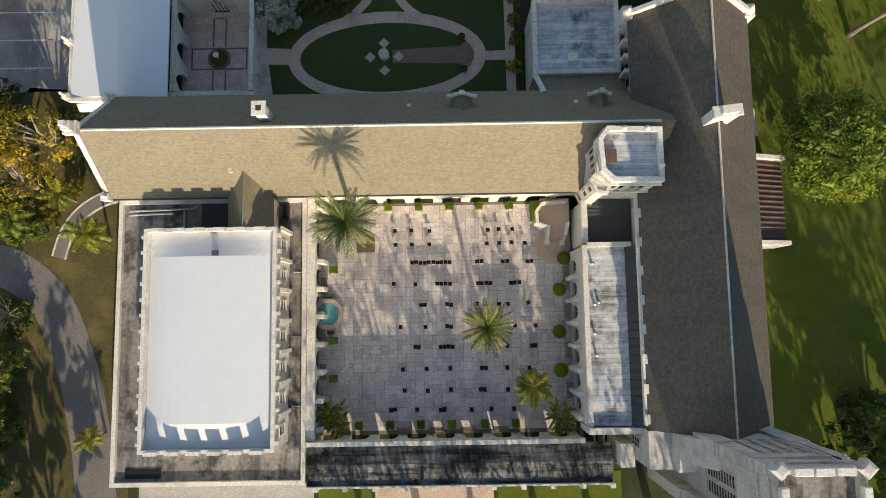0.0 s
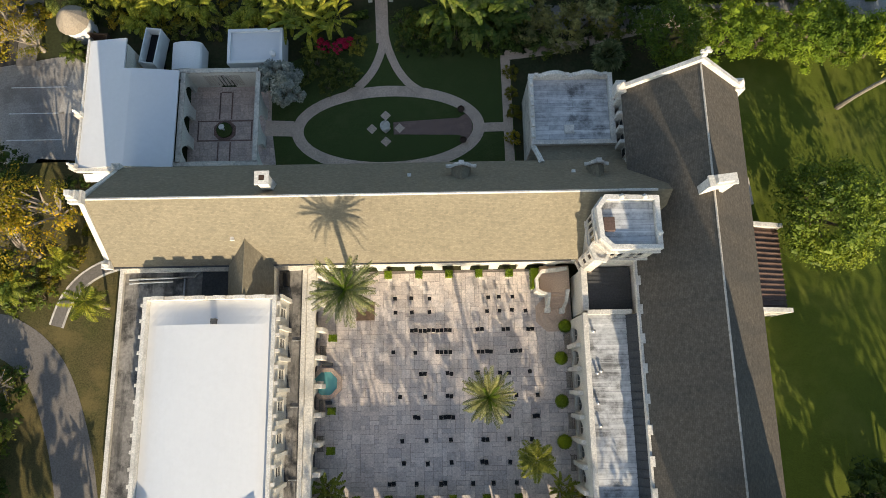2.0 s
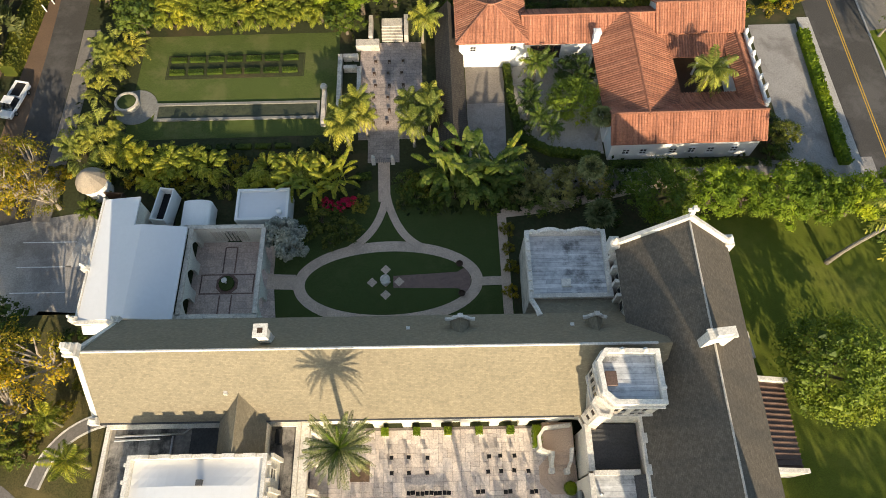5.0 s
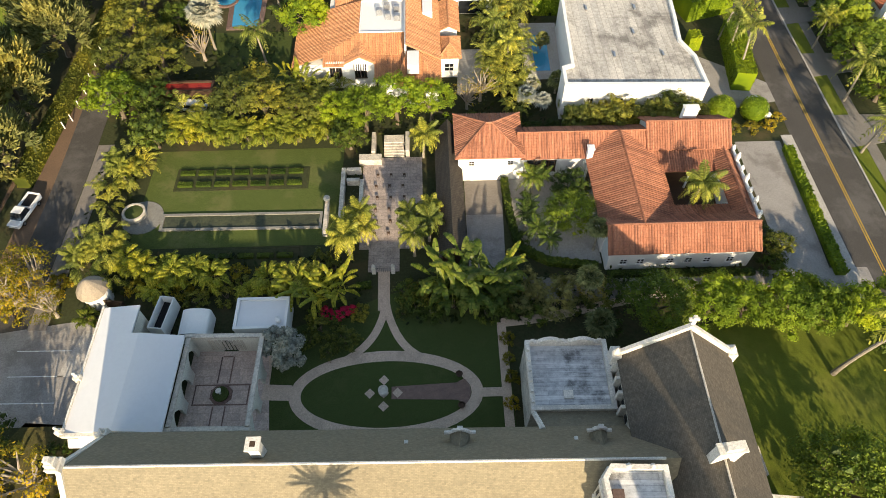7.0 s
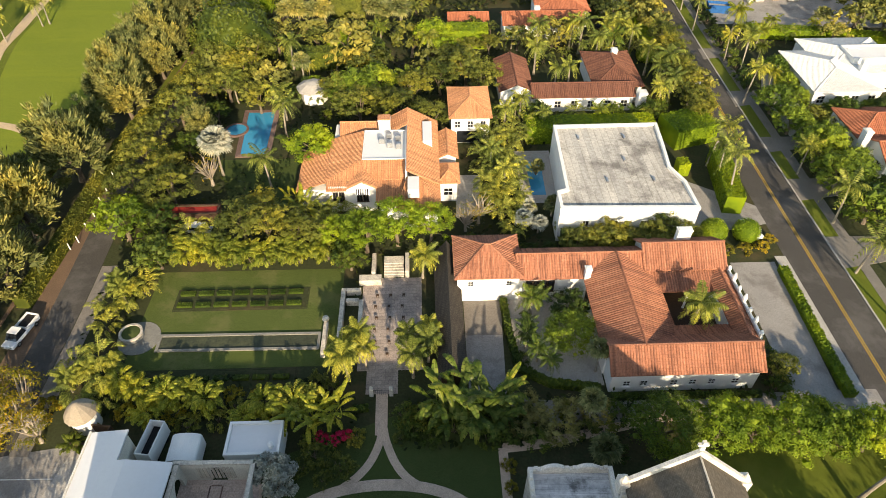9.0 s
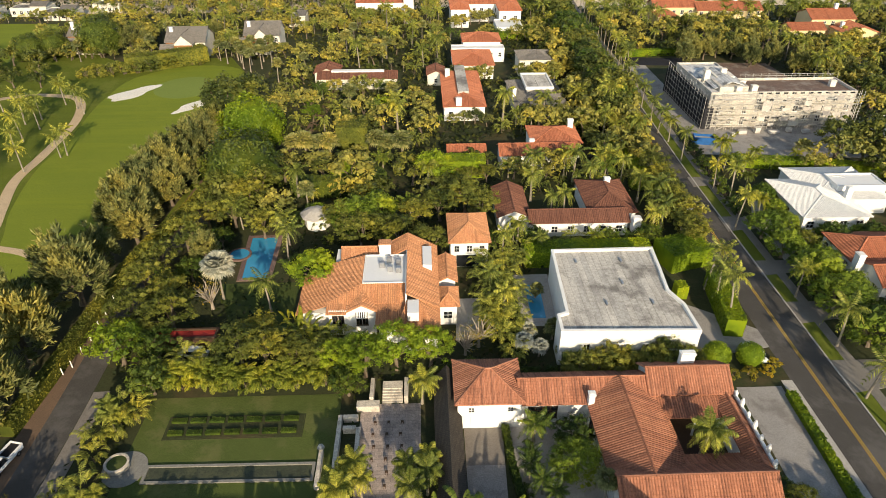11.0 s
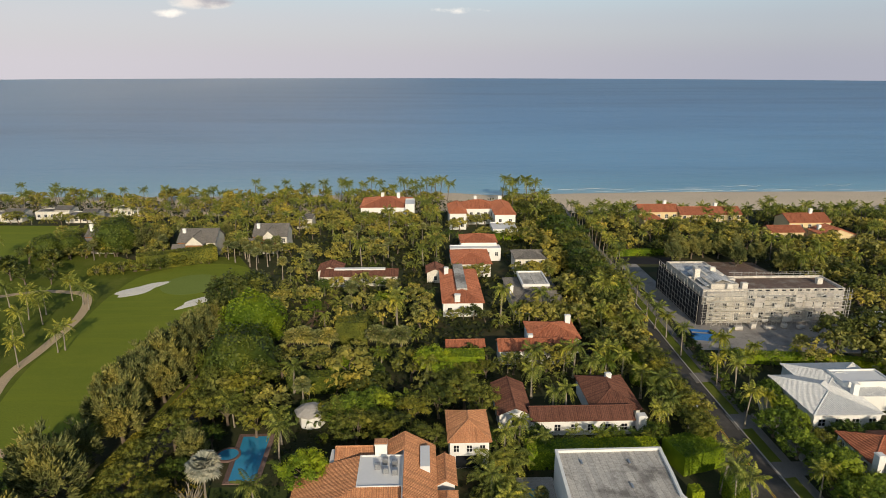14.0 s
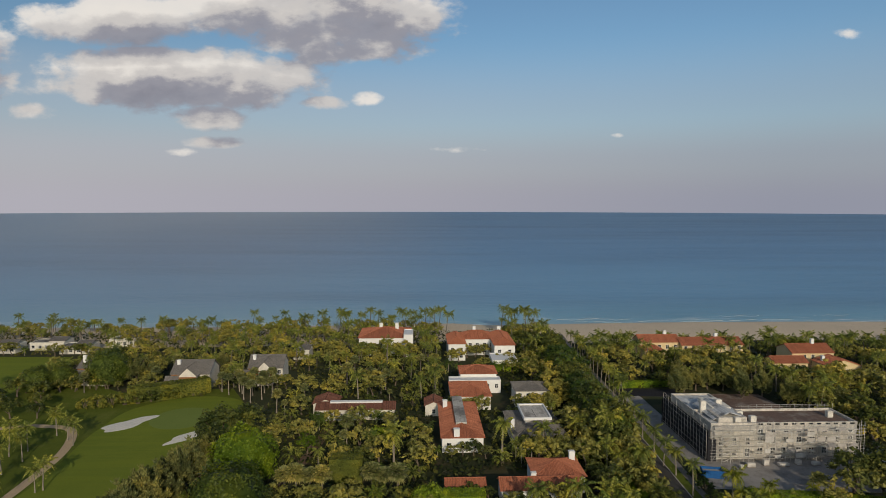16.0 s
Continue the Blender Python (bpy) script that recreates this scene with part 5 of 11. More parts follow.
solo("lawn_wall", prism(B(), [(33.4, 18.6), (33.9, 18.6), (33.7, 21.6), (33.2, 21.6)], 0, 2.6), STONE, "low free-standing stone wall stub", "wall", ROT)

# aisle between courtyard and nave
aisle = church_thing("church_aisle", "flat-roofed stone aisle with arched windows along the courtyard", "church aisle")
bm = B()
arch_wall(bm, 17.4, 0, 6.75, [(1.6 + i * 2.35, 1.5, 2.9, True, 1.0) for i in range(7)], 0.5)
aw = part("wall", bm, STUCCO, aisle)
aw.matrix_basis = pose(14.1, -10.9, 0, 0, 0, 90)
for i in range(7):
    y = -10.9 + 1.6 + i * 2.35
    w = window(aisle, facing(13.95, y, 1.1, "w"), 1.3, 2.9, arched=True, bars=(1, 1), frame_mat=STONE)
    part("pier", box(B(), 13.1, y - 1.38, 0, 13.596, y - 0.97, 5.2), WHITE_STONE, aisle)
part("support", box(B(), 14.104, -10.9, 0, NX0 + 0.096, 6.4, 6.75), STONE, aisle)
part("roof", box(B(), 14.05, -10.9, 6.752, 17.8, 6.4, 6.95), BLUE_ROOF, aisle, "pale blue-grey coated roof")
bm = B()
APRON = [(17.8, -10.85, 6.95), (18.7, -10.85, 8.55), (18.7, 6.35, 8.55), (17.8, 6.35, 6.95)]
thick(bm, APRON[::-1], 0.15)
ap = part("apron_roof", bm, LEAD, aisle, "dark seamed metal apron")
bm = B()
rows_on(bm, APRON, 0.78, 0.08, 0.09)
tagged(part("roof_seam", bm, LEAD, ap), kind="stuff")
part("parapet", box(B(), 13.56, -11.0, 6.752, 14.046, 6.6, 7.3), WHITE_STONE, aisle)
part("parapet", box(B(), 14.05, 6.402, 6.752, 18.34, 6.85, 7.5), WHITE_STONE, aisle)
part("parapet", box(B(), 13.56, -11.6, 3.5, 18.66, -11.004, 7.5), WHITE_STONE, aisle)
for x, y in ((14.5, 4.8), (14.6, 0.8), (15.0, 1.0), (14.5, -2.0), (14.6, -4.1)):
    part("roof_vent", lathe(B(), [(0.12, 6.952), (0.12, 7.35), (0.2, 7.36), (0.02, 7.5)], x, y, 8), METAL, aisle)
low = part("lower_roof", box(B(), 14.3, 6.86, 6.2, 18.7, 11.2, 6.4), LEAD, aisle, "dark seamed lower roof")
for i in range(9):
    part("seam", box(B(), 14.35, 7.1 + i * 0.45, 6.402, 18.3, 7.16 + i * 0.45, 6.45), LEAD, low)
part("lower_wall", box(B(), 14.0, 6.86, 0, 18.7, 11.2, 6.19), STUCCO, aisle)
part("lower_parapet", box(B(), 13.7, 6.86, 5.8, 14.29, 11.2, 6.9), WHITE_STONE, aisle)

# stair turret
turret = church_thing("stair_turret", "pale stone turret with chamfered corners and a flat roof", "tower")
tp = [(14.85, 11.35), (19.1, 11.3), (19.1, 15.95), (14.45, 16.1), (13.68, 15.05), (13.88, 12.3)]
part("wall", prism(B(), tp, 4.0, 14.6), STONE_CREAM, turret)


def grow(pts, d):
    cx, cy = sum(p[0] for p in pts) / len(pts), sum(p[1] for p in pts) / len(pts)
    out = []
    n = len(pts)
    for i in range(n):
        a, b, c = Vector(pts[i - 1]), Vector(pts[i]), Vector(pts[(i + 1) % n])
        n1 = Vector(((b - a).y, -(b - a).x)).normalized()
        n2 = Vector(((c - b).y, -(c - b).x)).normalized()
        k = (n1 + n2)
        k = k / max(0.3, 1 + n1.dot(n2))
        out.append((b.x + k.x * d, b.y + k.y * d))
    return out


def rim(bm, pts, d, z0, z1):
    o, i_ = pts, grow(pts, -d)
    for k in range(len(o)):
        j = (k + 1) % len(o)
        prism(bm, [o[k], o[j], i_[j], i_[k]], z0, z1)
    return bm


part("roof", prism(B(), grow(tp, -0.35), 14.602, 14.8), BLUE_ROOF, turret)
part("parapet", rim(B(), grow(tp, 0.1), 0.42, 14.602, 15.4), WHITE_STONE, turret)
part("cornice", rim(B(), grow(tp, 0.22), 0.21, 13.9, 14.2), WHITE_STONE, turret)
part("cornice", rim(B(), grow(tp, 0.16), 0.15, 10.3, 10.55), WHITE_STONE, turret)
for x, y in ((15.9, 15.95), (17.9, 15.9), (19.0, 12.6)):
    part("parapet_knob", lathe(B(), [(0.22, 15.402), (0.26, 15.55), (0.06, 15.75)], x, y, 8), WHITE_STONE, turret)
part("hatch", box(B(), 14.2, 12.9, 14.802, 15.2, 14.2, 15.15, 0.04), BROWN_METAL, turret)
for x in (15.75, 17.6):
    for z, hh in ((12.0, 1.4), (10.8, 0.7)):
        for dx in (-0.36, 0.36):
            window(turret, facing(x + dx, 11.32, z, "s"), 0.5, hh, bars=(0, 0), frame_mat=STONE, sill=False)
for y in (12.75, 13.35, 14.05, 14.65):
    window(turret, facing(13.83 - (y - 12.3) * 0.073, y, 11.6, "w"), 0.42, 1.5, bars=(0, 0), frame_mat=STONE, sill=False)
bay = [(13.95, 10.95), (14.75, 10.75), (15.1, 11.4), (13.9, 12.55), (13.5, 12.0)]
sb = part("stair_bay", prism(B(), bay, 5.0, 12.3), STONE_CREAM, turret)
part("bay_cornice", rim(B(), grow(bay, 0.16), 0.3, 12.302, 12.75), WHITE_STONE, sb)
part("bay_roof", prism(B(), grow(bay, -0.1), 12.302, 12.6), WHITE_STONE, sb)
part("bay_foot", prism(B(), grow(bay, 0.12), 6.2, 6.6), TEAK, sb)
for z in (8.4, 10.6):
    window(turret, pose(13.7, 11.45, z, 0, 0, -66), 0.45, 1.0, bars=(0, 0), frame_mat=STONE, sill=False)
bm = B()
thick(bm, [(19.12, 11.8, 10.05), (19.95, 11.8, 10.86), (19.95, 15.4, 10.86), (19.12, 15.4, 10.05)][::-1], 0.06)
part("lead_flashing", bm, BROWN_METAL, turret)

# great west tower
tower = church_thing("church_tower", "tall weathered stone church tower with buttresses and battlements", "tower")
T0, T1, TY0, TY1 = 22.5, 28.4, -17.0, -10.8
part("wall", box(B(), T0, TY0, 0, T1, TY1, 24.2), STONE_GREY, tower)
part("facade_wall", box(B(), 18.5, -14.4, 0, 30.1, -10.94, 9.6), STONE_GREY, tower)
part("shoulder", prism(B(), [(20.6, -14.3), (29.7, -14.3), (29.7, -10.92), (20.6, -10.92)], 9.602, [11.2, 11.2, 12.6, 12.6]), STONE_GREY, tower)
part("west_stair", prism(B(), [(21.2, -13.2), (22.48, -13.2), (22.48, -10.9), (21.2, -10.9)], 9.602, [13.6, 15.6, 15.6, 13.6]), STONE_GREY, tower, "sloping buttress head")
for x in (T0, T1):
    for y in (TY0, TY1):
        sx, sy = (-1 if x == T0 else 1), (-1 if y == TY0 else 1)
        bm = B()
        for z0, z1, d in ((0, 10, 1.35), (10.002, 17.2, 0.95), (17.202, 22.4, 0.7), (22.402, 24.6, 0.4)):
            xa, xb = sorted((x - sx * 0.8, x + sx * d))
            ya, yb = sorted((y - sy * 0.8, y + sy * (d * 0.25)))
            prism(bm, [(xa, ya), (xb, ya), (xb, yb), (xa, yb)], z0, z1 - 0.5)
            prism(bm, [(xa + 0.1, ya + 0.06), (xb - 0.1, ya + 0.06), (xb - 0.1, yb - 0.06), (xa + 0.1, yb - 0.06)], z1 - 0.498, z1)
        lathe(bm, [(0.62, 24.602), (0.62, 25.1), (0.72, 25.12), (0.72, 25.4), (0.4, 25.5)], x, y, 4)
        part("buttress", bm, STONE_GREY, tower)
part("roof", box(B(), T0 + 0.4, TY0 + 0.4, 24.202, T1 - 0.4, TY1 - 0.4, 24.4), OLD_ROOF, tower)
tpar = part("parapet", parapet(B(), T0 - 0.1, TY0 - 0.1, T1 + 0.1, TY1 + 0.1, 24.202, 25.0, 0.5), STONE, tower)
for i in range(3):
    x, y = T0 + 1.5 + i * 1.45, TY0 + 1.6 + i * 1.5
    for yy in (TY0 + 0.15, TY1 - 0.15):
        part("merlon", box(B(), x - 0.65, yy - 0.28, 25.002, x + 0.65, yy + 0.28, 25.5, 0.04), WHITE_STONE, tpar)
    for xx in (T0 + 0.15, T1 - 0.15):
        part("merlon", box(B(), xx - 0.28, y - 0.65, 25.002, xx + 0.28, y + 0.42, 25.5, 0.04), WHITE_STONE, tpar)
for y in (-13.5, -14.9):
    window(tower, facing(T0 - 0.02, y, 13.0, "w"), 1.0, 5.2, arched=True, bars=(0, 9), frame_mat=STONE, name="louvre")
for x in (23.7, 24.85, 26.0, 27.1):
    window(tower, facing(x, TY1 + 0.02, 15.6, "n"), 0.55, 4.6, arched=True, bars=(0, 8), frame_mat=STONE, name="louvre")
for z in (21.9, 23.6):
    part("string_course", rim(B(), grow([(T0, TY0), (T1, TY0), (T1, TY1), (T0, TY1)], 0.18), 0.17, z, z + 0.3), STONE, tower)
window(tower, facing(18.47, -12.6, 4.5, "w"), 0.9, 2.4, arched=True, bars=(1, 2), frame_mat=STONE)
part("downpipe", tube(B(), [(28.0, TY1 + 0.12, 12.8), (28.0, TY1 + 0.12, 23.0)], [0.09, 0.09], 6), BLACK, tower, "dark downpipe")

# front cloister walk
clo = church_thing("cloister_walk", "cloister walk with arches under a black-stained tiled roof", "cloister")
bm = B()
arch_wall(bm, 27.9, 0, 3.4, [(2.0 + i * 3.0, 2.0, 1.7, False, 0.0) for i in range(9)], 0.4)
cw = part("inner_arcade", bm, STUCCO, clo, "inner row of arches")
cw.matrix_basis = pose(-14.2, -13.0, 0)
bm = B()
arch_wall(bm, 30.8, 0, 3.4, [(2.0 + i * 3.0, 2.0, 1.7, False, 0.0) for i in range(10)], 0.4)
cw = part("outer_arcade", bm, STUCCO, clo, "outer row of arches")
cw.matrix_basis = pose(-14.2, -17.0, 0)
bm = B()
thick(bm, [(-14.2, -16.95, 3.6), (16.6, -16.95, 3.6), (16.6, -14.8, 4.0), (-14.2, -14.8, 4.0)], 0.15)
thick(bm, [(-14.2, -14.8, 4.0), (16.6, -14.8, 4.0), (16.6, -13.0, 3.65), (-14.2, -13.0, 3.65)], 0.15)
part("roof", bm, OLD_ROOF_BLACK, clo)
part("parapet", box(B(), -14.2, -13.0, 3.66, 13.85, -12.55, 4.2), WHITE_STONE, clo)
part("parapet", box(B(), -14.2, -17.15, 3.42, 16.6, -16.97, 3.95), WHITE_STONE, clo)
bm = B()
for i in range(11):
    box(bm, -13.6 + i * 3.0, -17.6, 0, -13.1 + i * 3.0, -17.16, 3.5)
part("buttress", bm, STUCCO, clo)
# left cloister wall of the courtyard
west = church_thing("courtyard_wall", "cream courtyard wall with stone piers", "wall")
bm = B()
arch_wall(bm, 24.5, 0, 3.5, [(2.2 + i * 2.9, 1.7, 1.7, False, 0.0) for i in range(8)], 0.35)
ww = part("arcade", bm, STUCCO, west)
ww.matrix_basis = pose(-13.5, -12.5, 0, 0, 0, 90)
part("coping", box(B(), -14.22, -12.5, 3.502, -13.4, 12.3, 3.75), WHITE_STONE, west)
for i in range(9):
    y = -11.6 + i * 2.9
    part("pier", box(B(), -13.48, y - 0.25, 0, -12.7, y + 0.25, 2.8, 0.05), WHITE_STONE, west)

# service gap with plant between cloister and tower
plant = church_thing("plant_enclosure", "roof opening with pipes and a grey equipment box", "equipment")
part("casing", box(B(), 17.0, -15.2, 0.05, 18.45, -12.9, 5.2, 0.05), STUCCO, plant, "pale grey metal casing")
bm = B()
for a, b in (((14.3, -12.2, 2.6), (16.6, -12.2, 2.6)), ((15.2, -11.9, 2.2), (15.2, -15.5, 2.2)), ((16.0, -11.9, 2.8), (16.0, -15.5, 2.8)), ((14.5, -14.0, 2.9), (16.6, -14.4, 2.9))):
    tube(bm, [a, b], [0.12, 0.12], 6)
part("pipe", bm, METAL, plant)
part("pit_floor", box(B(), 14.0, -16.5, 0.05, 16.88, -11.7, 0.3), BLACK, plant)

# block behind the hall
blk = church_thing("vestry_block", "square stone vestry with a pale coated roof and shaped parapets", "church annex")
part("wall", box(B(), 9.5, 24.3, 0, 18.2, 32.1, 6.2), STONE, blk)
part("roof", box(B(), 9.9, 24.7, 6.202, 17.8, 31.7, 6.4), BLUE_ROOF, blk)
part("parapet", parapet(B(), 9.42, 24.22, 18.28, 32.18, 6.202, 7.0, 0.45), WHITE_STONE, blk)
bm = B()
for cx in (12.1, 15.6):
    pts = [(cx - 1.3, 7.0)] + [(cx + s * 1.3, 7.0 + 0.75 * math.cos(s * math.pi / 2) ** 0.7) for s in np.linspace(-0.98, 0.98, 9)] + [(cx + 1.3, 7.0)]
    lo = [bm.verts.new((x, 31.75, z + 0.003)) for x, z in pts]
    hi = [bm.verts.new((x, 32.15, z + 0.003)) for x, z in pts]
    bm.faces.new(lo)
    bm.faces.new(hi[::-1])
    for i in range(len(pts)):
        bm.faces.new((lo[i], hi[i], hi[(i + 1) % len(pts)], lo[(i + 1) % len(pts)]))
merlons(bm, (9.8, 31.95), (17.9, 31.95), 7.002, 0.8, 0.4, 0.3, 0.35)
merlons(bm, (9.62, 24.6), (9.62, 31.6), 7.002, 1.1, 0.5, 0.3, 0.35)
tagged(part("battlement", bm, WHITE_STONE, blk), kind="stuff")
part("roof_hatch", box(B(), 13.0, 25.6, 6.402, 14.0, 26.5, 6.6), WHITE_STONE, blk)
bm = B()
thick(bm, [(10.0, 24.2, 6.5), (NX0, 24.2, 6.5), (NX0, HY1 + 0.2, 7.05), (10.0, HY1 + 0.2, 7.05)], 0.2)
part("lean_to_roof", bm, SHINGLE, blk)
bm = B()
tube(bm, [(9.6, 24.2, 6.6), (10.1, 22.9, 7.0), (10.3, 22.0, 7.4)], [0.3, 0.3, 0.35], 6)
part("coping", bm, WHITE_STONE, blk)

# school wing with white roof and a small cloister court
school = church_thing("school_wing", "white-roofed school wing beside a small arcaded court", "building")
part("wall", box(B(), -38.8, 23.6, 0, -31.4, 34.4, 4.4), STUCCO, school)
part("wall", box(B(), -38.8, 34.402, 0, -35.0, 38.0, 4.4), STUCCO, school)
for q in ([(-39.1, 23.3, 4.6), (-33.9, 23.3, 5.3), (-33.9, 34.6, 5.3), (-39.1, 34.6, 4.6)], [(-33.9, 23.3, 5.3), (-29.0, 23.3, 4.5), (-29.0, 34.6, 4.5), (-33.9, 34.6, 5.3)], [(-39.1, 34.604, 4.6), (-34.8, 34.604, 5.18), (-34.8, 38.3, 5.18), (-39.1, 38.3, 4.6)]):
    bm = B()
    thick(bm, q, 0.25)
    part("roof_slope", bm, MEMBRANE, school)
part("parapet", box(B(), -39.3, 23.2, 4.2, -39.12, 38.4, 4.8), WHITE_STONE, school)
part("parapet", box(B(), -39.3, 22.9, 4.2, -29.0, 23.28, 4.8), WHITE_STONE, school)
for y in (23.4, 29.4):
    bm = box(B(), -39.8, y - 0.3, 4.0, -39.0, y + 0.3, 5.2, 0.04)
    lathe(bm, [(0.28, 5.202), (0.12, 5.7), (0.2, 5.9), (0.02, 6.2)], -39.4, y, 6)
    part("pinnacle", bm, WHITE_STONE, school)
bm = B()
thick(bm, [(-38.8, 22.2, 3.4), (-34.6, 22.2, 3.4), (-34.2, 22.9, 4.0), (-38.8, 22.9, 4.0)], 0.2)
part("porch_roof", bm, MEMBRANE, school)
court = church_thing("cloister_court", "small paved court with pale arcades on its sides", "courtyard")
slab("court_floor", [(-29.3, 24.2), (-18.9, 24.2), (-20.4, 34.7), (-29.3, 34.7)], -0.1, 0.07, COURT_PAVER, "pinkish stone paving of a small court", "paving", m=ROT)
for x0, y0, rz, n, ln, gap in ((-29.3, 34.7, 0, 1, 8.9, 0.2), (-20.2, 24.0, 90, 3, 10.7, 0.62), (-28.6, 24.0, 90, 3, 10.7, 0.62), (-29.3, 23.7, 0, 4, 9.3, 0.62)):
    bm = B()
    arch_wall(bm, ln, 0, 3.6, [(ln * (i + 0.5) / n, ln / n * gap, 1.6, True, 0.0) for i in range(n)], 0.35)
    w = part("arcade", bm, STUCCO, court)
    w.matrix_basis = pose(x0, y0, 0, 0, 0, rz)
    part("coping", box(B(), 0, -0.08, 3.602, ln, 0.43, 3.85), STONE, w)
for i in range(10):
    part("shutter_slat", box(B(), -26.9 + i * 0.42, 34.62, 0.6, -26.62 + i * 0.42, 34.698, 3.0), STONE, court)
for x, y, w, d in ((-25.1, 30.4, 6.4, 0.16), (-25.1, 28.0, 6.4, 0.16), (-28.2, 29.2, 0.16, 2.2), (-22.0, 29.2, 0.16, 2.2), (-25.8, 32.3, 0.16, 3.4), (-24.4, 32.3, 0.16, 3.4), (-25.1, 34.0, 1.2, 0.16), (-25.8, 26.4, 0.16, 2.8), (-24.4, 26.4, 0.16, 2.8)):
    solo("paving_band", box(B(), x - w / 2, y - d / 2, 0.0, x + w / 2, y + d / 2, 0.078), PINK_PAVER, "dark brick band in the paving", "paving", ROT, kind="structure")
basin = church_thing("court_fountain", "small round planted fountain on an octagonal brick base", "fountain")
part("base", prism(B(), ring(-25.1, 29.2, 1.35, 8, math.pi / 8), 0.072, 0.14), PINK_PAVER, basin)
part("planting", lathe(B(), [(0.9, 0.142), (0.92, 0.4), (0.7, 0.5), (0.1, 0.45)], -25.1, 29.2, 16), GRASS_SHADY, basin, "dark green planting")
part("spout", lathe(B(), [(0.12, 0.3), (0.1, 1.1), (0.35, 1.3), (0.3, 1.35), (0.05, 1.36)], -25.1, 29.2, 10), WHITE_STONE, basin)

# ---- houses ----


def house(name, label, blocks, wall, tile, category="house", chim=(), wins=None, pitch=0.36, group=""):
    """A house from roofed blocks: (roof kind, x0, y0, x1, y1, eaves, ridge, axis)."""
    h = thing(name, label, category, group=group)
    for b in blocks:
        kind, x0, y0, x1, y1, e, r, ax = b[:8]
        roofed(h, kind, x0, y0, x1, y1, e, r, ax, wall, b[8] if len(b) > 8 else tile, rows=True, pitch=pitch)
        if wins:
            sides, z, w, hh, every = wins
            on_walls(h, x0, y0, x1, y1, sides, z, w, hh, every)
            if e > z + 2.7 + hh + 0.2:
                on_walls(h, x0, y0, x1, y1, sides, z + 2.7, w, hh, every)
    for c in chim:
        chimney(h, *c)
    return h


villa = thing("courtyard_villa", "white villa with terracotta barrel-tile roofs round a small court", "villa")
roofed(villa, "hip", 4.1, 61.4, 12.9, 69.4, 5.0, 7.4, "x")
roofed(villa, "gable", 12.95, 62.0, 31.0, 67.4, 4.0, 6.0, "x")
roofed(villa, "gable", 22.4, 48.2, 31.4, 64.0, 4.0, 6.3, "y")
roofed(villa, "gable", 22.6, 45.4, 41.2, 50.6, 4.05, 6.3, "x")
roofed(villa, "gable", 31.05, 62.6, 42.2, 68.4, 4.6, 6.9, "x")
roofed(villa, "gable", 40.3, 50.9, 42.5, 62.5, 3.7, 4.7, "y")
for q in (((31.0, 62.9, 4.5), (42.4, 62.9, 4.5), (41.6, 59.3, 3.2), (31.6, 59.3, 3.2)), ((31.0, 50.2, 4.35), (42.0, 50.2, 4.35), (41.0, 53.3, 3.2), (31.6, 53.3, 3.2)), ((31.0, 50.2, 4.3), (31.0, 62.9, 4.3), (32.7, 59.3, 3.3), (32.7, 53.3, 3.3))):
    bm = B()
    thick(bm, list(q), 0.15)
    lean = part("veranda_roof", bm, TERRACOTTA, villa)
    bm = B()
    rows_on(bm, list(q))
    tagged(part("tiles", bm, TERRACOTTA, lean), kind="stuff")
for x in (24.6, 26.8, 30.6, 33.0, 35.4, 38.4):
    window(villa, facing(x, 45.38, 1.4, "s"), 0.8, 0.9, bars=(1, 1))
for x in (6.0, 11.4):
    window(villa, facing(x, 61.38, 3.2, "s"), 0.7, 0.8, bars=(1, 1))
part("garage_door", box(B(), 5.9, 61.32, 0.05, 10.6, 61.396, 2.4), WHITE, villa, "white garage door")
for i in range(4):
    window(villa, facing(14.4 + i * 1.05, 61.98, 1.2, "s"), 0.85, 2.0, bars=(0, 2), frame_mat=DARK_WOOD)
window(villa, facing(22.36, 59.5, 0.3, "w"), 1.6, 2.2, bars=(1, 2), frame_mat=DARK_WOOD)
chimney(villa, 22.4, 61.6, 4.5, 6.8, 0.8, 0.8)
chimney(villa, 37.2, 67.2, 5.5, 8.6, 2.0, 0.9)
bm = B()
for i in range(7):
    y = 50.6 + i * 1.95
    k = 0.9 + 0.5 * (i % 2)
    lathe(bm, [(0.3, 4.2), (0.34, 4.2 + k * 0.5), (0.12, 4.2 + k)], 42.9, y, 8)
box(bm, 42.75, 50.2, 0, 43.1, 63.4, 4.3)
part("shaped_parapet", bm, WHITE, villa, "white wavy parapet wall")
for x, y in ((32.6, 59.1), (40.0, 59.1), (40.0, 53.6), (36.4, 59.1), (32.6, 53.6)):
    part("court_column", lathe(B(), [(0.2, 0.05), (0.16, 0.2), (0.16, 2.8), (0.22, 3.0)], x, y, 10), WHITE, villa)
# near-black floor: the shade of the enclosed court is put into its colour
slab("villa_patio", [(31.5, 51.1), (40.2, 51.1), (40.2, 62), (31.5, 62)], -0.1, 0.05, DARK_WOOD, "villa patio with shade put into its dark floor", "paving")
pf = thing("patio_fountain", "round stone fountain in the villa court", "fountain")
part("bowl", lathe(B(), [(1.2, 0.052), (1.25, 0.5), (1.05, 0.5), (1.0, 0.3)], 33.9, 53.6, 18), STONE_GREY, pf)
part("column", lathe(B(), [(0.25, 0.3), (0.15, 1.0), (0.5, 1.2), (0.1, 1.4)], 33.9, 53.6, 12), STONE_GREY, pf)

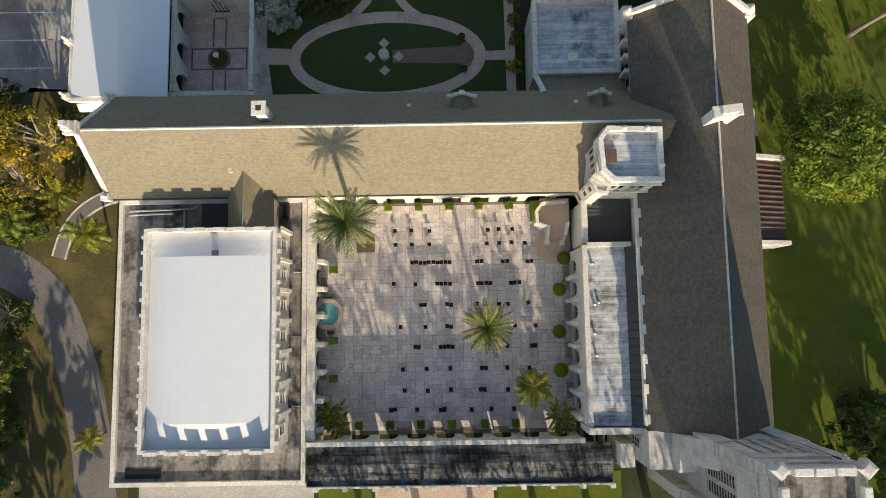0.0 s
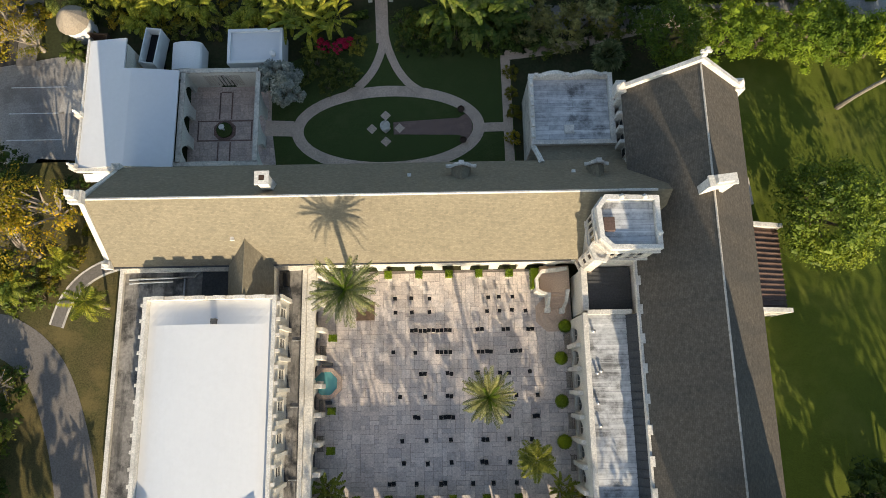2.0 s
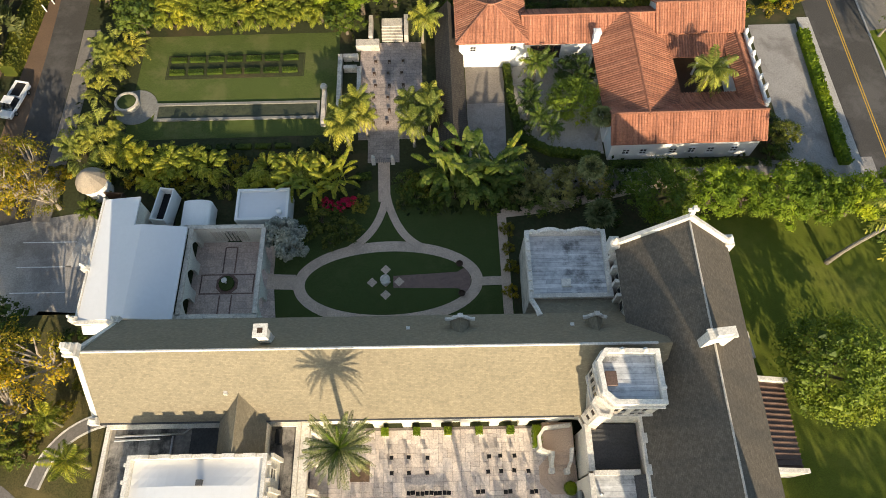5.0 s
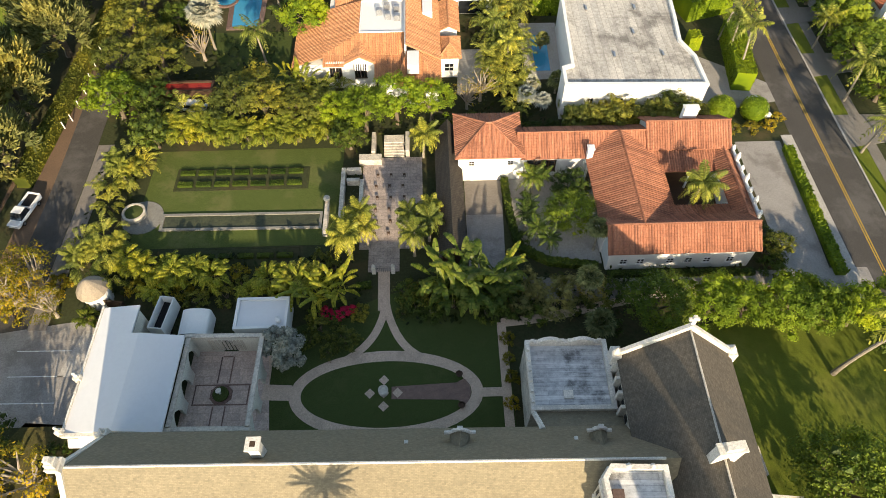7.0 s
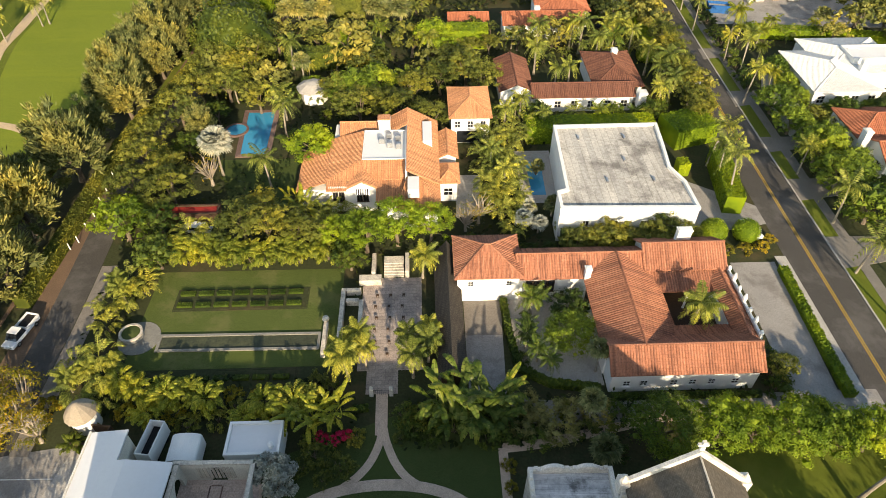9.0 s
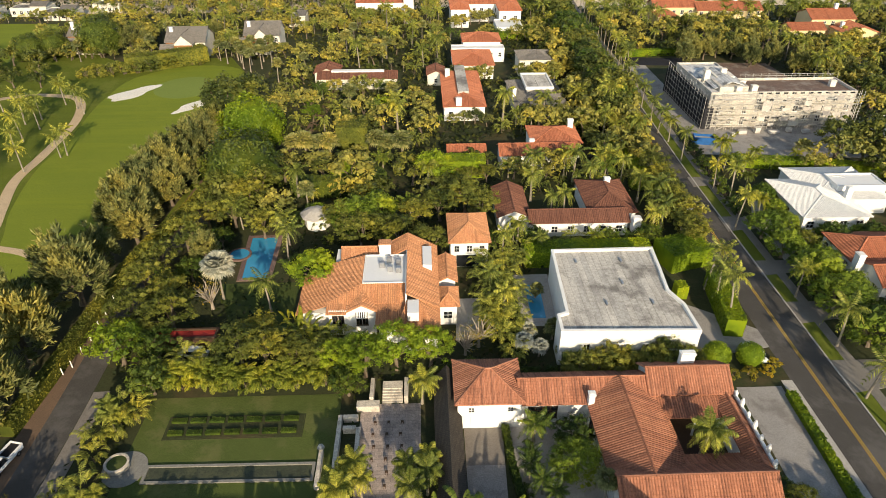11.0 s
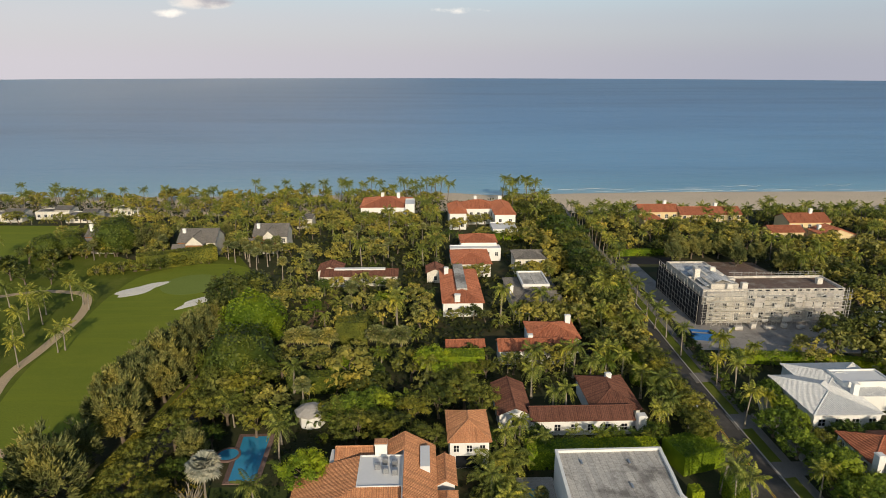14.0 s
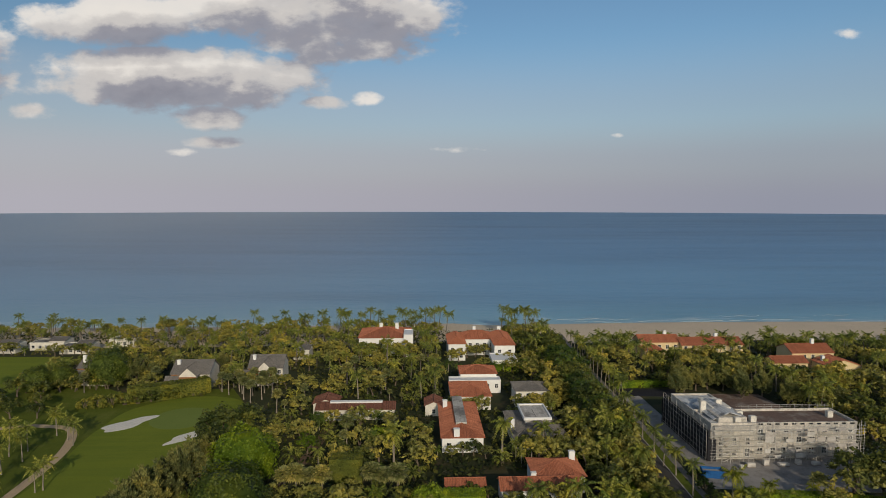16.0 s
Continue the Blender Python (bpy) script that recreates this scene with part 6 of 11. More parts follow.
def slope(parent, pts, tile):
    """One tiled roof slope with its raised rows."""
    bm = B()
    thick(bm, pts, 0.16)
    o = part("roof_slope", bm, tile, parent)
    bm = B()
    rows_on(bm, pts)
    tagged(part("tiles", bm, tile, o), kind="stuff")


v2 = thing("orange_villa", "rambling white villa with orange clay tile roofs", "villa")
part("wall", box(B(), -20.8, 83.6, 0, -16.05, 93.8, 3.3), WHITE, v2)
part("wall", box(B(), -16.0, 83.8, 0, 1.8, 100.2, 5.1), WHITE, v2)
slope(v2, [(-21.4, 83.2, 3.35), (-15.9, 83.2, 5.25), (-15.9, 94.2, 5.25), (-21.4, 94.2, 3.35)], ORANGE_TILE)
slope(v2, [(-16.4, 83.4, 5.3), (-10.5, 86.7, 6.9), (-10.5, 95.4, 6.9), (-16.4, 95.4, 5.3)], ORANGE_TILE)
slope(v2, [(-16.4, 83.4, 5.3), (-3.2, 83.4, 5.3), (-3.2, 86.7, 6.9), (-10.5, 86.7, 6.9)], ORANGE_TILE)
slope(v2, [(-8.1, 79.0, 4.2), (-3.0, 79.0, 4.2), (-3.0, 83.6, 5.25), (-8.1, 83.6, 5.25)], ORANGE_TILE)
slope(v2, [(2.3, 82.0, 5.2), (2.3, 100.6, 5.2), (-3.1, 100.6, 8.2), (-3.1, 82.0, 8.2)], ORANGE_TILE)
slope(v2, [(-3.1, 95.2, 8.2), (-3.1, 100.6, 8.2), (-7.0, 100.6, 6.0), (-7.0, 95.2, 6.0)], ORANGE_TILE)
slope(v2, [(-5.0, 77.0, 4.1), (2.3, 77.0, 4.1), (2.3, 82.0, 5.2), (-3.0, 82.0, 6.6)][:2] + [(-1.2, 82.2, 6.7), (-3.0, 82.2, 6.7)], ORANGE_TILE)
slope(v2, [(2.3, 77.0, 4.1), (2.3, 84.6, 4.4), (-1.2, 82.2, 6.7)], ORANGE_TILE)
roofed(v2, "gable", -14.6, 95.8, -8.6, 100.2, 5.3, 7.0, "x", WHITE, ORANGE_TILE)
part("side_wall", box(B(), -3.3, 82.4, 5.104, -3.0, 100.2, 7.9), WHITE, v2)
part("gable_wall", prism(B(), [(-3.0, 100.0), (1.6, 100.0), (1.6, 100.2), (-3.0, 100.2)], 5.104, 5.6), WHITE, v2)
part("front_wall", box(B(), -7.6, 79.6, 0, 1.8, 83.79, 4.05), WHITE, v2)
part("front_wall", box(B(), -4.2, 77.4, 0, 1.8, 79.598, 3.9), WHITE, v2)
roofed(v2, "hip", 2.4, 84.0, 5.2, 88.5, 4.2, 5.6, "y", WHITE, ORANGE_TILE)
roofed(v2, "gable", 2.4, 90.0, 5.2, 97.0, 4.8, 5.8, "y", WHITE, ORANGE_TILE)
part("terrace_floor", box(B(), -10.45, 86.75, 5.104, -3.32, 95.15, 6.9), MEMBRANE, v2, "white flat roof terrace")
part("terrace_kerb", parapet(B(), -10.5, 86.7, -3.305, 95.2, 6.903, 7.1, 0.2), WHITE, v2)
part("gable_front", box(B(), -15.8, 81.9, 0, -8.2, 83.4, 5.0), WHITE, v2)
bm = B()
v = [bm.verts.new(p) for p in ((-12.6, 81.9, 5.002), (-8.2, 81.9, 5.002), (-10.4, 81.9, 6.1), (-12.6, 83.4, 5.002), (-8.2, 83.4, 5.002), (-10.4, 83.4, 6.1))]
for f in ((0, 1, 2), (5, 4, 3), (0, 2, 5, 3), (1, 4, 5, 2)):
    bm.faces.new([v[i] for i in f])
part("gable_top", bm, WHITE, v2)
slope(v2, [(-12.9, 81.6, 4.95), (-12.9, 84.4, 4.95), (-10.4, 86.0, 6.3), (-10.4, 81.6, 6.3)], ORANGE_TILE)
slope(v2, [(-7.9, 84.4, 4.95), (-7.9, 81.6, 4.95), (-10.4, 81.6, 6.3), (-10.4, 86.0, 6.3)], ORANGE_TILE)
slope(v2, [(-16.2, 81.4, 4.75), (-12.9, 81.4, 4.75), (-12.9, 83.5, 5.35), (-16.2, 83.5, 5.35)], ORANGE_TILE)
for x in (-14.8, -13.8, -10.9, -9.9):
    window(v2, facing(x, 81.88, 2.2, "s"), 0.75, 1.8, bars=(1, 0), frame_mat=DARK_WOOD)
aw = B()
thick(aw, [(-11.5, 81.1, 4.1), (-9.3, 81.1, 4.1), (-9.3, 81.88, 4.7), (-11.5, 81.88, 4.7)], 0.05)
awn = part("awning", aw, WHITE, v2, "striped white and dark awning")
for i in range(6):
    bm = B()
    x = -11.4 + i * 0.36
    thick(bm, [(x, 81.08, 4.12), (x + 0.16, 81.08, 4.12), (x + 0.16, 81.87, 4.725), (x, 81.87, 4.725)], 0.02)
    part("stripe", bm, BLACK, awn)
window(v2, facing(3.7, 83.98, 1.4, "s"), 1.4, 1.4, bars=(1, 1))
part("roof_panel", prism(B(), [(-2.9, 78.6), (-1.1, 78.6), (-1.1, 82.0), (-2.9, 82.0)], 5.3, 7.0), MEMBRANE, v2, "pale flat roof panel")
part("roof_panel", box(B(), -0.4, 91.5, 5.4, 1.2, 97.5, 7.2), MEMBRANE, v2, "pale flat roof panel")
chimney(v2, -7.0, 95.8, 6.9, 9.8, 2.0, 1.4)
part("chimney_cap", box(B(), -8.1, 95.0, 9.21, -5.9, 96.6, 9.34), ORANGE_TILE, v2)
for x, y in ((-6.2, 93.0), (-4.6, 92.4), (-6.0, 90.4), (-4.5, 90.0), (-7.4, 91.6)):
    bm = box(B(), x - 0.45, y - 0.45, 6.903, x + 0.45, y + 0.45, 7.9, 0.04)
    part("air_conditioner", lathe(bm, [(0.36, 7.902), (0.3, 7.96)], x, y, 12), METAL, v2)
slab("villa_terrace", [(4.9, 80), (9.6, 80), (9.6, 91), (5.4, 91)], -0.1, 0.06, CONCRETE, "pale stone terrace", "paving")
hip2 = house("hip_roofed_annex", "small white house with an orange hip roof", [("hip", 4.9, 101.2, 12.0, 111.4, 5.6, 7.8, "y")], WHITE, ORANGE_TILE, chim=(), wins=("s", 3.4, 0.9, 1.3, 2.2))
# flat dark panel on the wall imitates the shade inside an open porch
part("porch_shade_panel", box(B(), 6.0, 101.12, 0.1, 10.8, 101.19, 2.6), GLASS, hip2, "dark panel for the shade of an open porch")

grey = thing("flat_roofed_house", "large white house with a mould-stained flat concrete roof", "house")
gp_ = [(20.4, 73.6), (41.6, 73.0), (41.4, 79.6), (40.0, 83.4), (40.6, 89.0), (41.2, 96.2), (22.8, 96.0), (22.0, 78.2), (20.5, 77.6)]
part("wall", prism(B(), gp_, 0, 6.3), WHITE, grey)
part("roof", prism(B(), grow(gp_, -0.4), 6.302, 6.5), CONCRETE_ROOF, grey)
part("parapet", rim(B(), grow(gp_, 0.06), 0.5, 6.302, 6.95), WHITE, grey)
for x in (24.5, 29.0, 33.5, 38.0):
    window(grey, facing(x, 73.2 - (x - 24.5) * 0.028 + 0.1, 3.4, "s"), 0.9, 1.0, bars=(1, 0))
for x, y in ((26.5, 92.5), (34.5, 92.5), (29.0, 80.5), (36.5, 80.5), (33, 86)):
    part("roof_vent", box(B(), x - 0.15, y - 0.6, 6.502, x + 0.15, y + 0.6, 6.8), METAL, grey)
house("brown_roofed_house", "low white house with brown clay tile roofs", [("gable", 15.4, 113.6, 21.6, 126.5, 3.6, 5.2, "y"), ("gable", 21.65, 111.4, 41.6, 116.5, 3.4, 5.0, "x"), ("hip", 34.5, 114.4, 44.0, 128.6, 3.9, 6.0, "y")],
      WHITE, BROWN_TILE, chim=((43.0, 110.6, 3, 5.4, 1.6, 1.6), (40.3, 125.0, 4.5, 7.2, 1.2, 1.0)), wins=("s", 1.0, 1.2, 1.4, 3.2))
wh = thing("white_house", "modern white house with low white tiled hip roofs", "house")
roofed(wh, "hip", 78.2, 111.4, 92.0, 128, 3.6, 5.0, "y", WHITE, WHITE_TILE)
roofed(wh, "hip", 84.0, 118.5, 100.5, 133.5, 3.7, 5.3, "x", WHITE, WHITE_TILE)
roofed(wh, "flat", 90.0, 121.0, 101.0, 127.0, 5.6, 0, "x", WHITE, MEMBRANE)
chimney(wh, 91.0, 118.6, 4, 7.2, 1.2, 1.0)
on_walls(wh, 78.2, 111.4, 92.0, 128, "sw", 1.0, 1.4, 1.5, 3.4)
house("red_roofed_house", "white house with red barrel-tile roofs behind round trees", [("gable", 80.0, 87.5, 92.0, 95.0, 3.5, 5.5, "x"), ("hip", 79.0, 95.2, 92.0, 105.0, 3.5, 5.7, "x")], WHITE, RED_TILE, chim=((78.6, 93.6, 3, 7.0, 1.2, 1.4),), wins=("sw", 1.2, 1.0, 1.3, 2.8))
house("tiled_house", "white house with red tile roofs and two chimneys", [("gable", 19.0, 143.0, 37.6, 149.0, 3.8, 5.6, "x"), ("hip", 27.8, 149.1, 40.0, 160.0, 4.2, 6.2, "y")], WHITE, RED_TILE, chim=((27.0, 146.8, 4, 7.0, 1.2, 1.2), (38.8, 158.0, 4, 7.6, 1.4, 1.2)), wins=("s", 1.1, 1.2, 1.4, 3.0))
house("garden_pavilion", "low pavilion with a red tile roof", [("gable", 6.4, 148.0, 15.6, 152.0, 2.6, 3.8, "x")], WHITE, RED_TILE)
longh = house("long_house", "long white house with red tile roofs and a pale flat ridge", [("hip", 6.4, 175.0, 18.0, 206.5, 4.4, 6.4, "y")], WHITE, RED_TILE, chim=((8.2, 200.0, 4, 8.0, 1.4, 1.4), (10.5, 175.6, 4, 7.4, 1.6, 1.4)), wins=("s", 1.3, 1.2, 1.5, 3.0))
part("flat_ridge", box(B(), 10.6, 181.0, 5.6, 13.8, 206.0, 6.65), CONCRETE_ROOF, longh, "pale flat roof strip")
house("hip_house", "white house with a red hip roof", [("hip", 11.0, 212.0, 24.2, 229.0, 4.8, 7.0, "y")], WHITE, RED_TILE, wins=("s", 1.3, 1.2, 1.5, 3.0))
house("white_annex", "white annex with a red hip roof", [("flat", 11.0, 231.0, 30.0, 236.0, 5.0, 0, "x", MEMBRANE), ("hip", 15.5, 236.1, 29.0, 247.0, 6.0, 8.0, "x")], WHITE, RED_TILE, wins=("s", 2.0, 1.0, 1.4, 3.0))
house("seaside_mansion", "white mansion with red hip roofs beside the sea", [("hip", 13.0, 280.0, 20.5, 300.0, 7.6, 10.0, "y"), ("hip", 18.5, 290.0, 35.0, 303.0, 7.6, 10.4, "x"), ("hip", 33.0, 276.0, 42.0, 302.0, 7.8, 10.4, "y"), ("flat", 30.5, 262.0, 41.0, 275.0, 4.6, 0, "x", MEMBRANE)], WHITE, RED_TILE, category="mansion", chim=((37.5, 298, 8, 12.5, 1.6, 1.4), (26, 300, 8, 12.2, 1.4, 1.4)), wins=("s", 1.3, 1.3, 1.7, 3.2))
house("seaside_villa", "large white villa with a red tile roof among palms", [("hip", -27.5, 290.0, -4.0, 312.0, 8.4, 11.4, "x"), ("flat", -7.0, 287.0, -2.8, 300.0, 10.4, 0, "x", MEMBRANE)], WHITE, RED_TILE, chim=((-18.0, 302, 9, 13.6, 1.5, 1.4), (-10.5, 302, 9, 13.6, 1.5, 1.4)), wins=("s", 1.4, 1.4, 1.8, 3.4))
house("grey_hip_house", "two-storey white house with a grey hip roof", [("hip", 33.0, 213.5, 44.0, 224.0, 6.0, 7.8, "x")], STUCCO, GREY_TILE, wins=("s", 1.0, 1.1, 1.4, 2.6))
g2 = house("grey_mansard_house", "house with dark sloping roof round a pale flat deck", [("hip", 27.0, 176.0, 42.0, 199.0, 3.6, 6.6, "y")], STUCCO, GREY_TILE, chim=((27.5, 184, 3, 7.0, 1.0, 1.0),), wins=("s", 1.0, 1.1, 1.4, 2.6))
part("deck", box(B(), 31.0, 183.0, 5.0, 38.5, 195.5, 6.75), CONCRETE_ROOF, g2)
part("deck_parapet", parapet(B(), 30.6, 182.6, 38.9, 195.9, 6.4, 7.2, 0.4), WHITE, g2)
bl = house("long_brown_house", "long low house with brown tile roofs and a white ridge strip", [("gable", -33.0, 203.0, -8.0, 209.0, 3.6, 5.2, "x"), ("gable", -35.0, 209.1, -27.0, 217.0, 3.6, 5.2, "y"), ("gable", 2.0, 206.0, 7.5, 214.0, 3.6, 5.0, "y")], STUCCO, BROWN_TILE, wins=("s", 1.0, 1.0, 1.3, 3.0))
part("ridge_strip", box(B(), -29.0, 205.3, 4.7, -12.0, 206.9, 5.4), WHITE, bl, "white flat ridge strip")
for x0, y0, w, d, sg in ((-92.5, 236.0, 14.0, 12.0, 0), (-66.0, 244.0, 13.0, 11.0, 1), (-132.0, 246.0, 16.0, 10.0, 2)):
    hh = house("gabled_house", "cream house with orange-brown gables and grey roofs", [("gable", x0, y0 + 3, x0 + w, y0 + 3 + d, 6.0, 10.0 if sg < 2 else 8.6, "x"), ("gable", x0 + w * 0.3, y0 - 1.0, x0 + w * 0.75, y0 + 3 + d / 2, 6.2, 9.4 if sg < 2 else 7.8, "y"), ("gable", x0 - 1.5, y0, x0 + w * 0.45, y0 + 4.5, 3.2, 5.4, "x")], STUCCO, GREY_TILE, chim=((x0 + 1.5, y0 + d * 0.6, 6, 11, 1.2, 1.0),), wins=("s", 1.0, 1.1, 1.5, 2.6))
    part("brick_band", box(B(), x0 + w * 0.3 - 0.03, y0 - 1.08, 3.3, x0 + w * 0.75 + 0.03, y0 - 1.004, 5.9), BRICK, hh, "orange-brown shingled gable front")
    part("brick_band", box(B(), x0 - 0.04, y0 + 2.9, 3.6, x0 + w * 0.29, y0 + 2.996, 5.9), BRICK, hh)
for x0, y0, w in ((-205, 300, 18), (-184, 306, 16), (-166, 298, 14), (-56, 284, 7), (-230, 296, 16), (-150, 312, 12)):
    house("white_bungalow", "low white bungalow among palms", [("flat", x0, y0, x0 + w, y0 + 9, 3.8, 0, "x", OLD_ROOF), ("gable", x0 + w * 0.5, y0 + 2, x0 + w * 0.95, y0 + 10, 4.2, 5.4, "x", GREY_TILE)], STUCCO, GREY_TILE, group="white bungalows by the golf course", wins=("s", 1.0, 1.4, 1.4, 3.0))
house("ochre_mansion", "long ochre mansion with red tile roofs near the beach", [("gable", 100.0, 283.0, 118.0, 292.0, 7.0, 9.6, "x"), ("gable", 118.1, 280.0, 146.0, 290.0, 6.2, 8.8, "x"), ("hip", 100.0, 276.0, 108.0, 284.0, 5.0, 7.0, "y")], YELLOW, RED_TILE, category="mansion", chim=((113, 288, 8, 12, 1.4, 1.2), (136, 286, 8, 11, 1.4, 1.2)), wins=("s", 1.3, 1.3, 1.7, 3.4))
house("ochre_villa", "ochre villa with red tile roofs among trees", [("gable", 158.0, 262.0, 176.0, 274.0, 6.6, 9.4, "x"), ("gable", 146.0, 254.0, 160.0, 262.0, 4.4, 6.4, "x"), ("gable", 164.0, 248.0, 178.0, 258.0, 4.6, 7.0, "y")], YELLOW, RED_TILE, chim=((170, 268, 8, 12, 1.3, 1.2), (166, 254, 5, 8, 1.2, 1.2)), wins=("s", 1.3, 1.3, 1.7, 3.4))
house("far_red_house", "low house with red tile roof among trees", [("gable", 172.0, 205.0, 186.0, 213.0, 4.0, 6.0, "x")], WHITE, RED_TILE)
for x0, y0 in ((126.0, 156.0), (122.0, 141.0)):
    house("white_roofed_house", "low house with white sloping roofs", [("hip", x0, y0, x0 + 12, y0 + 10, 3.4, 5.2, "x")], WHITE, WHITE_TILE, group="white roofed houses by the site")

# building under scaffolding
site = thing("scaffolded_building", "long three-storey building under repair wrapped in scaffolding", "building site", Matrix.Diagonal((1, 1, 0.84, 1)))
part("wall", box(B(), 80.0, 169.0, 0, 121.0, 181.0, 10.6), SCAFFOLD_WALL, site)
part("wall", box(B(), 80.0, 181.004, 0, 92.0, 197.0, 10.6), SCAFFOLD_WALL, site)
part("bay_wall", box(B(), 80.6, 167.9, 0, 91.6, 168.996, 10.9), SCAFFOLD_WALL, site)
part("roof", box(B(), 92.2, 169.5, 10.602, 120.5, 180.5, 10.8), RUST_ROOF, site, "reddish brown stripped roof deck")
part("roof", box(B(), 80.5, 169.5, 10.602, 92.1, 196.5, 10.8), BLUE_ROOF, site, "pale sheeted roof deck")
part("parapet", parapet(B(), 79.9, 168.9, 121.1, 181.0, 10.602, 11.6, 0.4), SCAFFOLD_WALL, site)
part("parapet", parapet(B(), 79.9, 181.1, 92.1, 197.1, 10.602, 11.4, 0.4), SCAFFOLD_WALL, site)
# dark boxes on the parapet face imitate the shade in its slots
for i in range(12):
    part("slot_shade_panel", box(B(), 93.2 + i * 2.35, 168.84, 10.85, 94.4 + i * 2.35, 168.899, 11.35), GLASS, site, "dark panel for a shaded slot in the parapet")
part("corner_block", box(B(), 83.0, 171.0, 10.804, 91.0, 178.0, 12.6), SCAFFOLD_WALL, site)
part("stair_head", box(B(), 84.5, 178.2, 10.804, 90.0, 188.0, 13.2), WHITE_STONE, site)
for q in ([(82.0, 172.0, 11.6), (86.6, 172.0, 13.9), (86.6, 186.0, 13.9), (82.0, 186.0, 11.6)], [(91.4, 172.0, 12.2), (86.7, 172.0, 13.9), (86.7, 186.0, 13.9), (91.4, 186.0, 12.2)]):
    bm = B()
    thick(bm, q, 0.2)
    part("sheeted_roof", bm, BLUE_ROOF, site, "pale sheeted roof")
for x, y in ((82.4, 179.9), (87.6, 181.2), (91.0, 175.5), (117.0, 175.0), (88.0, 170.5), (92.8, 171.4)):
    chimney(site, x, y, 11, 15.6 if y > 179 else 13.6, 1.6, 1.3, WHITE_STONE)
on_walls(site, 92.0, 169.0, 121.0, 181.0, "s", 1.2, 1.3, 2.0, 3.6)
on_walls(site, 92.0, 169.0, 121.0, 181.0, "s", 4.8, 1.3, 1.8, 3.6)
on_walls(site, 92.0, 169.0, 121.0, 181.0, "s", 8.3, 1.1, 1.0, 3.6)
on_walls(site, 80.6, 167.9, 91.6, 168.9, "s", 4.8, 1.2, 2.2, 3.2)
on_walls(site, 80.6, 167.9, 91.6, 168.9, "s", 1.0, 1.2, 2.4, 3.2)
part("netting", box(B(), 77.85, 166.0, 0.3, 77.95, 197.5, 10.4), NET, site, "black debris netting")
part("netting", box(B(), 77.96, 166.05, 0.3, 80.2, 166.12, 7.6), NET, site, "black debris netting")
part("netting", box(B(), 77.3, 197.4, 0.3, 90.0, 197.5, 9.0), NET, site, "black debris netting")
sc = thing("scaffold", "grey tubular scaffolding with plank decks round the building", "scaffold", Matrix.Diagonal((1, 1, 0.84, 1)))
rnd = random.Random(12)
bm, bm2, bm3 = B(), B(), B()
for row, yy in enumerate((165.9, 167.2)):
    for i in range(30):
        x = 79.0 + i * 1.45
        tube(bm, [(x, yy, 0), (x, yy, 10.6 + rnd.choice((0.3, 0.9, 1.4, 2.2)))], [0.055, 0.055], 4)
    for k in range(12):
        tube(bm, [(78.6, yy, 1.0 + k * 0.95), (121.4, yy, 1.0 + k * 0.95)], [0.045, 0.045], 4)
for i in range(16):
    y = 166.6 + i * 2.05
    tube(bm, [(77.7, y, 0), (77.7, y, 11.4 + rnd.choice((0.2, 0.8, 1.4)))], [0.055, 0.055], 4)
for k in range(7):
    tube(bm, [(77.7, 166.6, 1.0 + k * 1.8), (77.7, 197.4, 1.0 + k * 1.8)], [0.05, 0.05], 4)
for k in range(6):
    for q in range(14):
        x = 79.0 + q * 2.9
        if rnd.random() < 0.75:
            box(bm2, x, 166.1, 1.1 + k * 1.8, x + 2.8, 167.0, 1.16 + k * 1.8)
        if rnd.random() < 0.3 and x > 92:
            z = 1.2 + k * 1.75
            box(bm3, x + 0.03, 165.78, z, x + 2.8 - rnd.uniform(0, 1.3), 165.82, z + rnd.uniform(0.7, 1.7))
for i in range(8):
    x = 79.0 + i * 5.2
    tube(bm, [(x, 165.82, 0.5), (x + 2.9, 165.82, 5.9)], [0.055, 0.055], 4)
    tube(bm, [(x + 2.9, 165.8, 5.2), (x, 165.8, 11.0)], [0.055, 0.055], 4)
for k in range(5):          # stair tower
    tube(bm, [(82.0, 165.4, 0.3 + k * 2.1), (85.2, 165.4, 2.4 + k * 2.1)], [0.12, 0.12], 4)
    box(bm2, 81.4, 164.9, 2.3 + k * 2.1, 86.0, 165.6, 2.38 + k * 2.1)
for x in (81.2, 83.6, 86.2):
    tube(bm, [(x, 164.8, 0), (x, 164.8, 12.6)], [0.06, 0.06], 4)
for i in range(20):        # guard rails on the roof edge
    x = 79.0 + i * 2.3
    tube(bm, [(x, 182.2 if x > 93 else 178.0, 10.7), (x, 182.2 if x > 93 else 178.0, 12.6)], [0.05, 0.05], 4)
tube(bm, [(93.4, 182.2, 12.4), (121.6, 182.2, 12.4)], [0.05, 0.05], 4)
tube(bm, [(93.4, 182.2, 11.8), (121.6, 182.2, 11.8)], [0.05, 0.05], 4)
tagged(part("tube", bm, METAL_PALE, sc), kind="stuff")
tagged(part("deck", bm2, STUCCO, sc, "plank decks"), kind="stuff")
tagged(part("sheeting", bm3, SHEETING, sc, "torn dusty sheeting between the poles"), kind="stuff")
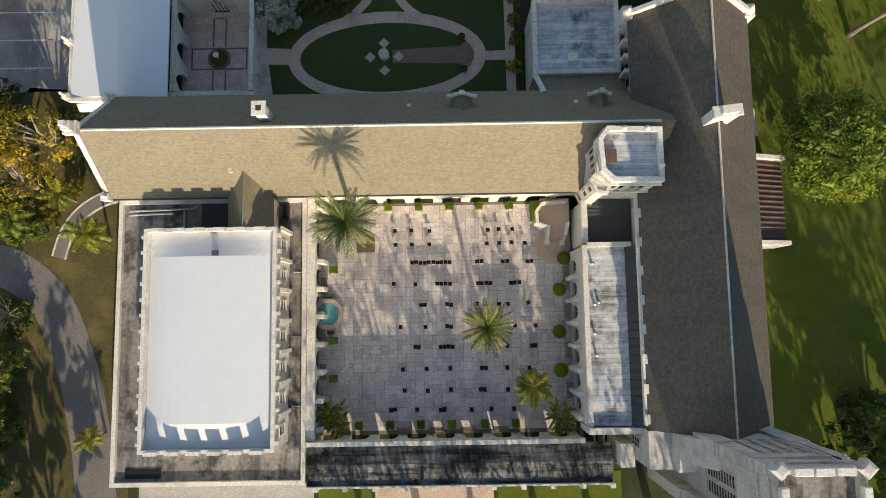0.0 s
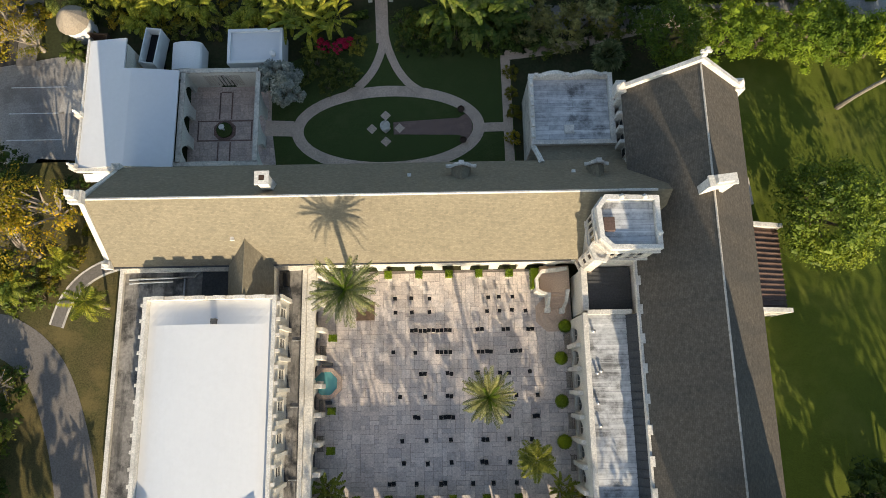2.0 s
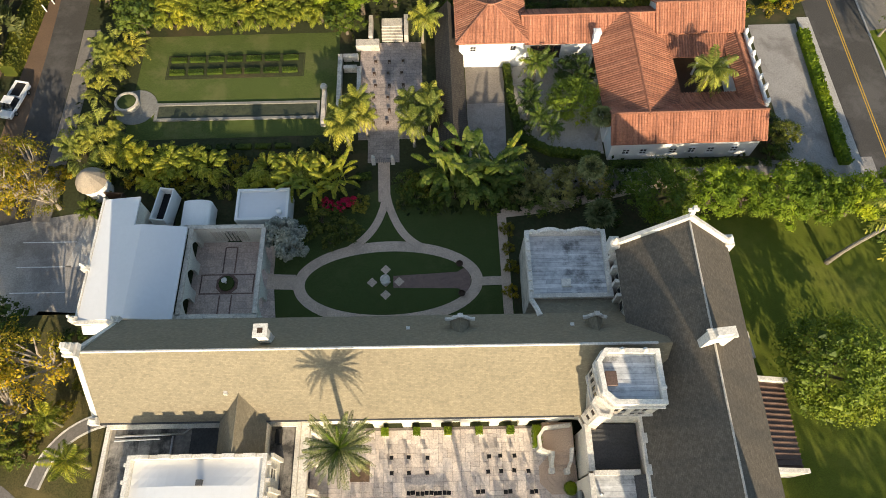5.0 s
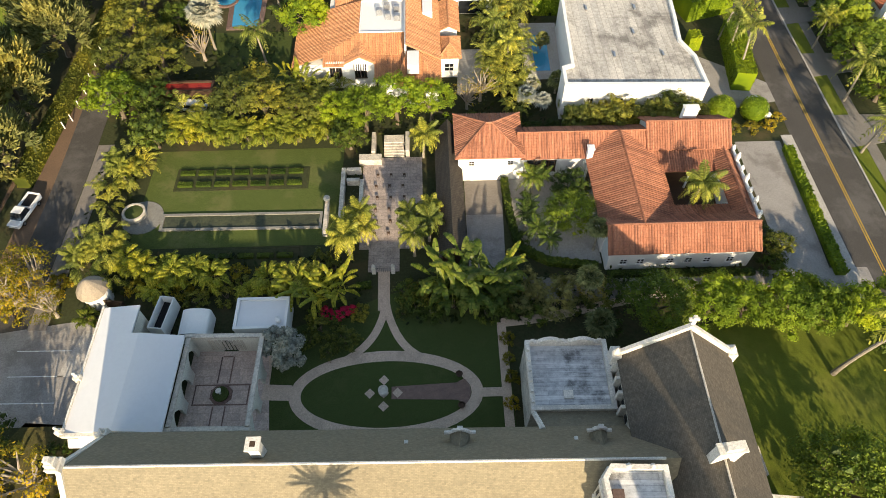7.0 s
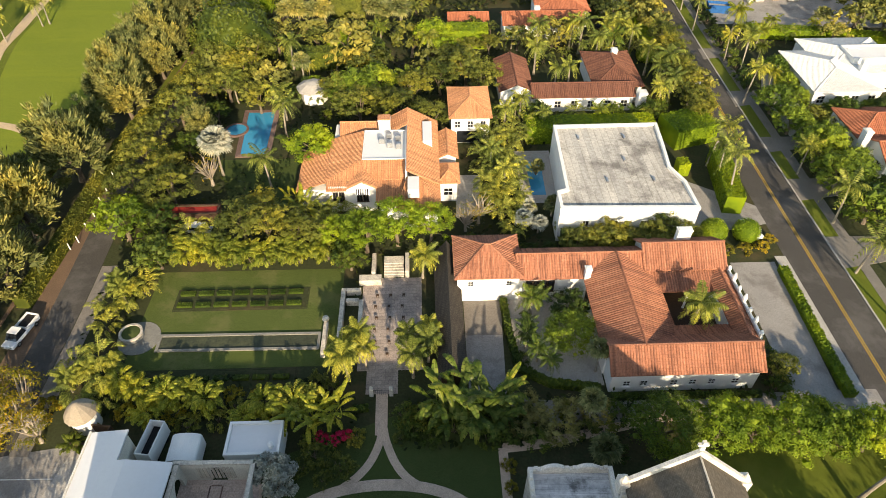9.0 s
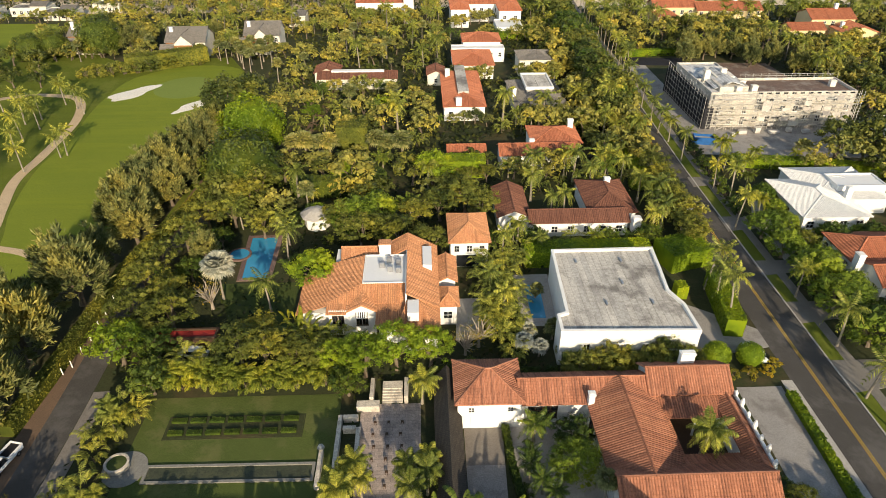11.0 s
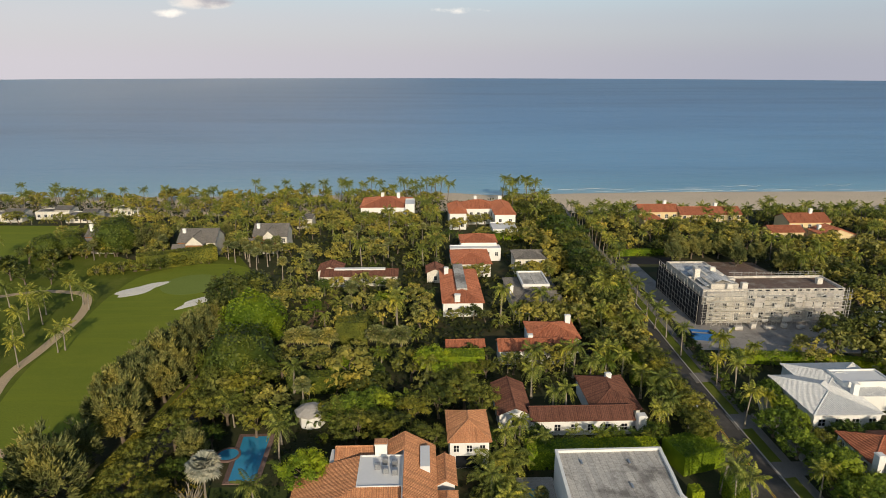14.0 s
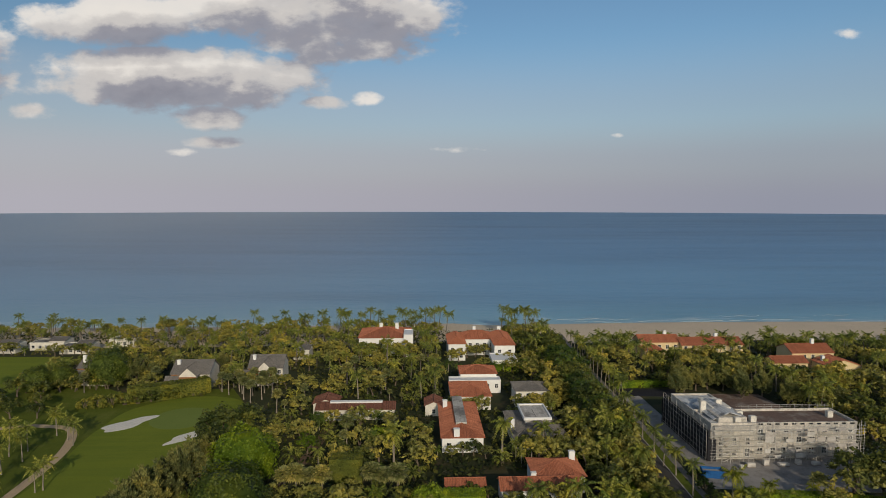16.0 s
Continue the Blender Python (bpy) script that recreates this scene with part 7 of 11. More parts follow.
for x, y, w, d, h in ((88.0, 162.6, 2.4, 1.2, 1.0), (92.5, 163.4, 1.6, 1.2, 1.4), (97.0, 162.8, 3.0, 1.4, 0.7), (101.5, 163.6, 1.4, 1.4, 1.2), (85.0, 161.4, 1.2, 1.0, 0.9), (106.0, 163.0, 2.2, 1.2, 0.8)):
    pl = thing("material_pallet", "pallet of wrapped building blocks in the yard", "pallet", pose(x, y, 0.05, 0, 0, x * 7 % 30 - 15), "pallets in the building yard")
    part("pallet", box(B(), -w / 2, -d / 2, 0, w / 2, d / 2, 0.14, 0.01), TEAK, pl)
    part("load", box(B(), -w / 2 + 0.08, -d / 2 + 0.06, 0.142, w / 2 - 0.08, d / 2 - 0.06, 0.14 + h, 0.06), STONE_GREY, pl)
slab("demolition_ground", [(93, 183), (126, 182), (124, 226), (94, 228)], -0.2, 0.07, RUST_ROOF, "reddish bare ground behind the building", "yard")
slab("dark_tarpaulin", [(72, 226), (94, 224), (96, 233), (73, 234)], -0.2, 0.09, NET, "black ground sheet at the end of the yard", "yard")

# small structures in the gardens
thatch = thing("shingled_gallery", "long narrow gallery under a steep dark shake roof", "outbuilding")
roofed(thatch, "gable", 1.4, 46.6, 4.2, 68.4, 2.4, 5.0, "y", DARK_WOOD, SHAKE, 0.5, rows=False)
for x0, y0, x1, y1, h, nm, lb in ((-23.6, 36.6, -17.4, 40.8, 3.0, "garden_shed", "flat white-roofed garden shed"), (-30.2, 36.2, -26.8, 39.6, 2.9, "white_container", "white storage container with a vaulted top")):
    sh = thing(nm, lb, "shed")
    if nm == "garden_shed":
        roofed(sh, "flat", x0, y0, x1, y1, h, 0, "x", WHITE, MEMBRANE)
        part("roof_vent", lathe(B(), [(0.3, h - 0.3), (0.3, h + 0.3), (0.36, h + 0.31), (0.05, h + 0.5)], -18.4, 37.6, 10), WHITE, sh)
    else:
        bm = B()
        pts = [(x0, 0.3), (x1, 0.3)] + [((x0 + x1) / 2 + (x1 - x0) / 2 * math.cos(a), 2.3 + 0.6 * math.sin(a)) for a in np.linspace(0, math.pi, 9)]
        lo = [bm.verts.new((x, y0, z)) for x, z in pts]
        hi = [bm.verts.new((x, y1, z)) for x, z in pts]
        bm.faces.new(lo)
        bm.faces.new(hi[::-1])
        for i in range(len(pts)):
            bm.faces.new((lo[i], hi[i], hi[(i + 1) % len(pts)], lo[(i + 1) % len(pts)]))
        part("body", bm, WHITE, sh)
        part("skid", box(B(), x0 + 0.3, y0 + 0.2, 0, x1 - 0.3, y1 - 0.2, 0.298), BLACK, sh)
van = thing("open_trailer", "white box trailer with a dark open top", "trailer", pose(-32.6, 39.2, 0, 0, 0, -8))
part("body", parapet(B(), -0.9, -2.2, 0.9, 2.2, 0.5, 2.9, 0.12), WHITE, van)
part("floor", box(B(), -0.78, -2.08, 0.5, 0.78, 2.08, 1.6), BLACK, van)
for x in (-0.8, 0.8):
    for y in (-1.2, 1.2):
        part("wheel", box(B(), x - 0.12, y - 0.35, 0.0, x + 0.12, y + 0.35, 0.6, 0.1), RUBBER, van)
hut = thing("thatched_hut", "round white hut with a pale conical thatched roof", "hut")
part("wall", lathe(B(), [(1.6, 0), (1.6, 2.7)], -41.9, 42.9, 20), WHITE, hut)
part("roof", lathe(B(), [(1.75, 2.5), (1.95, 2.6), (1.5, 3.4), (0.8, 4.1), (0.3, 4.5), (0.05, 4.6)], -41.9, 42.9, 13), THATCH, hut)
skip = thing("dumpster", "brown wooden rubbish enclosure with coloured bins", "bin store", pose(-40.4, 40.6, 0, 0, 0, -6))
part("fence", parapet(B(), -2.2, -1.3, 2.0, 1.3, 0, 1.6, 0.12), DARK_WOOD, skip)
for i, mt in enumerate((BLUE_STEEL, ROAD_YELLOW, BLUE_STEEL)):
    part("bin", box(B(), 0.1 + i * 0.6, -0.9, 0, 0.6 + i * 0.6, -0.2, 1.3, 0.05), mt, skip)
bs = thing("site_skip", "blue open-topped skip in the building yard", "skip", pose(75.0, 157.2, 0, 0, 0, -12))
part("body", parapet(B(), -2.6, -1.4, 2.6, 1.4, 0, 2.0, 0.12), BLUE_STEEL, bs)
part("rubble", box(B(), -2.4, -1.2, 0.1, 2.4, 1.2, 1.4), DRIVE, bs)
part("rib", box(B(), -2.7, -1.5, 1.6, 2.7, -1.402, 1.8), BLUE_STEEL, bs)


def car(name, label, m, paint, pickup=False, length=4.7):
    c = thing(name, label, "car", m)
    w, l = 0.92, length / 2
    bm = box(B(), -w, -l, 0.35, w, l, 0.95, 0.12)
    part("body", bm, paint, c)
    bm = B()
    y0, y1 = (-0.2, l * 0.5) if pickup else (-l * 0.72, l * 0.42)
    lo = [(-w + 0.06, y0), (w - 0.06, y0), (w - 0.06, y1 + 0.45), (-w + 0.06, y1 + 0.45)]
    hi = [(-w + 0.2, y0 + 0.3), (w - 0.2, y0 + 0.3), (w - 0.2, y1 - 0.2), (-w + 0.2, y1 - 0.2)]
    a = [bm.verts.new((x, y, 0.952)) for x, y in lo]
    b = [bm.verts.new((x, y, 1.5 if not pickup else 1.72)) for x, y in hi]
    bm.faces.new(a[::-1])
    bm.faces.new(b)
    for i in range(4):
        bm.faces.new((a[i], a[(i + 1) % 4], b[(i + 1) % 4], b[i]))
    part("cabin_glass", bm, GLASS, c, "dark cabin glass")
    part("roof", box(B(), -w + 0.19, y0 + 0.28, 1.502 if not pickup else 1.722, w - 0.19, y1 - 0.18, 1.56 if not pickup else 1.8, 0.02), paint, c)
    if pickup:
        part("bed_rail", parapet(B(), -w, -l + 0.02, w, -0.3, 0.952, 1.3, 0.1), paint, c)
        part("bed", box(B(), -w + 0.12, -l + 0.14, 0.953, w - 0.12, -0.42, 0.99), BLACK, c)
    for x in (-w + 0.08, w - 0.08):
        for y in (-l * 0.62, l * 0.62):
            bm = B()
            tube(bm, [(x - 0.12, y, 0.34), (x + 0.12, y, 0.34)], [0.34, 0.34], 14)
            wl = part("wheel", bm, RUBBER, c)
            part("rim", tube(B(), [(x - 0.125, y, 0.34), (x + 0.125, y, 0.34)], [0.2, 0.2], 10), METAL, wl)
    for x in (-0.62, 0.62):
        part("headlight", box(B(), x - 0.18, l - 0.1, 0.65, x + 0.18, l + 0.01, 0.82, 0.02), GLASS, c)
    return c


car("pickup_truck", "white crew-cab pickup parked on the lane shoulder", pose(-56.0, 57.2, 0.02, 0, 0, 167.4), CAR_WHITE, True, 5.8)
car("white_car", "white car parked under the palms", pose(-37.0, 77.6, 0.0, 0, 0, 80), CAR_WHITE)
car("white_van", "white van driving on the road", pose(57.6, 119.5, 0.02, 0, 0, 178), CAR_WHITE, False, 5.0)
car("dark_car", "dark car parked behind the tiled house", pose(44.5, 147.5, 0.0, 0, 0, 60), BLACK)
car("grey_car", "pale car parked beside a hedge", pose(52.0, 74.6, 0.06, 0, 0, 12), CAR_WHITE)
rp = thing("red_roofed_shelter", "low shelter with a red painted roof", "shelter")
roofed(rp, "flat", -44.4, 79.0, -33.6, 81.4, 2.6, 0, "x", DARK_WOOD, RED_PAINT)
oc = thing("garden_gazebo", "small octagonal gazebo with a pale faceted roof", "gazebo")
part("wall", prism(B(), ring(-22.5, 117.5, 2.6, 8), 0, 2.9), WHITE, oc)
part("roof", lathe(B(), [(3.5, 2.85), (3.5, 3.05), (1.6, 4.0), (0.1, 4.3)], -22.5, 117.5, 8), CONCRETE, oc)

# pools
for nm, pts, lb in (("swimming_pool", [(-35.2, 112.8), (-30.0, 112.8), (-29.6, 98.6), (-34.2, 98.6)], "long blue swimming pool with a tiled edge"), ("swimming_pool", [(18.1, 94.6), (20.9, 94.6), (20.6, 85.0), (18.2, 85.0)], "narrow blue-green swimming pool")):
    p = thing(nm, lb, "pool")
    part("edge", rim(B(), grow(pts[::-1], 0.9), 0.9, -0.1, 0.12), PINK_PAVER if pts[0][0] < 0 else CONCRETE, p)
    part("pool_water", prism(B(), pts[::-1], -0.1, 0.09), POOL, p, "clear blue water")
sp_ = thing("spa_basin", "round blue spa basin beside the pool", "pool")
part("edge", lathe(B(), [(2.3, 0.0), (2.3, 0.35), (1.9, 0.36), (1.9, 0.1)], -36.4, 106.5, 20), PINK_PAVER, sp_)
part("pool_water", lathe(B(), [(1.88, 0.02), (1.88, 0.28)], -36.4, 106.5, 20), POOL, sp_)
slab("pool_terrace", [(16.4, 83), (23, 83), (23, 98), (16.4, 98)], -0.1, 0.05, CONCRETE, "pale terrace round the pool", "paving")
pond = thing("garden_canal", "long dark garden canal between stone edges", "pond")
part("edge", rim(B(), [(-37.0, 53.5), (-14.9, 53.3), (-14.9, 56.2), (-37.0, 56.4)], 0.38, -0.1, 0.25), OLD_EDGE, pond)
part("pond_water", box(B(), -36.6, 53.9, -0.1, -15.3, 55.95, 0.1), POND, pond, "still dark water")
sw = thing("scroll_wall", "low stone wall with a rounded end", "wall")
part("wall", box(B(), -14.6, 51.9, 0, -14.0, 57.6, 0.9, 0.06), STONE, sw)
part("ball", lathe(B(), [(0.05, 0.9), (0.4, 1.0), (0.5, 1.3), (0.4, 1.6), (0.05, 1.75)], -14.3, 57.6, 12), STONE, sw)
rf = thing("round_fountain", "round planted stone basin on a paved circle", "fountain")
part("paving", prism(B(), ring(-39.8, 56.0, 2.9, 20), -0.1, 0.09), OLD_EDGE, rf)
part("bowl", lathe(B(), [(1.5, 0.092), (1.6, 0.9), (1.3, 0.92), (1.25, 0.6)], -40.8, 56.4, 20), STONE, rf)
part("planting", lathe(B(), [(1.24, 0.5), (1.24, 0.8), (0.4, 0.95)], -40.8, 56.4, 14), GRASS_SHADY, rf)
for y0, y1 in ((60.6, 64.8), (47.4, 50.4)):
    bd = thing("flower_bed", "low planted bed with a stone edge on the lawn", "flower bed")
    part("edge", rim(B(), [(-36.6, y0), (-17.4, y0), (-17.4, y1), (-36.6, y1)], 0.15, -0.1, 0.08), SOIL, bd)
    part("bed", box(B(), -36.4, y0 + 0.2, -0.1, -17.6, y1 - 0.2, 0.1), SOIL, bd)
slab("garden_terrace", [(-8.3, 46.0), (-4.2, 46.0), (-4.2, 49.6), (-1.0, 49.6), (-1.0, 66.2), (-9.6, 66.2), (-9.6, 49.6), (-8.3, 49.6)], -0.1, 0.07, TERRACE, "stone garden terrace", "paving")
st = thing("terrace_steps", "flight of stone steps with pale cheek walls", "steps")
for i in range(6):
    part("step", box(B(), -6.6, 66.4 + i * 0.42, 0, -3.6, 70.0, 0.16 * (i + 1)), STONE, st)
for x in (-8.4, -3.4):
    part("cheek_wall", box(B(), x, 66.2, 0, x + 0.6, 70.2, 1.5, 0.05), STONE, st)
part("landing_wall", box(B(), -10.2, 64.8, 0, -6.9, 66.1, 1.1, 0.05), STONE, st)
tw = thing("garden_wall", "rough pale stone garden wall", "wall")
for q in ((-12.6, 52.5, -12.0, 63.5), (-11.9, 62.9, -9.8, 63.5), (-9.9, 56.4, -9.3, 61.2), (-11.8, 60.9, -9.95, 61.5)):
    part("wall", box(B(), q[0], q[1], 0, q[2], q[3], 1.1, 0.05), STONE, tw)
gate = thing("garden_gate", "low iron gate between white stone piers", "gate")
for x in (-7.5, -5.0):
    bm = box(B(), x - 0.25, 45.6, 0, x + 0.25, 46.1, 1.5, 0.04)
    lathe(bm, [(0.05, 1.5), (0.2, 1.6), (0.22, 1.75), (0.02, 1.95)], x, 45.85, 10)
    part("pier", bm, WHITE_STONE, gate)
bm = B()
for i in range(9):
    tube(bm, [(-7.2 + i * 0.24, 45.85, 0.1), (-7.2 + i * 0.24, 45.85, 1.15)], [0.025, 0.025], 4)
tube(bm, [(-7.25, 45.85, 1.1), (-5.25, 45.85, 1.1)], [0.03, 0.03], 4)
part("leaf", bm, LEAD, gate)
tabs = []
for i in range(6):
    for j in range(3):
        x, y = -7.6 + j * 1.9 + 0.2 * (i % 2), 52.0 + i * 2.1
        if not tabs:
            tb = thing("garden_stool", "small dark brown garden stool on the terrace", "stool", pose(x, y, 0.07), "stools on the garden terrace")
            part("seat", box(B(), -0.19, -0.19, 0.38, 0.19, 0.19, 0.46, 0.02), DARK_WOOD, tb)
            for sx in (-0.15, 0.15):
                for sy in (-0.15, 0.15):
                    part("leg", box(B(), sx - 0.025, sy - 0.025, 0, sx + 0.025, sy + 0.025, 0.379), DARK_WOOD, tb)
            tabs.append(tb)
        else:
            copy_thing(tabs[0], pose(x, y, 0.07))

# ---- plants ----


def quads(centres, normals, spins, lengths, widths, bend=0.0):
    """Leaf blades: one kite of four points at each centre."""
    n = len(centres)
    ref = np.where(np.abs(normals[:, 2:3]) < 0.9, np.array([[0, 0, 1.0]]), np.array([[1.0, 0, 0]]))
    a = np.cross(normals, ref)
    a /= np.linalg.norm(a, axis=1, keepdims=True)
    b = np.cross(normals, a)
    d = a * np.cos(spins)[:, None] + b * np.sin(spins)[:, None]
    e = np.cross(normals, d)
    L, W = lengths[:, None], widths[:, None]
    v = np.stack([centres - d * L / 2, centres + e * W / 2, centres + d * L / 2, centres - e * W / 2], 1).reshape(-1, 3)
    f = np.arange(n * 4).reshape(-1, 4)
    return v, f


def crown_mesh(name, material, rx, ry, rz, zc, clumps, leaves, size, seed, flat=0.0, shell=0.75, slim=0.5, core=0.62):
    """A crown of leaf clumps that fill an uneven dome."""
    rng = np.random.default_rng(seed)
    g = rng.normal(size=(clumps, 3))
    g /= np.linalg.norm(g, axis=1, keepdims=True)
    g[:, 2] = np.abs(g[:, 2]) * 1.0 - 0.28 * (rng.random(clumps) < 0.45)
    r = shell + (1 - shell) * rng.random(clumps)
    r *= 0.82 + 0.3 * rng.random(clumps)
    c = g * r[:, None] * np.array([rx, ry, rz])
    rad = (0.22 + 0.16 * rng.random(clumps)) * min(rx, rz) * (1 - flat * 0.3)
    k = rng.integers(0, clumps, leaves)
    d = rng.normal(size=(leaves, 3))
    d /= np.linalg.norm(d, axis=1, keepdims=True)
    d[:, 2] = np.where(d[:, 2] < -0.35, -d[:, 2], d[:, 2])
    p = c[k] + d * (rad[k] * (0.75 + 0.3 * rng.random(leaves)))[:, None] * np.array([1, 1, 0.75])
    p[:, 2] += zc
    nrm = d + rng.normal(size=(leaves, 3)) * 0.42 + np.array([0, 0, 0.25])
    nrm /= np.linalg.norm(nrm, axis=1, keepdims=True)
    ln = size * (0.7 + 0.6 * rng.random(leaves))
    v, f = quads(p, nrm, rng.random(leaves) * 6.28, ln, ln * slim)
    faces = f.tolist()
    if core:
        cv, cf = cores(c + np.array([0, 0, zc]), rad * core, rng)
        faces += (cf + len(v)).tolist()
        v = np.concatenate([v, cv])
    me = raw_mesh(name, v.tolist(), faces, material)
    return me, c + np.array([0, 0, zc])


OCTA = np.array([(1, 0, 0), (0, 1, 0), (-1, 0, 0), (0, -1, 0), (0, 0, 1), (0, 0, -1.0)])
OCTA_F = np.array([(0, 1, 4), (1, 2, 4), (2, 3, 4), (3, 0, 4), (1, 0, 5), (2, 1, 5), (3, 2, 5), (0, 3, 5)])


def cores(centres, radii, rng):
    """The dense twiggy inside of each clump, a rough lump that the leaves cover."""
    n = len(centres)
    k = len(OCTA)
    lump = OCTA[None] * rng.uniform(0.75, 1.15, (n, k, 1)) * radii[:, None, None] * np.array([1, 1, 0.75])
    v = (lump + centres[:, None]).reshape(-1, 3)
    f = (OCTA_F[None] + (np.arange(n) * k)[:, None, None]).reshape(-1, 3)
    return v, f


def feather_mesh(name, material, rx, rz, zc, clumps, blades, seed):
    """A casuarina's crown: sprays of thin needles that point up and outwards from an uneven dome."""
    rng = np.random.default_rng(seed)
    g = rng.normal(size=(clumps, 3))
    g /= np.linalg.norm(g, axis=1, keepdims=True)
    g[:, 2] = np.abs(g[:, 2]) * 1.1 - 0.35 * (rng.random(clumps) < 0.5)
    c = g * (0.55 + 0.4 * rng.random(clumps))[:, None] * np.array([rx, rx, rz])
    c[:, 2] += zc
    k = rng.integers(0, clumps, blades)
    d = g[k] * 0.7 + rng.normal(size=(blades, 3)) * 0.42 + np.array([0, 0, 0.75])
    d /= np.linalg.norm(d, axis=1, keepdims=True)
    ln = rng.uniform(0.6, 1.3, blades) * rx * 0.22
    base = c[k] + rng.normal(size=(blades, 3)) * rx * 0.07
    e = np.cross(d, rng.normal(size=(blades, 3)))
    e /= np.linalg.norm(e, axis=1, keepdims=True)
    w = (ln * 0.11)[:, None]
    mid = base + d * (ln * 0.55)[:, None]
    v = np.stack([base, mid + e * w, base + d * ln[:, None], mid - e * w], 1).reshape(-1, 3)
    cv, cf = cores(c, np.full(clumps, rx * 0.17), rng)
    faces = np.arange(blades * 4).reshape(-1, 4).tolist() + (cf + len(v)).tolist()
    return raw_mesh(name, np.concatenate([v, cv]).tolist(), faces, material), c


def trunk_mesh(name, material, height, r, tips, seed, limbs=6):
    rnd = random.Random(seed)
    bm = B()
    lean = Vector((rnd.uniform(-0.3, 0.3), rnd.uniform(-0.3, 0.3), 0))
    fork = Vector((lean.x, lean.y, height * 0.45))
    hub = bm.verts.new(fork)
    tube(bm, [(0, 0, 0), tuple(fork * 0.5), tuple(fork)], [r * 1.35, r, r * 0.85], 7, last=hub)
    order = list(range(len(tips)))
    rnd.shuffle(order)
    for i in order[:limbs]:
        t = Vector(tips[i])
        mid = fork.lerp(t, 0.5) + Vector((rnd.uniform(-0.4, 0.4), rnd.uniform(-0.4, 0.4), 0.4))
        tube(bm, [tuple(fork), tuple(mid), tuple(t)], [r * 0.6, r * 0.36, r * 0.1], 5, first=hub)
    return as_mesh(name, bm, material)


def frond_points(length, rise, droop, n):
    out = []
    for i in range(n + 1):
        s = i / n
        out.append((length * (s - 0.18 * droop * s * s), 0, rise * length * s - droop * length * s ** 2.2))
    return out


def palm_crown(name, material, fronds, length, leaflets, seed, leaf=0.9, droop=(0.3, 1.1), rise=(0.1, 1.1), wide=0.09, lift=0.0, vee=0.35):
    """Arching fronds: a midrib with leaflets on both sides."""
    rng = np.random.default_rng(seed)
    V, F = [], []
    base = 0
    for k in range(fronds):
        az = k * 2.399 + rng.uniform(-0.25, 0.25)
        q = k / max(1, fronds - 1)
        ri = rise[1] + (rise[0] - rise[1]) * q + rng.uniform(-0.1, 0.1)
        dr = droop[0] + (droop[1] - droop[0]) * q ** 1.0 + rng.uniform(-0.1, 0.1)
        ln = length * rng.uniform(0.85, 1.08) * (0.75 + 0.25 * min(1, q * 3))
        pts = np.array(frond_points(ln, ri, dr, 9))
        pts[:, 1] += rng.uniform(-0.12, 0.12) * (pts[:, 0] / ln) ** 2 * ln
        tang = np.gradient(pts, axis=0)
        tang /= np.linalg.norm(tang, axis=1, keepdims=True)
        ca, sa = math.cos(az), math.sin(az)
        R = np.array([[ca, -sa, 0], [sa, ca, 0], [0, 0, 1]])
        side = np.array([0, 1.0, 0])
        # midrib
        w = 0.05
        rib = []
        for i in range(10):
            ww = w * (1 - 0.8 * i / 9)
            rib += [pts[i] + side * ww, pts[i] - side * ww]
        V.append((np.array(rib) @ R.T))
        F += [[base + 2 * i, base + 2 * i + 1, base + 2 * i + 3, base + 2 * i + 2] for i in range(9)]
        base += 20
        ss = np.linspace(0.12, 0.99, leaflets)
        P_ = np.stack([np.interp(ss * 9, np.arange(10), pts[:, i]) for i in range(3)], 1)
        T_ = np.stack([np.interp(ss * 9, np.arange(10), tang[:, i]) for i in range(3)], 1)
        up = np.cross(T_, side)
        for s in (-1, 1):
            ll = leaf * np.sin(np.pi * (0.12 + 0.8 * ss)) ** 0.7 * rng.uniform(0.85, 1.15, leaflets)
            d = side * s * 0.82 + T_ * 0.5 + up * (vee * rng.uniform(-0.2, 1.0, leaflets)[:, None]) * -1 - np.array([0, 0, 0.35])
            d /= np.linalg.norm(d, axis=1, keepdims=True)
            tip = P_ + d * ll[:, None] - np.array([0, 0, 1]) * (ll * 0.15)[:, None]
            mid = P_ + d * (ll * 0.5)[:, None]
            q_ = np.stack([P_, mid + T_ * wide, tip, mid - T_ * wide], 1).reshape(-1, 3)
            V.append(q_ @ R.T)
            F += (np.arange(leaflets * 4).reshape(-1, 4) + base).tolist()
            base += leaflets * 4
    v = np.concatenate(V)
    v[:, 2] += lift
    return raw_mesh(name, v.tolist(), F, material)


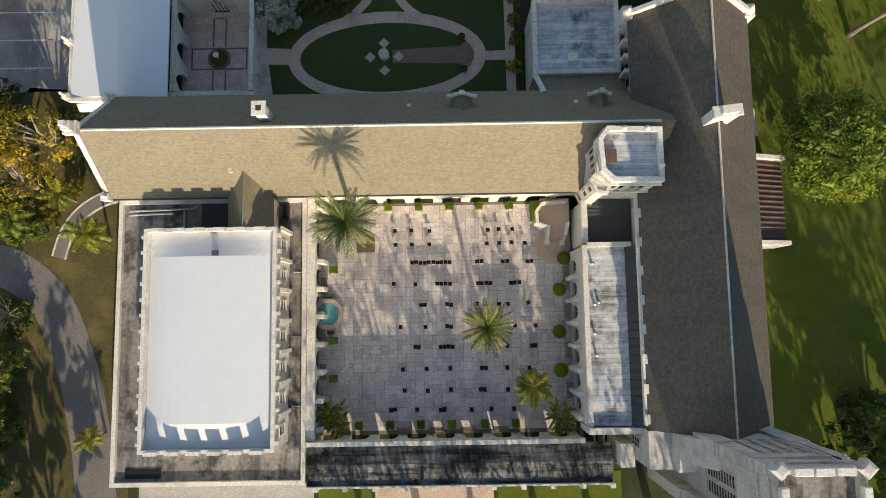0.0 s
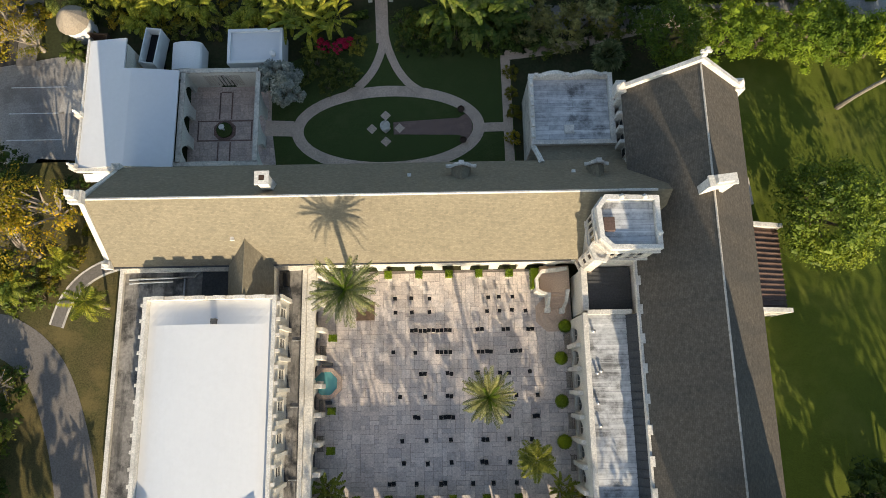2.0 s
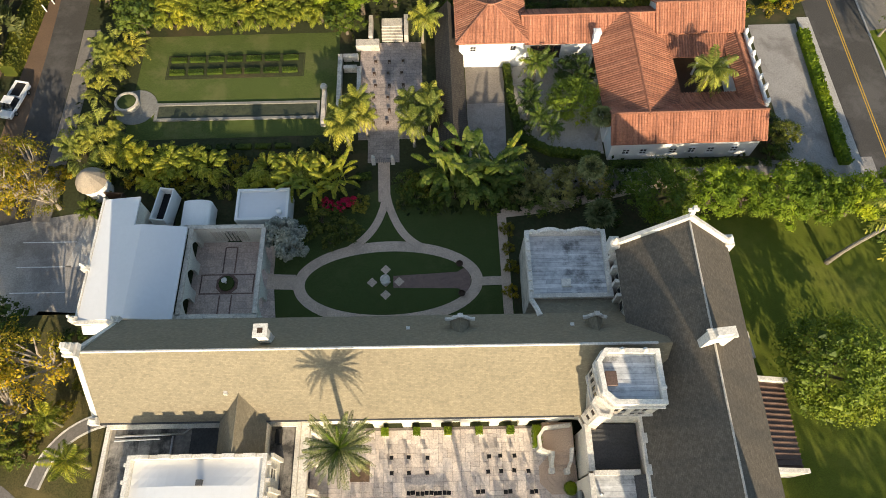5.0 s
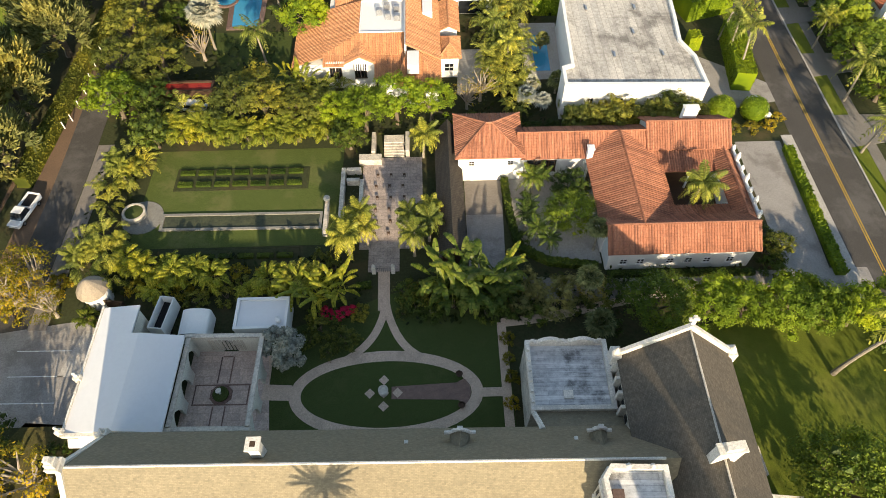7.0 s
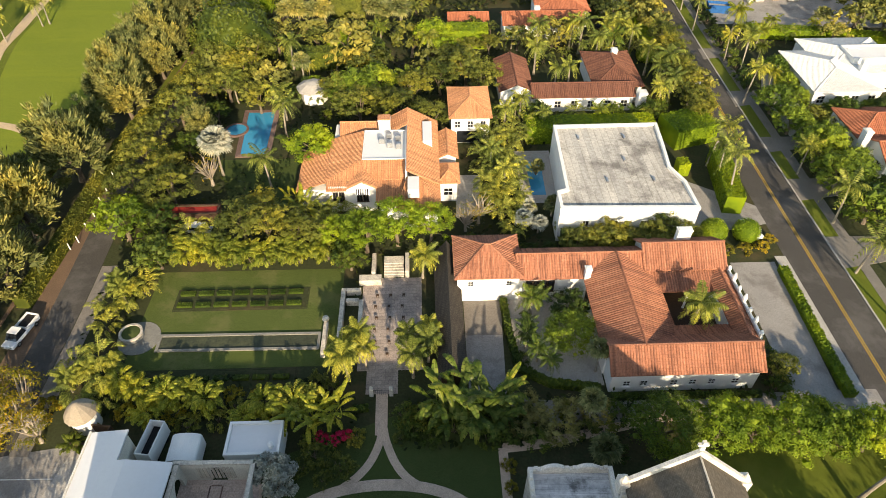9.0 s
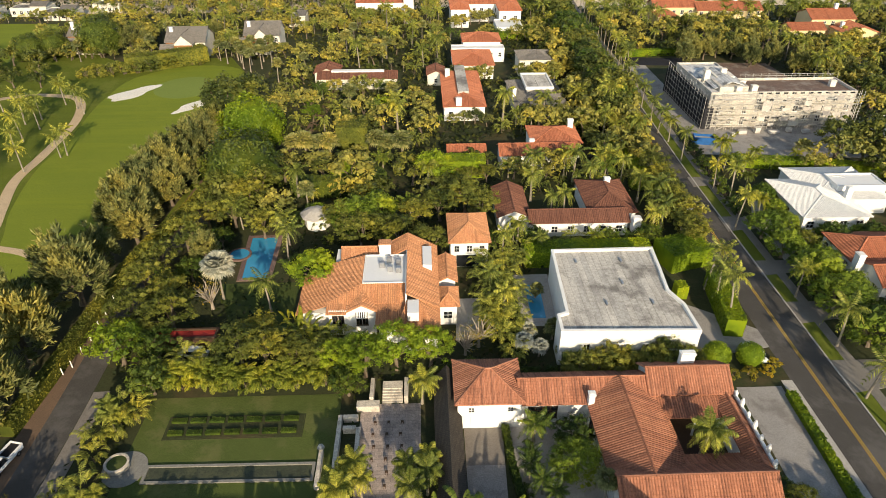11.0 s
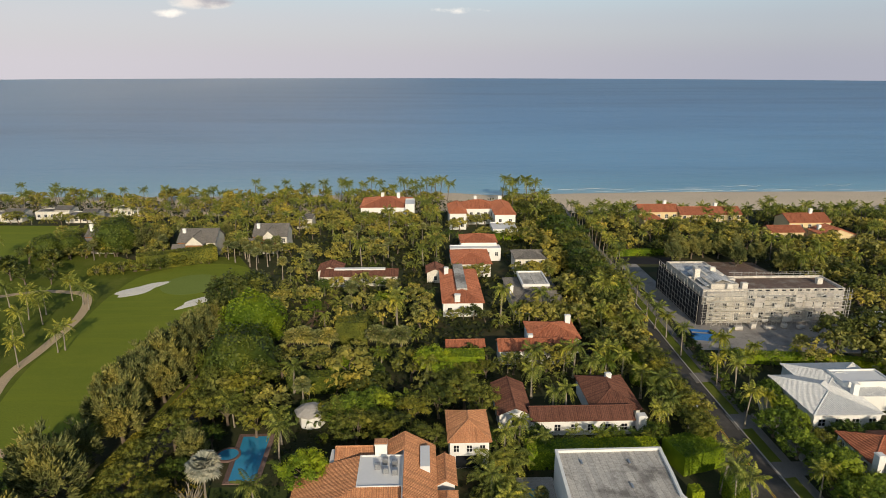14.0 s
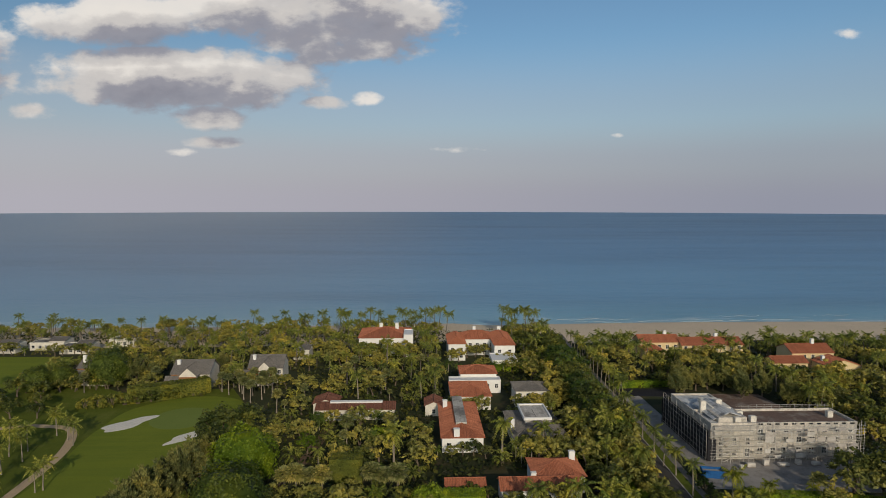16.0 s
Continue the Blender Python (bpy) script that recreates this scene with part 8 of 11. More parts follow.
def fan_crown(name, material, fans, radius, seed, stalk=1.1, blades=13):
    """A fan palm's head: stalks that end in pleated fans."""
    rng = np.random.default_rng(seed)
    V, F, base = [], [], 0
    for k in range(fans):
        az, q = k * 2.399, k / fans
        el = 1.25 - 1.75 * q + rng.uniform(-0.12, 0.12)
        d = np.array([math.cos(az) * math.cos(el), math.sin(az) * math.cos(el), math.sin(el)])
        side = np.array([-math.sin(az), math.cos(az), 0])
        hub = d * stalk * rng.uniform(0.8, 1.1)
        V.append(np.array([side * 0.03, -side * 0.03, hub - side * 0.02, hub + side * 0.02]))
        F.append([base, base + 1, base + 2, base + 3])
        base += 4
        up = np.cross(d, side)
        for b in range(blades):
            a = (b / (blades - 1) - 0.5) * 4.2
            dd = d * math.cos(a) + side * math.sin(a)
            r = radius * (0.75 + 0.25 * math.cos(a / 2)) * rng.uniform(0.9, 1.05)
            tip = hub + dd * r - np.array([0, 0, 0.28 * r])
            mid = hub + dd * r * 0.55
            e = np.cross(dd, up)
            e /= max(1e-6, np.linalg.norm(e))
            V.append(np.array([hub, mid + e * 0.13 * radius, tip, mid - e * 0.13 * radius]))
            F.append([base, base + 1, base + 2, base + 3])
            base += 4
    return raw_mesh(name, np.concatenate(V).tolist(), F, material)


def palm_trunk(name, height, r, lean, seed, material):
    pts, rad = [], []
    for i in range(9):
        s = i / 8
        pts.append((lean * s ** 1.6, 0, height * s))
        rad.append(r * (1.35 - 0.35 * min(1, s * 4)) * (1 - 0.35 * s))
    return as_mesh(name, tube(B(), pts, rad, 8), material), pts[-1]


def clump_mesh(name, material, stems, height, length, seed, leaflets=11, leaf=0.55, spread=1.0):
    """An areca-like clump of arching fronds that rise from many stems."""
    rng = np.random.default_rng(seed)
    V, F, base = [], [], 0
    for k in range(stems):
        ox, oy = rng.normal(size=2) * spread * 0.5
        h = height * rng.uniform(0.45, 1.0)
        az = math.atan2(oy, ox) + rng.uniform(-0.9, 0.9)
        ri, dr = rng.uniform(0.7, 1.3), rng.uniform(0.6, 1.3)
        pts = np.array(frond_points(length * rng.uniform(0.8, 1.1), ri, dr, 7))
        tang = np.gradient(pts, axis=0)
        tang /= np.linalg.norm(tang, axis=1, keepdims=True)
        side = np.array([0, 1.0, 0])
        ca, sa = math.cos(az), math.sin(az)
        R = np.array([[ca, -sa, 0], [sa, ca, 0], [0, 0, 1]])
        off = np.array([ox, oy, h])
        rib = []
        for i in range(8):
            ww = 0.045 * (1 - 0.7 * i / 7)
            rib += [pts[i] + side * ww, pts[i] - side * ww]
        V.append(np.array(rib) @ R.T + off)
        F += [[base + 2 * i, base + 2 * i + 1, base + 2 * i + 3, base + 2 * i + 2] for i in range(7)]
        base += 16
        ss = np.linspace(0.15, 0.98, leaflets)
        P_ = np.stack([np.interp(ss * 7, np.arange(8), pts[:, i]) for i in range(3)], 1)
        T_ = np.stack([np.interp(ss * 7, np.arange(8), tang[:, i]) for i in range(3)], 1)
        for s in (-1, 1):
            ll = leaf * np.sin(np.pi * (0.15 + 0.75 * ss)) * rng.uniform(0.85, 1.15, leaflets)
            d = side * s * 0.8 + T_ * 0.6
            d /= np.linalg.norm(d, axis=1, keepdims=True)
            tip = P_ + d * ll[:, None] - np.array([0, 0, 1]) * (ll * 0.35)[:, None]
            mid = P_ + d * (ll * 0.5)[:, None]
            V.append(np.stack([P_, mid + T_ * (0.9 / leaflets), tip, mid - T_ * (0.9 / leaflets)], 1).reshape(-1, 3) @ R.T + off)
            F += (np.arange(leaflets * 4).reshape(-1, 4) + base).tolist()
            base += leaflets * 4
    return raw_mesh(name, np.concatenate(V).tolist(), F, material)


def paddle_mesh(name, material, leaves, height, length, seed):
    """A banana-like plant: broad split paddle leaves on stalks."""
    rng = np.random.default_rng(seed)
    V, F, base = [], [], 0
    for k in range(leaves):
        az = k * 2.399
        ri, dr = rng.uniform(0.6, 1.6), rng.uniform(0.5, 1.1)
        ln = length * rng.uniform(0.8, 1.15)
        pts = np.array(frond_points(ln, ri, dr, 8))
        ca, sa = math.cos(az), math.sin(az)
        R = np.array([[ca, -sa, 0], [sa, ca, 0], [0, 0, 1]])
        off = np.array([rng.normal() * 0.5, rng.normal() * 0.5, height * rng.uniform(0.4, 1.0)])
        w = 0.3 * np.sin(np.pi * np.clip((np.linspace(0, 1, 9) - 0.25) / 0.8, 0.02, 0.98)) ** 0.6
        for s in (-1, 1):
            for i in range(2, 8):
                q = [pts[i], pts[i + 1] * 0.92 + pts[i] * 0.08, pts[i + 1] + np.array([0, s * w[i + 1], -0.06]), pts[i] + np.array([0.06, s * w[i], -0.06])]
                V.append(np.array(q) @ R.T + off)
                F.append([base, base + 1, base + 2, base + 3])
                base += 4
        rib = []
        for i in range(9):
            rib += [pts[i] + np.array([0, 0.05, 0.01]), pts[i] - np.array([0, 0.05, -0.01])]
        V.append(np.array(rib) @ R.T + off)
        F += [[base + 2 * i, base + 2 * i + 1, base + 2 * i + 3, base + 2 * i + 2] for i in range(8)]
        base += 18
    return raw_mesh(name, np.concatenate(V).tolist(), F, material)


PROTO = {}


def grow_plant(kind, x, y, s=1.0, turn=None, label=None, z=0.0):
    """Plants one of the prototypes; the first of a kind is built where it stands, the rest are copies."""
    make, name, lab, cat, group = KINDS[kind]
    rnd = random.Random(int(x * 131 + y * 977) & 0xffff)
    if turn is None:
        turn = rnd.uniform(0, 360)
    s *= rnd.uniform(0.93, 1.07)
    m = pose(x, y, z, 0, 0, turn) @ Matrix.Diagonal((s, s, s, 1))
    if kind not in PROTO:
        PROTO[kind] = make()
    top = thing(name, label or lab, cat, m, group)
    for nm, me, off in PROTO[kind]:
        o = new(nm, me)
        o.parent = top
        o.location = off
    return top


def tree(mat_leaf, rx, rz, h, clumps, leaves, size, seed, bark=None, limbs=6, slim=0.5, shell=0.75, ry=None, core=0.62):
    def make():
        me, tips = crown_mesh("crown", mat_leaf, rx, ry or rx, rz, h, clumps, leaves, size, seed, shell=shell, slim=slim, core=core)
        return [("trunk", trunk_mesh("trunk", bark or BARK, h, 0.1 + rx * 0.05, tips.tolist(), seed, limbs), (0, 0, 0)), ("crown", me, (0, 0, 0))]
    return make


def casuarina():
    me, tips = feather_mesh("crown", LEAF_NEEDLE, 3.0, 5.0, 3.2, 130, 5200, 7)
    return [("trunk", trunk_mesh("trunk", BARK, 3.6, 0.26, tips.tolist(), 7, 6), (0, 0, 0)), ("crown", me, (0, 0, 0))]


def palm(height, r, lean, crown):
    def make():
        tm, top = palm_trunk("trunk", height, r, lean, 1, PALE_BARK)
        return [("trunk", tm, (0, 0, 0)), ("crown", crown(), top)]
    return make


def stems_mesh(n, h, spread, seed):
    rnd = random.Random(seed)
    bm = B()
    root = bm.verts.new((0, 0, -0.1))
    for _ in range(n):
        a, r = rnd.uniform(0, 6.28), rnd.uniform(0.05, spread * 0.5)
        tube(bm, [(r * 0.3 * math.cos(a), r * 0.3 * math.sin(a), -0.05), (r * math.cos(a), r * math.sin(a), h * rnd.uniform(0.7, 1.1))], [0.05, 0.025], 5, first=root)
    return as_mesh("stem", bm, BARK)


def bush(mesh, h=1.2, n=7, spread=1.4):
    return lambda: [("stem", stems_mesh(n, h, spread, 5), (0, 0, 0)), ("crown", mesh(), (0, 0, 0))]


KINDS = {
    "oak": (tree(LEAF_MID, 4.6, 3.4, 5.2, 84, 2700, 0.34, 1), "tree", "broad green tree with a rounded leafy crown", "tree", "garden trees"),
    "oak2": (tree(LEAF_MID, 3.6, 3.0, 4.2, 66, 2100, 0.32, 2), "tree", "green leafy tree with an uneven crown", "tree", "garden trees"),
    "dark": (tree(LEAF_DARK, 3.8, 3.4, 4.0, 70, 2100, 0.34, 3), "tree", "dense dark green leafy tree", "tree", "dark trees"),
    "ficus": (tree(LEAF_ROUND, 4.2, 3.6, 3.6, 120, 3400, 0.4, 4, shell=0.88), "tree", "clipped round dark ficus tree", "tree", "dark trees"),
    "lime": (tree(LEAF_LIME, 4.6, 2.8, 5.6, 90, 4600, 0.31, 5), "tree", "bright lime green spreading tree", "tree", "lime green trees"),
    "lime2": (tree(LEAF_LIME, 3.3, 2.6, 3.6, 70, 2800, 0.29, 6), "tree", "sunlit light green leafy tree", "tree", "lime green trees"),
    "casuarina": (casuarina, "casuarina", "feathery olive green casuarina tree", "tree", "casuarinas beside the fairway"),
    "dome": (lambda: [("trunk", trunk_mesh("trunk", BARK, 3.4, 0.3, [(1.2, 0.4, 2.6), (-0.9, 0.8, 2.8), (0.1, -1.1, 2.9)], 71, 3), (0, 0, 0)), ("crown", ball_mesh("crown", LEAF_DOME, 4.0, 3.4, 6000, 71, 0.16, 0.8), (0, 0, 0))], "tree", "large dense dark green dome-shaped tree", "tree", "dome-shaped trees"),
    "dome_lime": (lambda: [("trunk", trunk_mesh("trunk", BARK, 3.4, 0.3, [(1.2, 0.4, 2.6), (-0.9, 0.8, 2.8), (0.1, -1.1, 2.9)], 72, 3), (0, 0, 0)), ("crown", ball_mesh("crown", LEAF_LIME, 4.0, 3.4, 6000, 72, 0.16, 0.8), (0, 0, 0))], "tree", "large dense bright lime green dome-shaped tree", "tree", "dome-shaped trees"),
    "feathery": (tree(LEAF_MID, 5.2, 4.6, 8.2, 150, 1000, 0.42, 19, shell=0.3, core=0), "tree", "tall fine-leaved tree added out of view for shade", "tree", "tall shade trees"),
    "gold": (tree(LEAF_GOLD, 3.4, 2.6, 4.0, 40, 1500, 0.3, 8, DRY_BARK, 18, core=0), "tree", "sparse yellowing tree with pale bare branches", "tree", "yellowing trees"),
    "bare": (tree(LEAF_GOLD, 3.2, 2.8, 3.4, 34, 260, 0.28, 9, DRY_BARK, 30, core=0), "tree", "nearly bare tree with pale twigs", "tree", "bare trees"),
    "silver": (tree(LEAF_SILVER, 2.2, 1.8, 2.0, 30, 1900, 0.36, 10, DRY_BARK, 12), "tree", "small silver-leaved tree on the lawn edge", "tree", "silver trees"),
    "oak_far": (tree(LEAF_HAZED, 4.4, 3.4, 4.6, 34, 460, 0.9, 61, limbs=3), "tree", "broad green tree in the wooded gardens", "tree", "garden trees"),
    "oak2_far": (tree(LEAF_HAZED, 3.6, 3.2, 3.6, 28, 360, 0.85, 62, limbs=3), "tree", "leafy green tree in the wooded gardens", "tree", "garden trees"),
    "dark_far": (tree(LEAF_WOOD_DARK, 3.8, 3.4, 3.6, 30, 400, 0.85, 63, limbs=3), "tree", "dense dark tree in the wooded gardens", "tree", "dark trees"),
    "road_tree": (tree(LEAF_WOOD_DARK, 5.6, 5.0, 6.0, 80, 1200, 0.75, 64, limbs=5), "tree", "tall leafy tree beside the road", "tree", "road trees"),
    "road_tree_dark": (tree(LEAF_DARK, 5.6, 5.2, 6.2, 80, 1200, 0.75, 65, limbs=5), "tree", "tall dark tree beside the road", "tree", "road trees"),
    "shrub": (bush(lambda: crown_mesh("crown", LEAF_MID, 1.6, 1.6, 1.3, 0.5, 24, 520, 0.3, 12)[0]), "shrub", "leafy green rounded garden shrub", "shrub", "garden shrubs"),
    "shrub_dark": (bush(lambda: crown_mesh("crown", LEAF_DARK, 1.7, 1.7, 1.5, 0.5, 24, 520, 0.3, 13)[0]), "shrub", "dark green leafy garden shrub", "shrub", "garden shrubs"),
    "shrub_gold": (bush(lambda: crown_mesh("crown", LEAF_GOLD, 1.4, 1.4, 1.2, 0.4, 22, 640, 0.26, 14)[0]), "shrub", "yellow-green leafy garden shrub", "shrub", "garden shrubs"),
    "shrub_red": (bush(lambda: crown_mesh("crown", LEAF_RED, 1.2, 1.2, 1.0, 1.2, 20, 620, 0.24, 15)[0]), "bougainvillea", "magenta flowering bougainvillea beside the path", "shrub", "bougainvilleas"),
    "shrub_grey": (bush(lambda: crown_mesh("crown", LEAF_OLIVE, 1.9, 1.9, 1.6, 0.6, 30, 800, 0.3, 16, slim=0.2)[0]), "shrub", "twiggy grey-green garden shrub", "shrub", "garden shrubs"),
    "topiary": (bush(lambda: ball_mesh("crown", HEDGE, 2.1, 1.5, 1500, 17)), "topiary", "clipped ball of bright green leaves", "shrub", "clipped balls"),
    "coconut": (palm(7.5, 0.2, 0.5, lambda: palm_crown("crown", FROND, 17, 3.5, 10, 21, wide=0.16)), "coconut_palm", "coconut palm with arching fronds", "palm", "coconut palms"),
    "coconut_tall": (palm(10.0, 0.2, 1.1, lambda: palm_crown("crown", FROND, 17, 3.4, 10, 22, wide=0.16)), "coconut_palm", "tall coconut palm with a slender leaning trunk", "palm", "coconut palms"),
    "coconut_gold": (palm(5.5, 0.2, 0.4, lambda: palm_crown("crown", FROND_GOLD, 18, 3.2, 16, 23)), "coconut_palm", "golden-green coconut palm with broad fronds", "palm", "coconut palms"),
    "palm_dark": (palm(5.0, 0.2, 0.3, lambda: palm_crown("crown", FROND_DARK, 18, 3.3, 11, 24, wide=0.15)), "palm_tree", "dark green feather palm with arching fronds", "palm", "garden palms"),
    "royal": (palm(6.6, 0.24, 0.2, lambda: palm_crown("crown", FROND, 18, 3.1, 11, 25, wide=0.15, leaf=0.75, droop=(0.4, 1.6))), "palm_tree", "palm with a full drooping crown", "palm", "garden palms"),
    "sabal": (palm(6.4, 0.2, 0.3, lambda: fan_crown("crown", FROND_DATE, 26, 1.2, 26)), "fan_palm", "fan palm with a round head", "palm", "fan palms"),
    "sabal_low": (palm(3.2, 0.2, 0.2, lambda: fan_crown("crown", FROND_DATE, 24, 1.3, 27)), "fan_palm", "low fan palm with a round head", "palm", "fan palms"),
    "silver_fan": (palm(4.0, 0.22, 0.2, lambda: fan_crown("crown", LEAF_SILVER, 26, 1.7, 28, 1.3)), "silver_fan_palm", "silver-leaved fan palm among shrubs", "palm", "fan palms"),
    "ficus_near": (tree(LEAF_ROUND, 4.2, 3.6, 3.6, 150, 10500, 0.25, 4, shell=0.88, core=0.42), "tree", "clipped round dark ficus tree", "tree", "dark trees"),
    "lime_near": (tree(LEAF_LIME, 3.3, 2.6, 3.6, 70, 4600, 0.27, 6), "tree", "sunlit light green leafy tree", "tree", "lime green trees"),
    "silver_fan_tall": (palm(6.8, 0.2, 0.3, lambda: fan_crown("crown", LEAF_SILVER, 40, 1.7, 29, 1.6, 15)), "silver_fan_palm", "tall fan palm with a whitish silver head", "palm", "fan palms"),
    "coconut_near": (palm(5.2, 0.2, 0.4, lambda: palm_crown("crown", FROND, 22, 2.9, 24, 36, wide=0.07, leaf=0.8)), "coconut_palm", "green coconut palm with fine arching fronds", "palm", "coconut palms"),
    "areca": (bush(lambda: clump_mesh("crown", FROND_GOLD, 46, 2.6, 1.8, 31, 15, 0.48, 1.2)), "areca_palm", "golden clump of areca palm fronds", "palm clump", "areca palms"),
    "areca_green": (bush(lambda: clump_mesh("crown", FROND, 25, 2.8, 2.6, 32)), "areca_palm", "green clump of arching palm fronds", "palm clump", "areca palms"),
    "areca_dark": (bush(lambda: clump_mesh("crown", FROND_DARK, 28, 2.2, 2.4, 33)), "areca_palm", "dark green clump of palm fronds", "palm clump", "areca palms"),
    "banana": (bush(lambda: paddle_mesh("crown", FROND_DARK, 30, 2.4, 2.9, 34)), "banana_plant", "cluster of broad split banana leaves", "banana plant", "banana plants"),
    "traveller": (bush(lambda: paddle_mesh("crown", FROND_GOLD, 22, 2.4, 3.4, 35)), "traveller_palm", "yellow-green paddle-leaved traveller palm", "palm", "traveller palms"),
}


# far versions, with haze included in the leaf colour
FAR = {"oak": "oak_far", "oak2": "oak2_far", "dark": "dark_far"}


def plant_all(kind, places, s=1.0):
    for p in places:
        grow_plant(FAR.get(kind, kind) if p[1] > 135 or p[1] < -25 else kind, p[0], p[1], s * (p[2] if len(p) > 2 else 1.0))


def ball_mesh(name, material, r, zc, leaves, seed, lump=0.0, leaf=1.0):
    """A clipped ball: a closed round body with small leaves all over it; lump makes its outline uneven."""
    rng = np.random.default_rng(seed)
    ph = rng.uniform(0, 6.28, 4)

    def swell(n):
        return 1 + lump * (np.sin(n[:, 0] * 5 + ph[0]) * np.sin(n[:, 1] * 5 + ph[1]) + 0.6 * np.sin(n[:, 2] * 9 + n[:, 0] * 7 + ph[2]) * np.sin(n[:, 1] * 8 + ph[3]))[:, None]

    bm = B()
    bmesh.ops.create_icosphere(bm, subdivisions=2, radius=r * 0.96)
    for q in bm.verts:
        q.co *= (1 + rng.uniform(-0.035, 0.035)) * float(swell(np.array([q.co.normalized()]))[0, 0])
        q.co.z = max(q.co.z * 0.92, -r * 0.55) + zc
    bm.verts.ensure_lookup_table()
    body = [tuple(q.co) for q in bm.verts]
    faces = [[q.index for q in f.verts] for f in bm.faces]
    bm.free()
    d = rng.normal(size=(leaves, 3))
    d /= np.linalg.norm(d, axis=1, keepdims=True)
    p = d * r * swell(d) * rng.uniform(0.95, 1.04 + lump * 0.4, (leaves, 1))
    p[:, 2] = np.maximum(p[:, 2] * 0.92, -r * 0.6) + zc
    nr = d + rng.normal(size=(leaves, 3)) * 0.5
    nr /= np.linalg.norm(nr, axis=1, keepdims=True)
    ln = rng.uniform(0.16, 0.3, leaves) * r / 2 * leaf
    v, f = quads(p, nr, rng.random(leaves) * 6.28, ln, ln * 0.6)
    return raw_mesh(name, body + v.tolist(), faces + (f + len(body)).tolist(), material)


def hedge(pts, w, h, label="clipped bright green hedge", material=None, z0=0.0, leaf=0.42, dens=26):
    """A clipped hedge: a dense core with leaves all over it."""
    material = material or HEDGE
    hd = thing("hedge", label, "hedge")
    left, right = ribbon(pts, w)
    bm = B()
    for i in range(len(pts) - 1):
        prism(bm, [right[i], right[i + 1], left[i + 1], left[i]], z0, z0 + h - 0.12)
    part("core", bm, material, hd)
    rng = np.random.default_rng(int(abs(pts[0][0] * 13 + pts[0][1] * 7)))
    C, N = [], []
    for i in range(len(pts) - 1):
        a, b = np.array(pts[i]), np.array(pts[i + 1])
        d = b - a
        ln = np.linalg.norm(d)
        d /= ln
        e = np.array([-d[1], d[0]])
        n = int(ln * (w + 2 * h) * dens)
        s, q = rng.random(n) * ln, rng.random(n) * (w + 2 * h)
        top = (q > h) & (q < h + w)
        off = np.where(q <= h, -w / 2, np.where(top, q - h - w / 2, w / 2)) * (1 + rng.normal(size=n) * 0.03)
        z = np.where(q <= h, q, np.where(top, h, w + 2 * h - q)) + rng.normal(size=n) * 0.06
        p = a[None] + d[None] * s[:, None] + e[None] * off[:, None]
        C.append(np.column_stack([p, z + z0]))
        nn = np.where(top[:, None], np.array([[0, 0, 1.0]]), np.column_stack([e[0] * np.sign(off), e[1] * np.sign(off), 0 * off]))
        N.append(nn + rng.normal(size=(n, 3)) * 0.45)
    C, N = np.concatenate(C), np.concatenate(N)
    N /= np.linalg.norm(N, axis=1, keepdims=True)
    ln = leaf * rng.uniform(0.7, 1.3, len(C))
    v, f = quads(C, N, rng.random(len(C)) * 6.28, ln, ln * 0.55)
    part("leaves", raw_mesh("leaves", v.tolist(), f.tolist(), material), material, hd)
    return hd


# trees round the church
plant_all("ficus_near", [(41.0, 16.2, 1.28), (27.2, 38.4, 0.92)])
plant_all("lime_near", [(33.4, 38.0, 0.95), (37.6, 37.4, 0.98), (42.0, 37.0, 1.02), (46.4, 36.6, 1.0), (50.8, 36.4, 1.05), (55.2, 37.2, 0.95), (35.4, 39.6, 0.85), (44.6, 39.2, 0.85)])
plant_all("dark", [(41.8, -12.6, 1.0), (46.0, -17.0, 1.1), (54.0, 33.0, 0.8)])
plant_all("gold", [(-41.8, 19.4, 1.2), (-44.8, 15.6, 1.1), (-47.5, 20.8, 1.1)])
plant_all("bare", [(-45.6, 19.0, 1.2), (-48.6, 41.8, 1.0)])
plant_all("gold", [(-49.6, 44.8, 1.0), (-51.8, 42.0, 1.0), (-46.6, 40.6, 0.75), (-53.0, 45.6, 0.9)])
plant_all("shrub_gold", [(-38.6, 18.2), (-40.4, 15.4), (-43.0, 12.8), (-38.8, 21.0), (-47.2, 44.6, 1.3), (-52.5, 41.0, 1.5)])
plant_all("dark", [(-46.6, 12.6, 0.8), (-48.0, 24.0, 0.8)])
plant_all("shrub_dark", [(-43.6, 10.6), (-46.0, 10.2), (-41.0, 22.6), (-47.5, -6.0, 1.4), (-47.0, -10.0, 1.5), (-46.5, -2.5, 1.4), (-46.5, 1.5, 1.2)])
plant_all("oak2", [(-46.8, -4.0, 0.8), (-47.8, -10.0, 0.9), (-46.6, -16.0, 0.9)])
plant_all("bare", [(-46.4, 1.4, 0.8)])
plant_all("coconut_gold", [(-36.6, 9.4, 0.85), (-40.4, 13.8, 0.6), (-45.2, 11.4, 0.7), (-36.6, -11.4, 0.5)])
plant_all("silver", [(-17.9, 34.4, 1.15), (-16.6, 33.2, 0.9)])
plant_all("shrub", [(-13.8, 37.6, 1.1), (-10.6, 35.9, 1.25), (-15.0, 36.0), (-9.0, 39.6, 0.9), (-12.4, 34.6, 0.8)])
plant_all("shrub_red", [(-13.0, 39.6, 0.8), (-11.2, 39.4, 0.85), (-10.2, 40.0, 0.7)])
plant_all("shrub_dark", [(-12.2, 39.0, 0.7), (-14.2, 39.4, 0.8)])
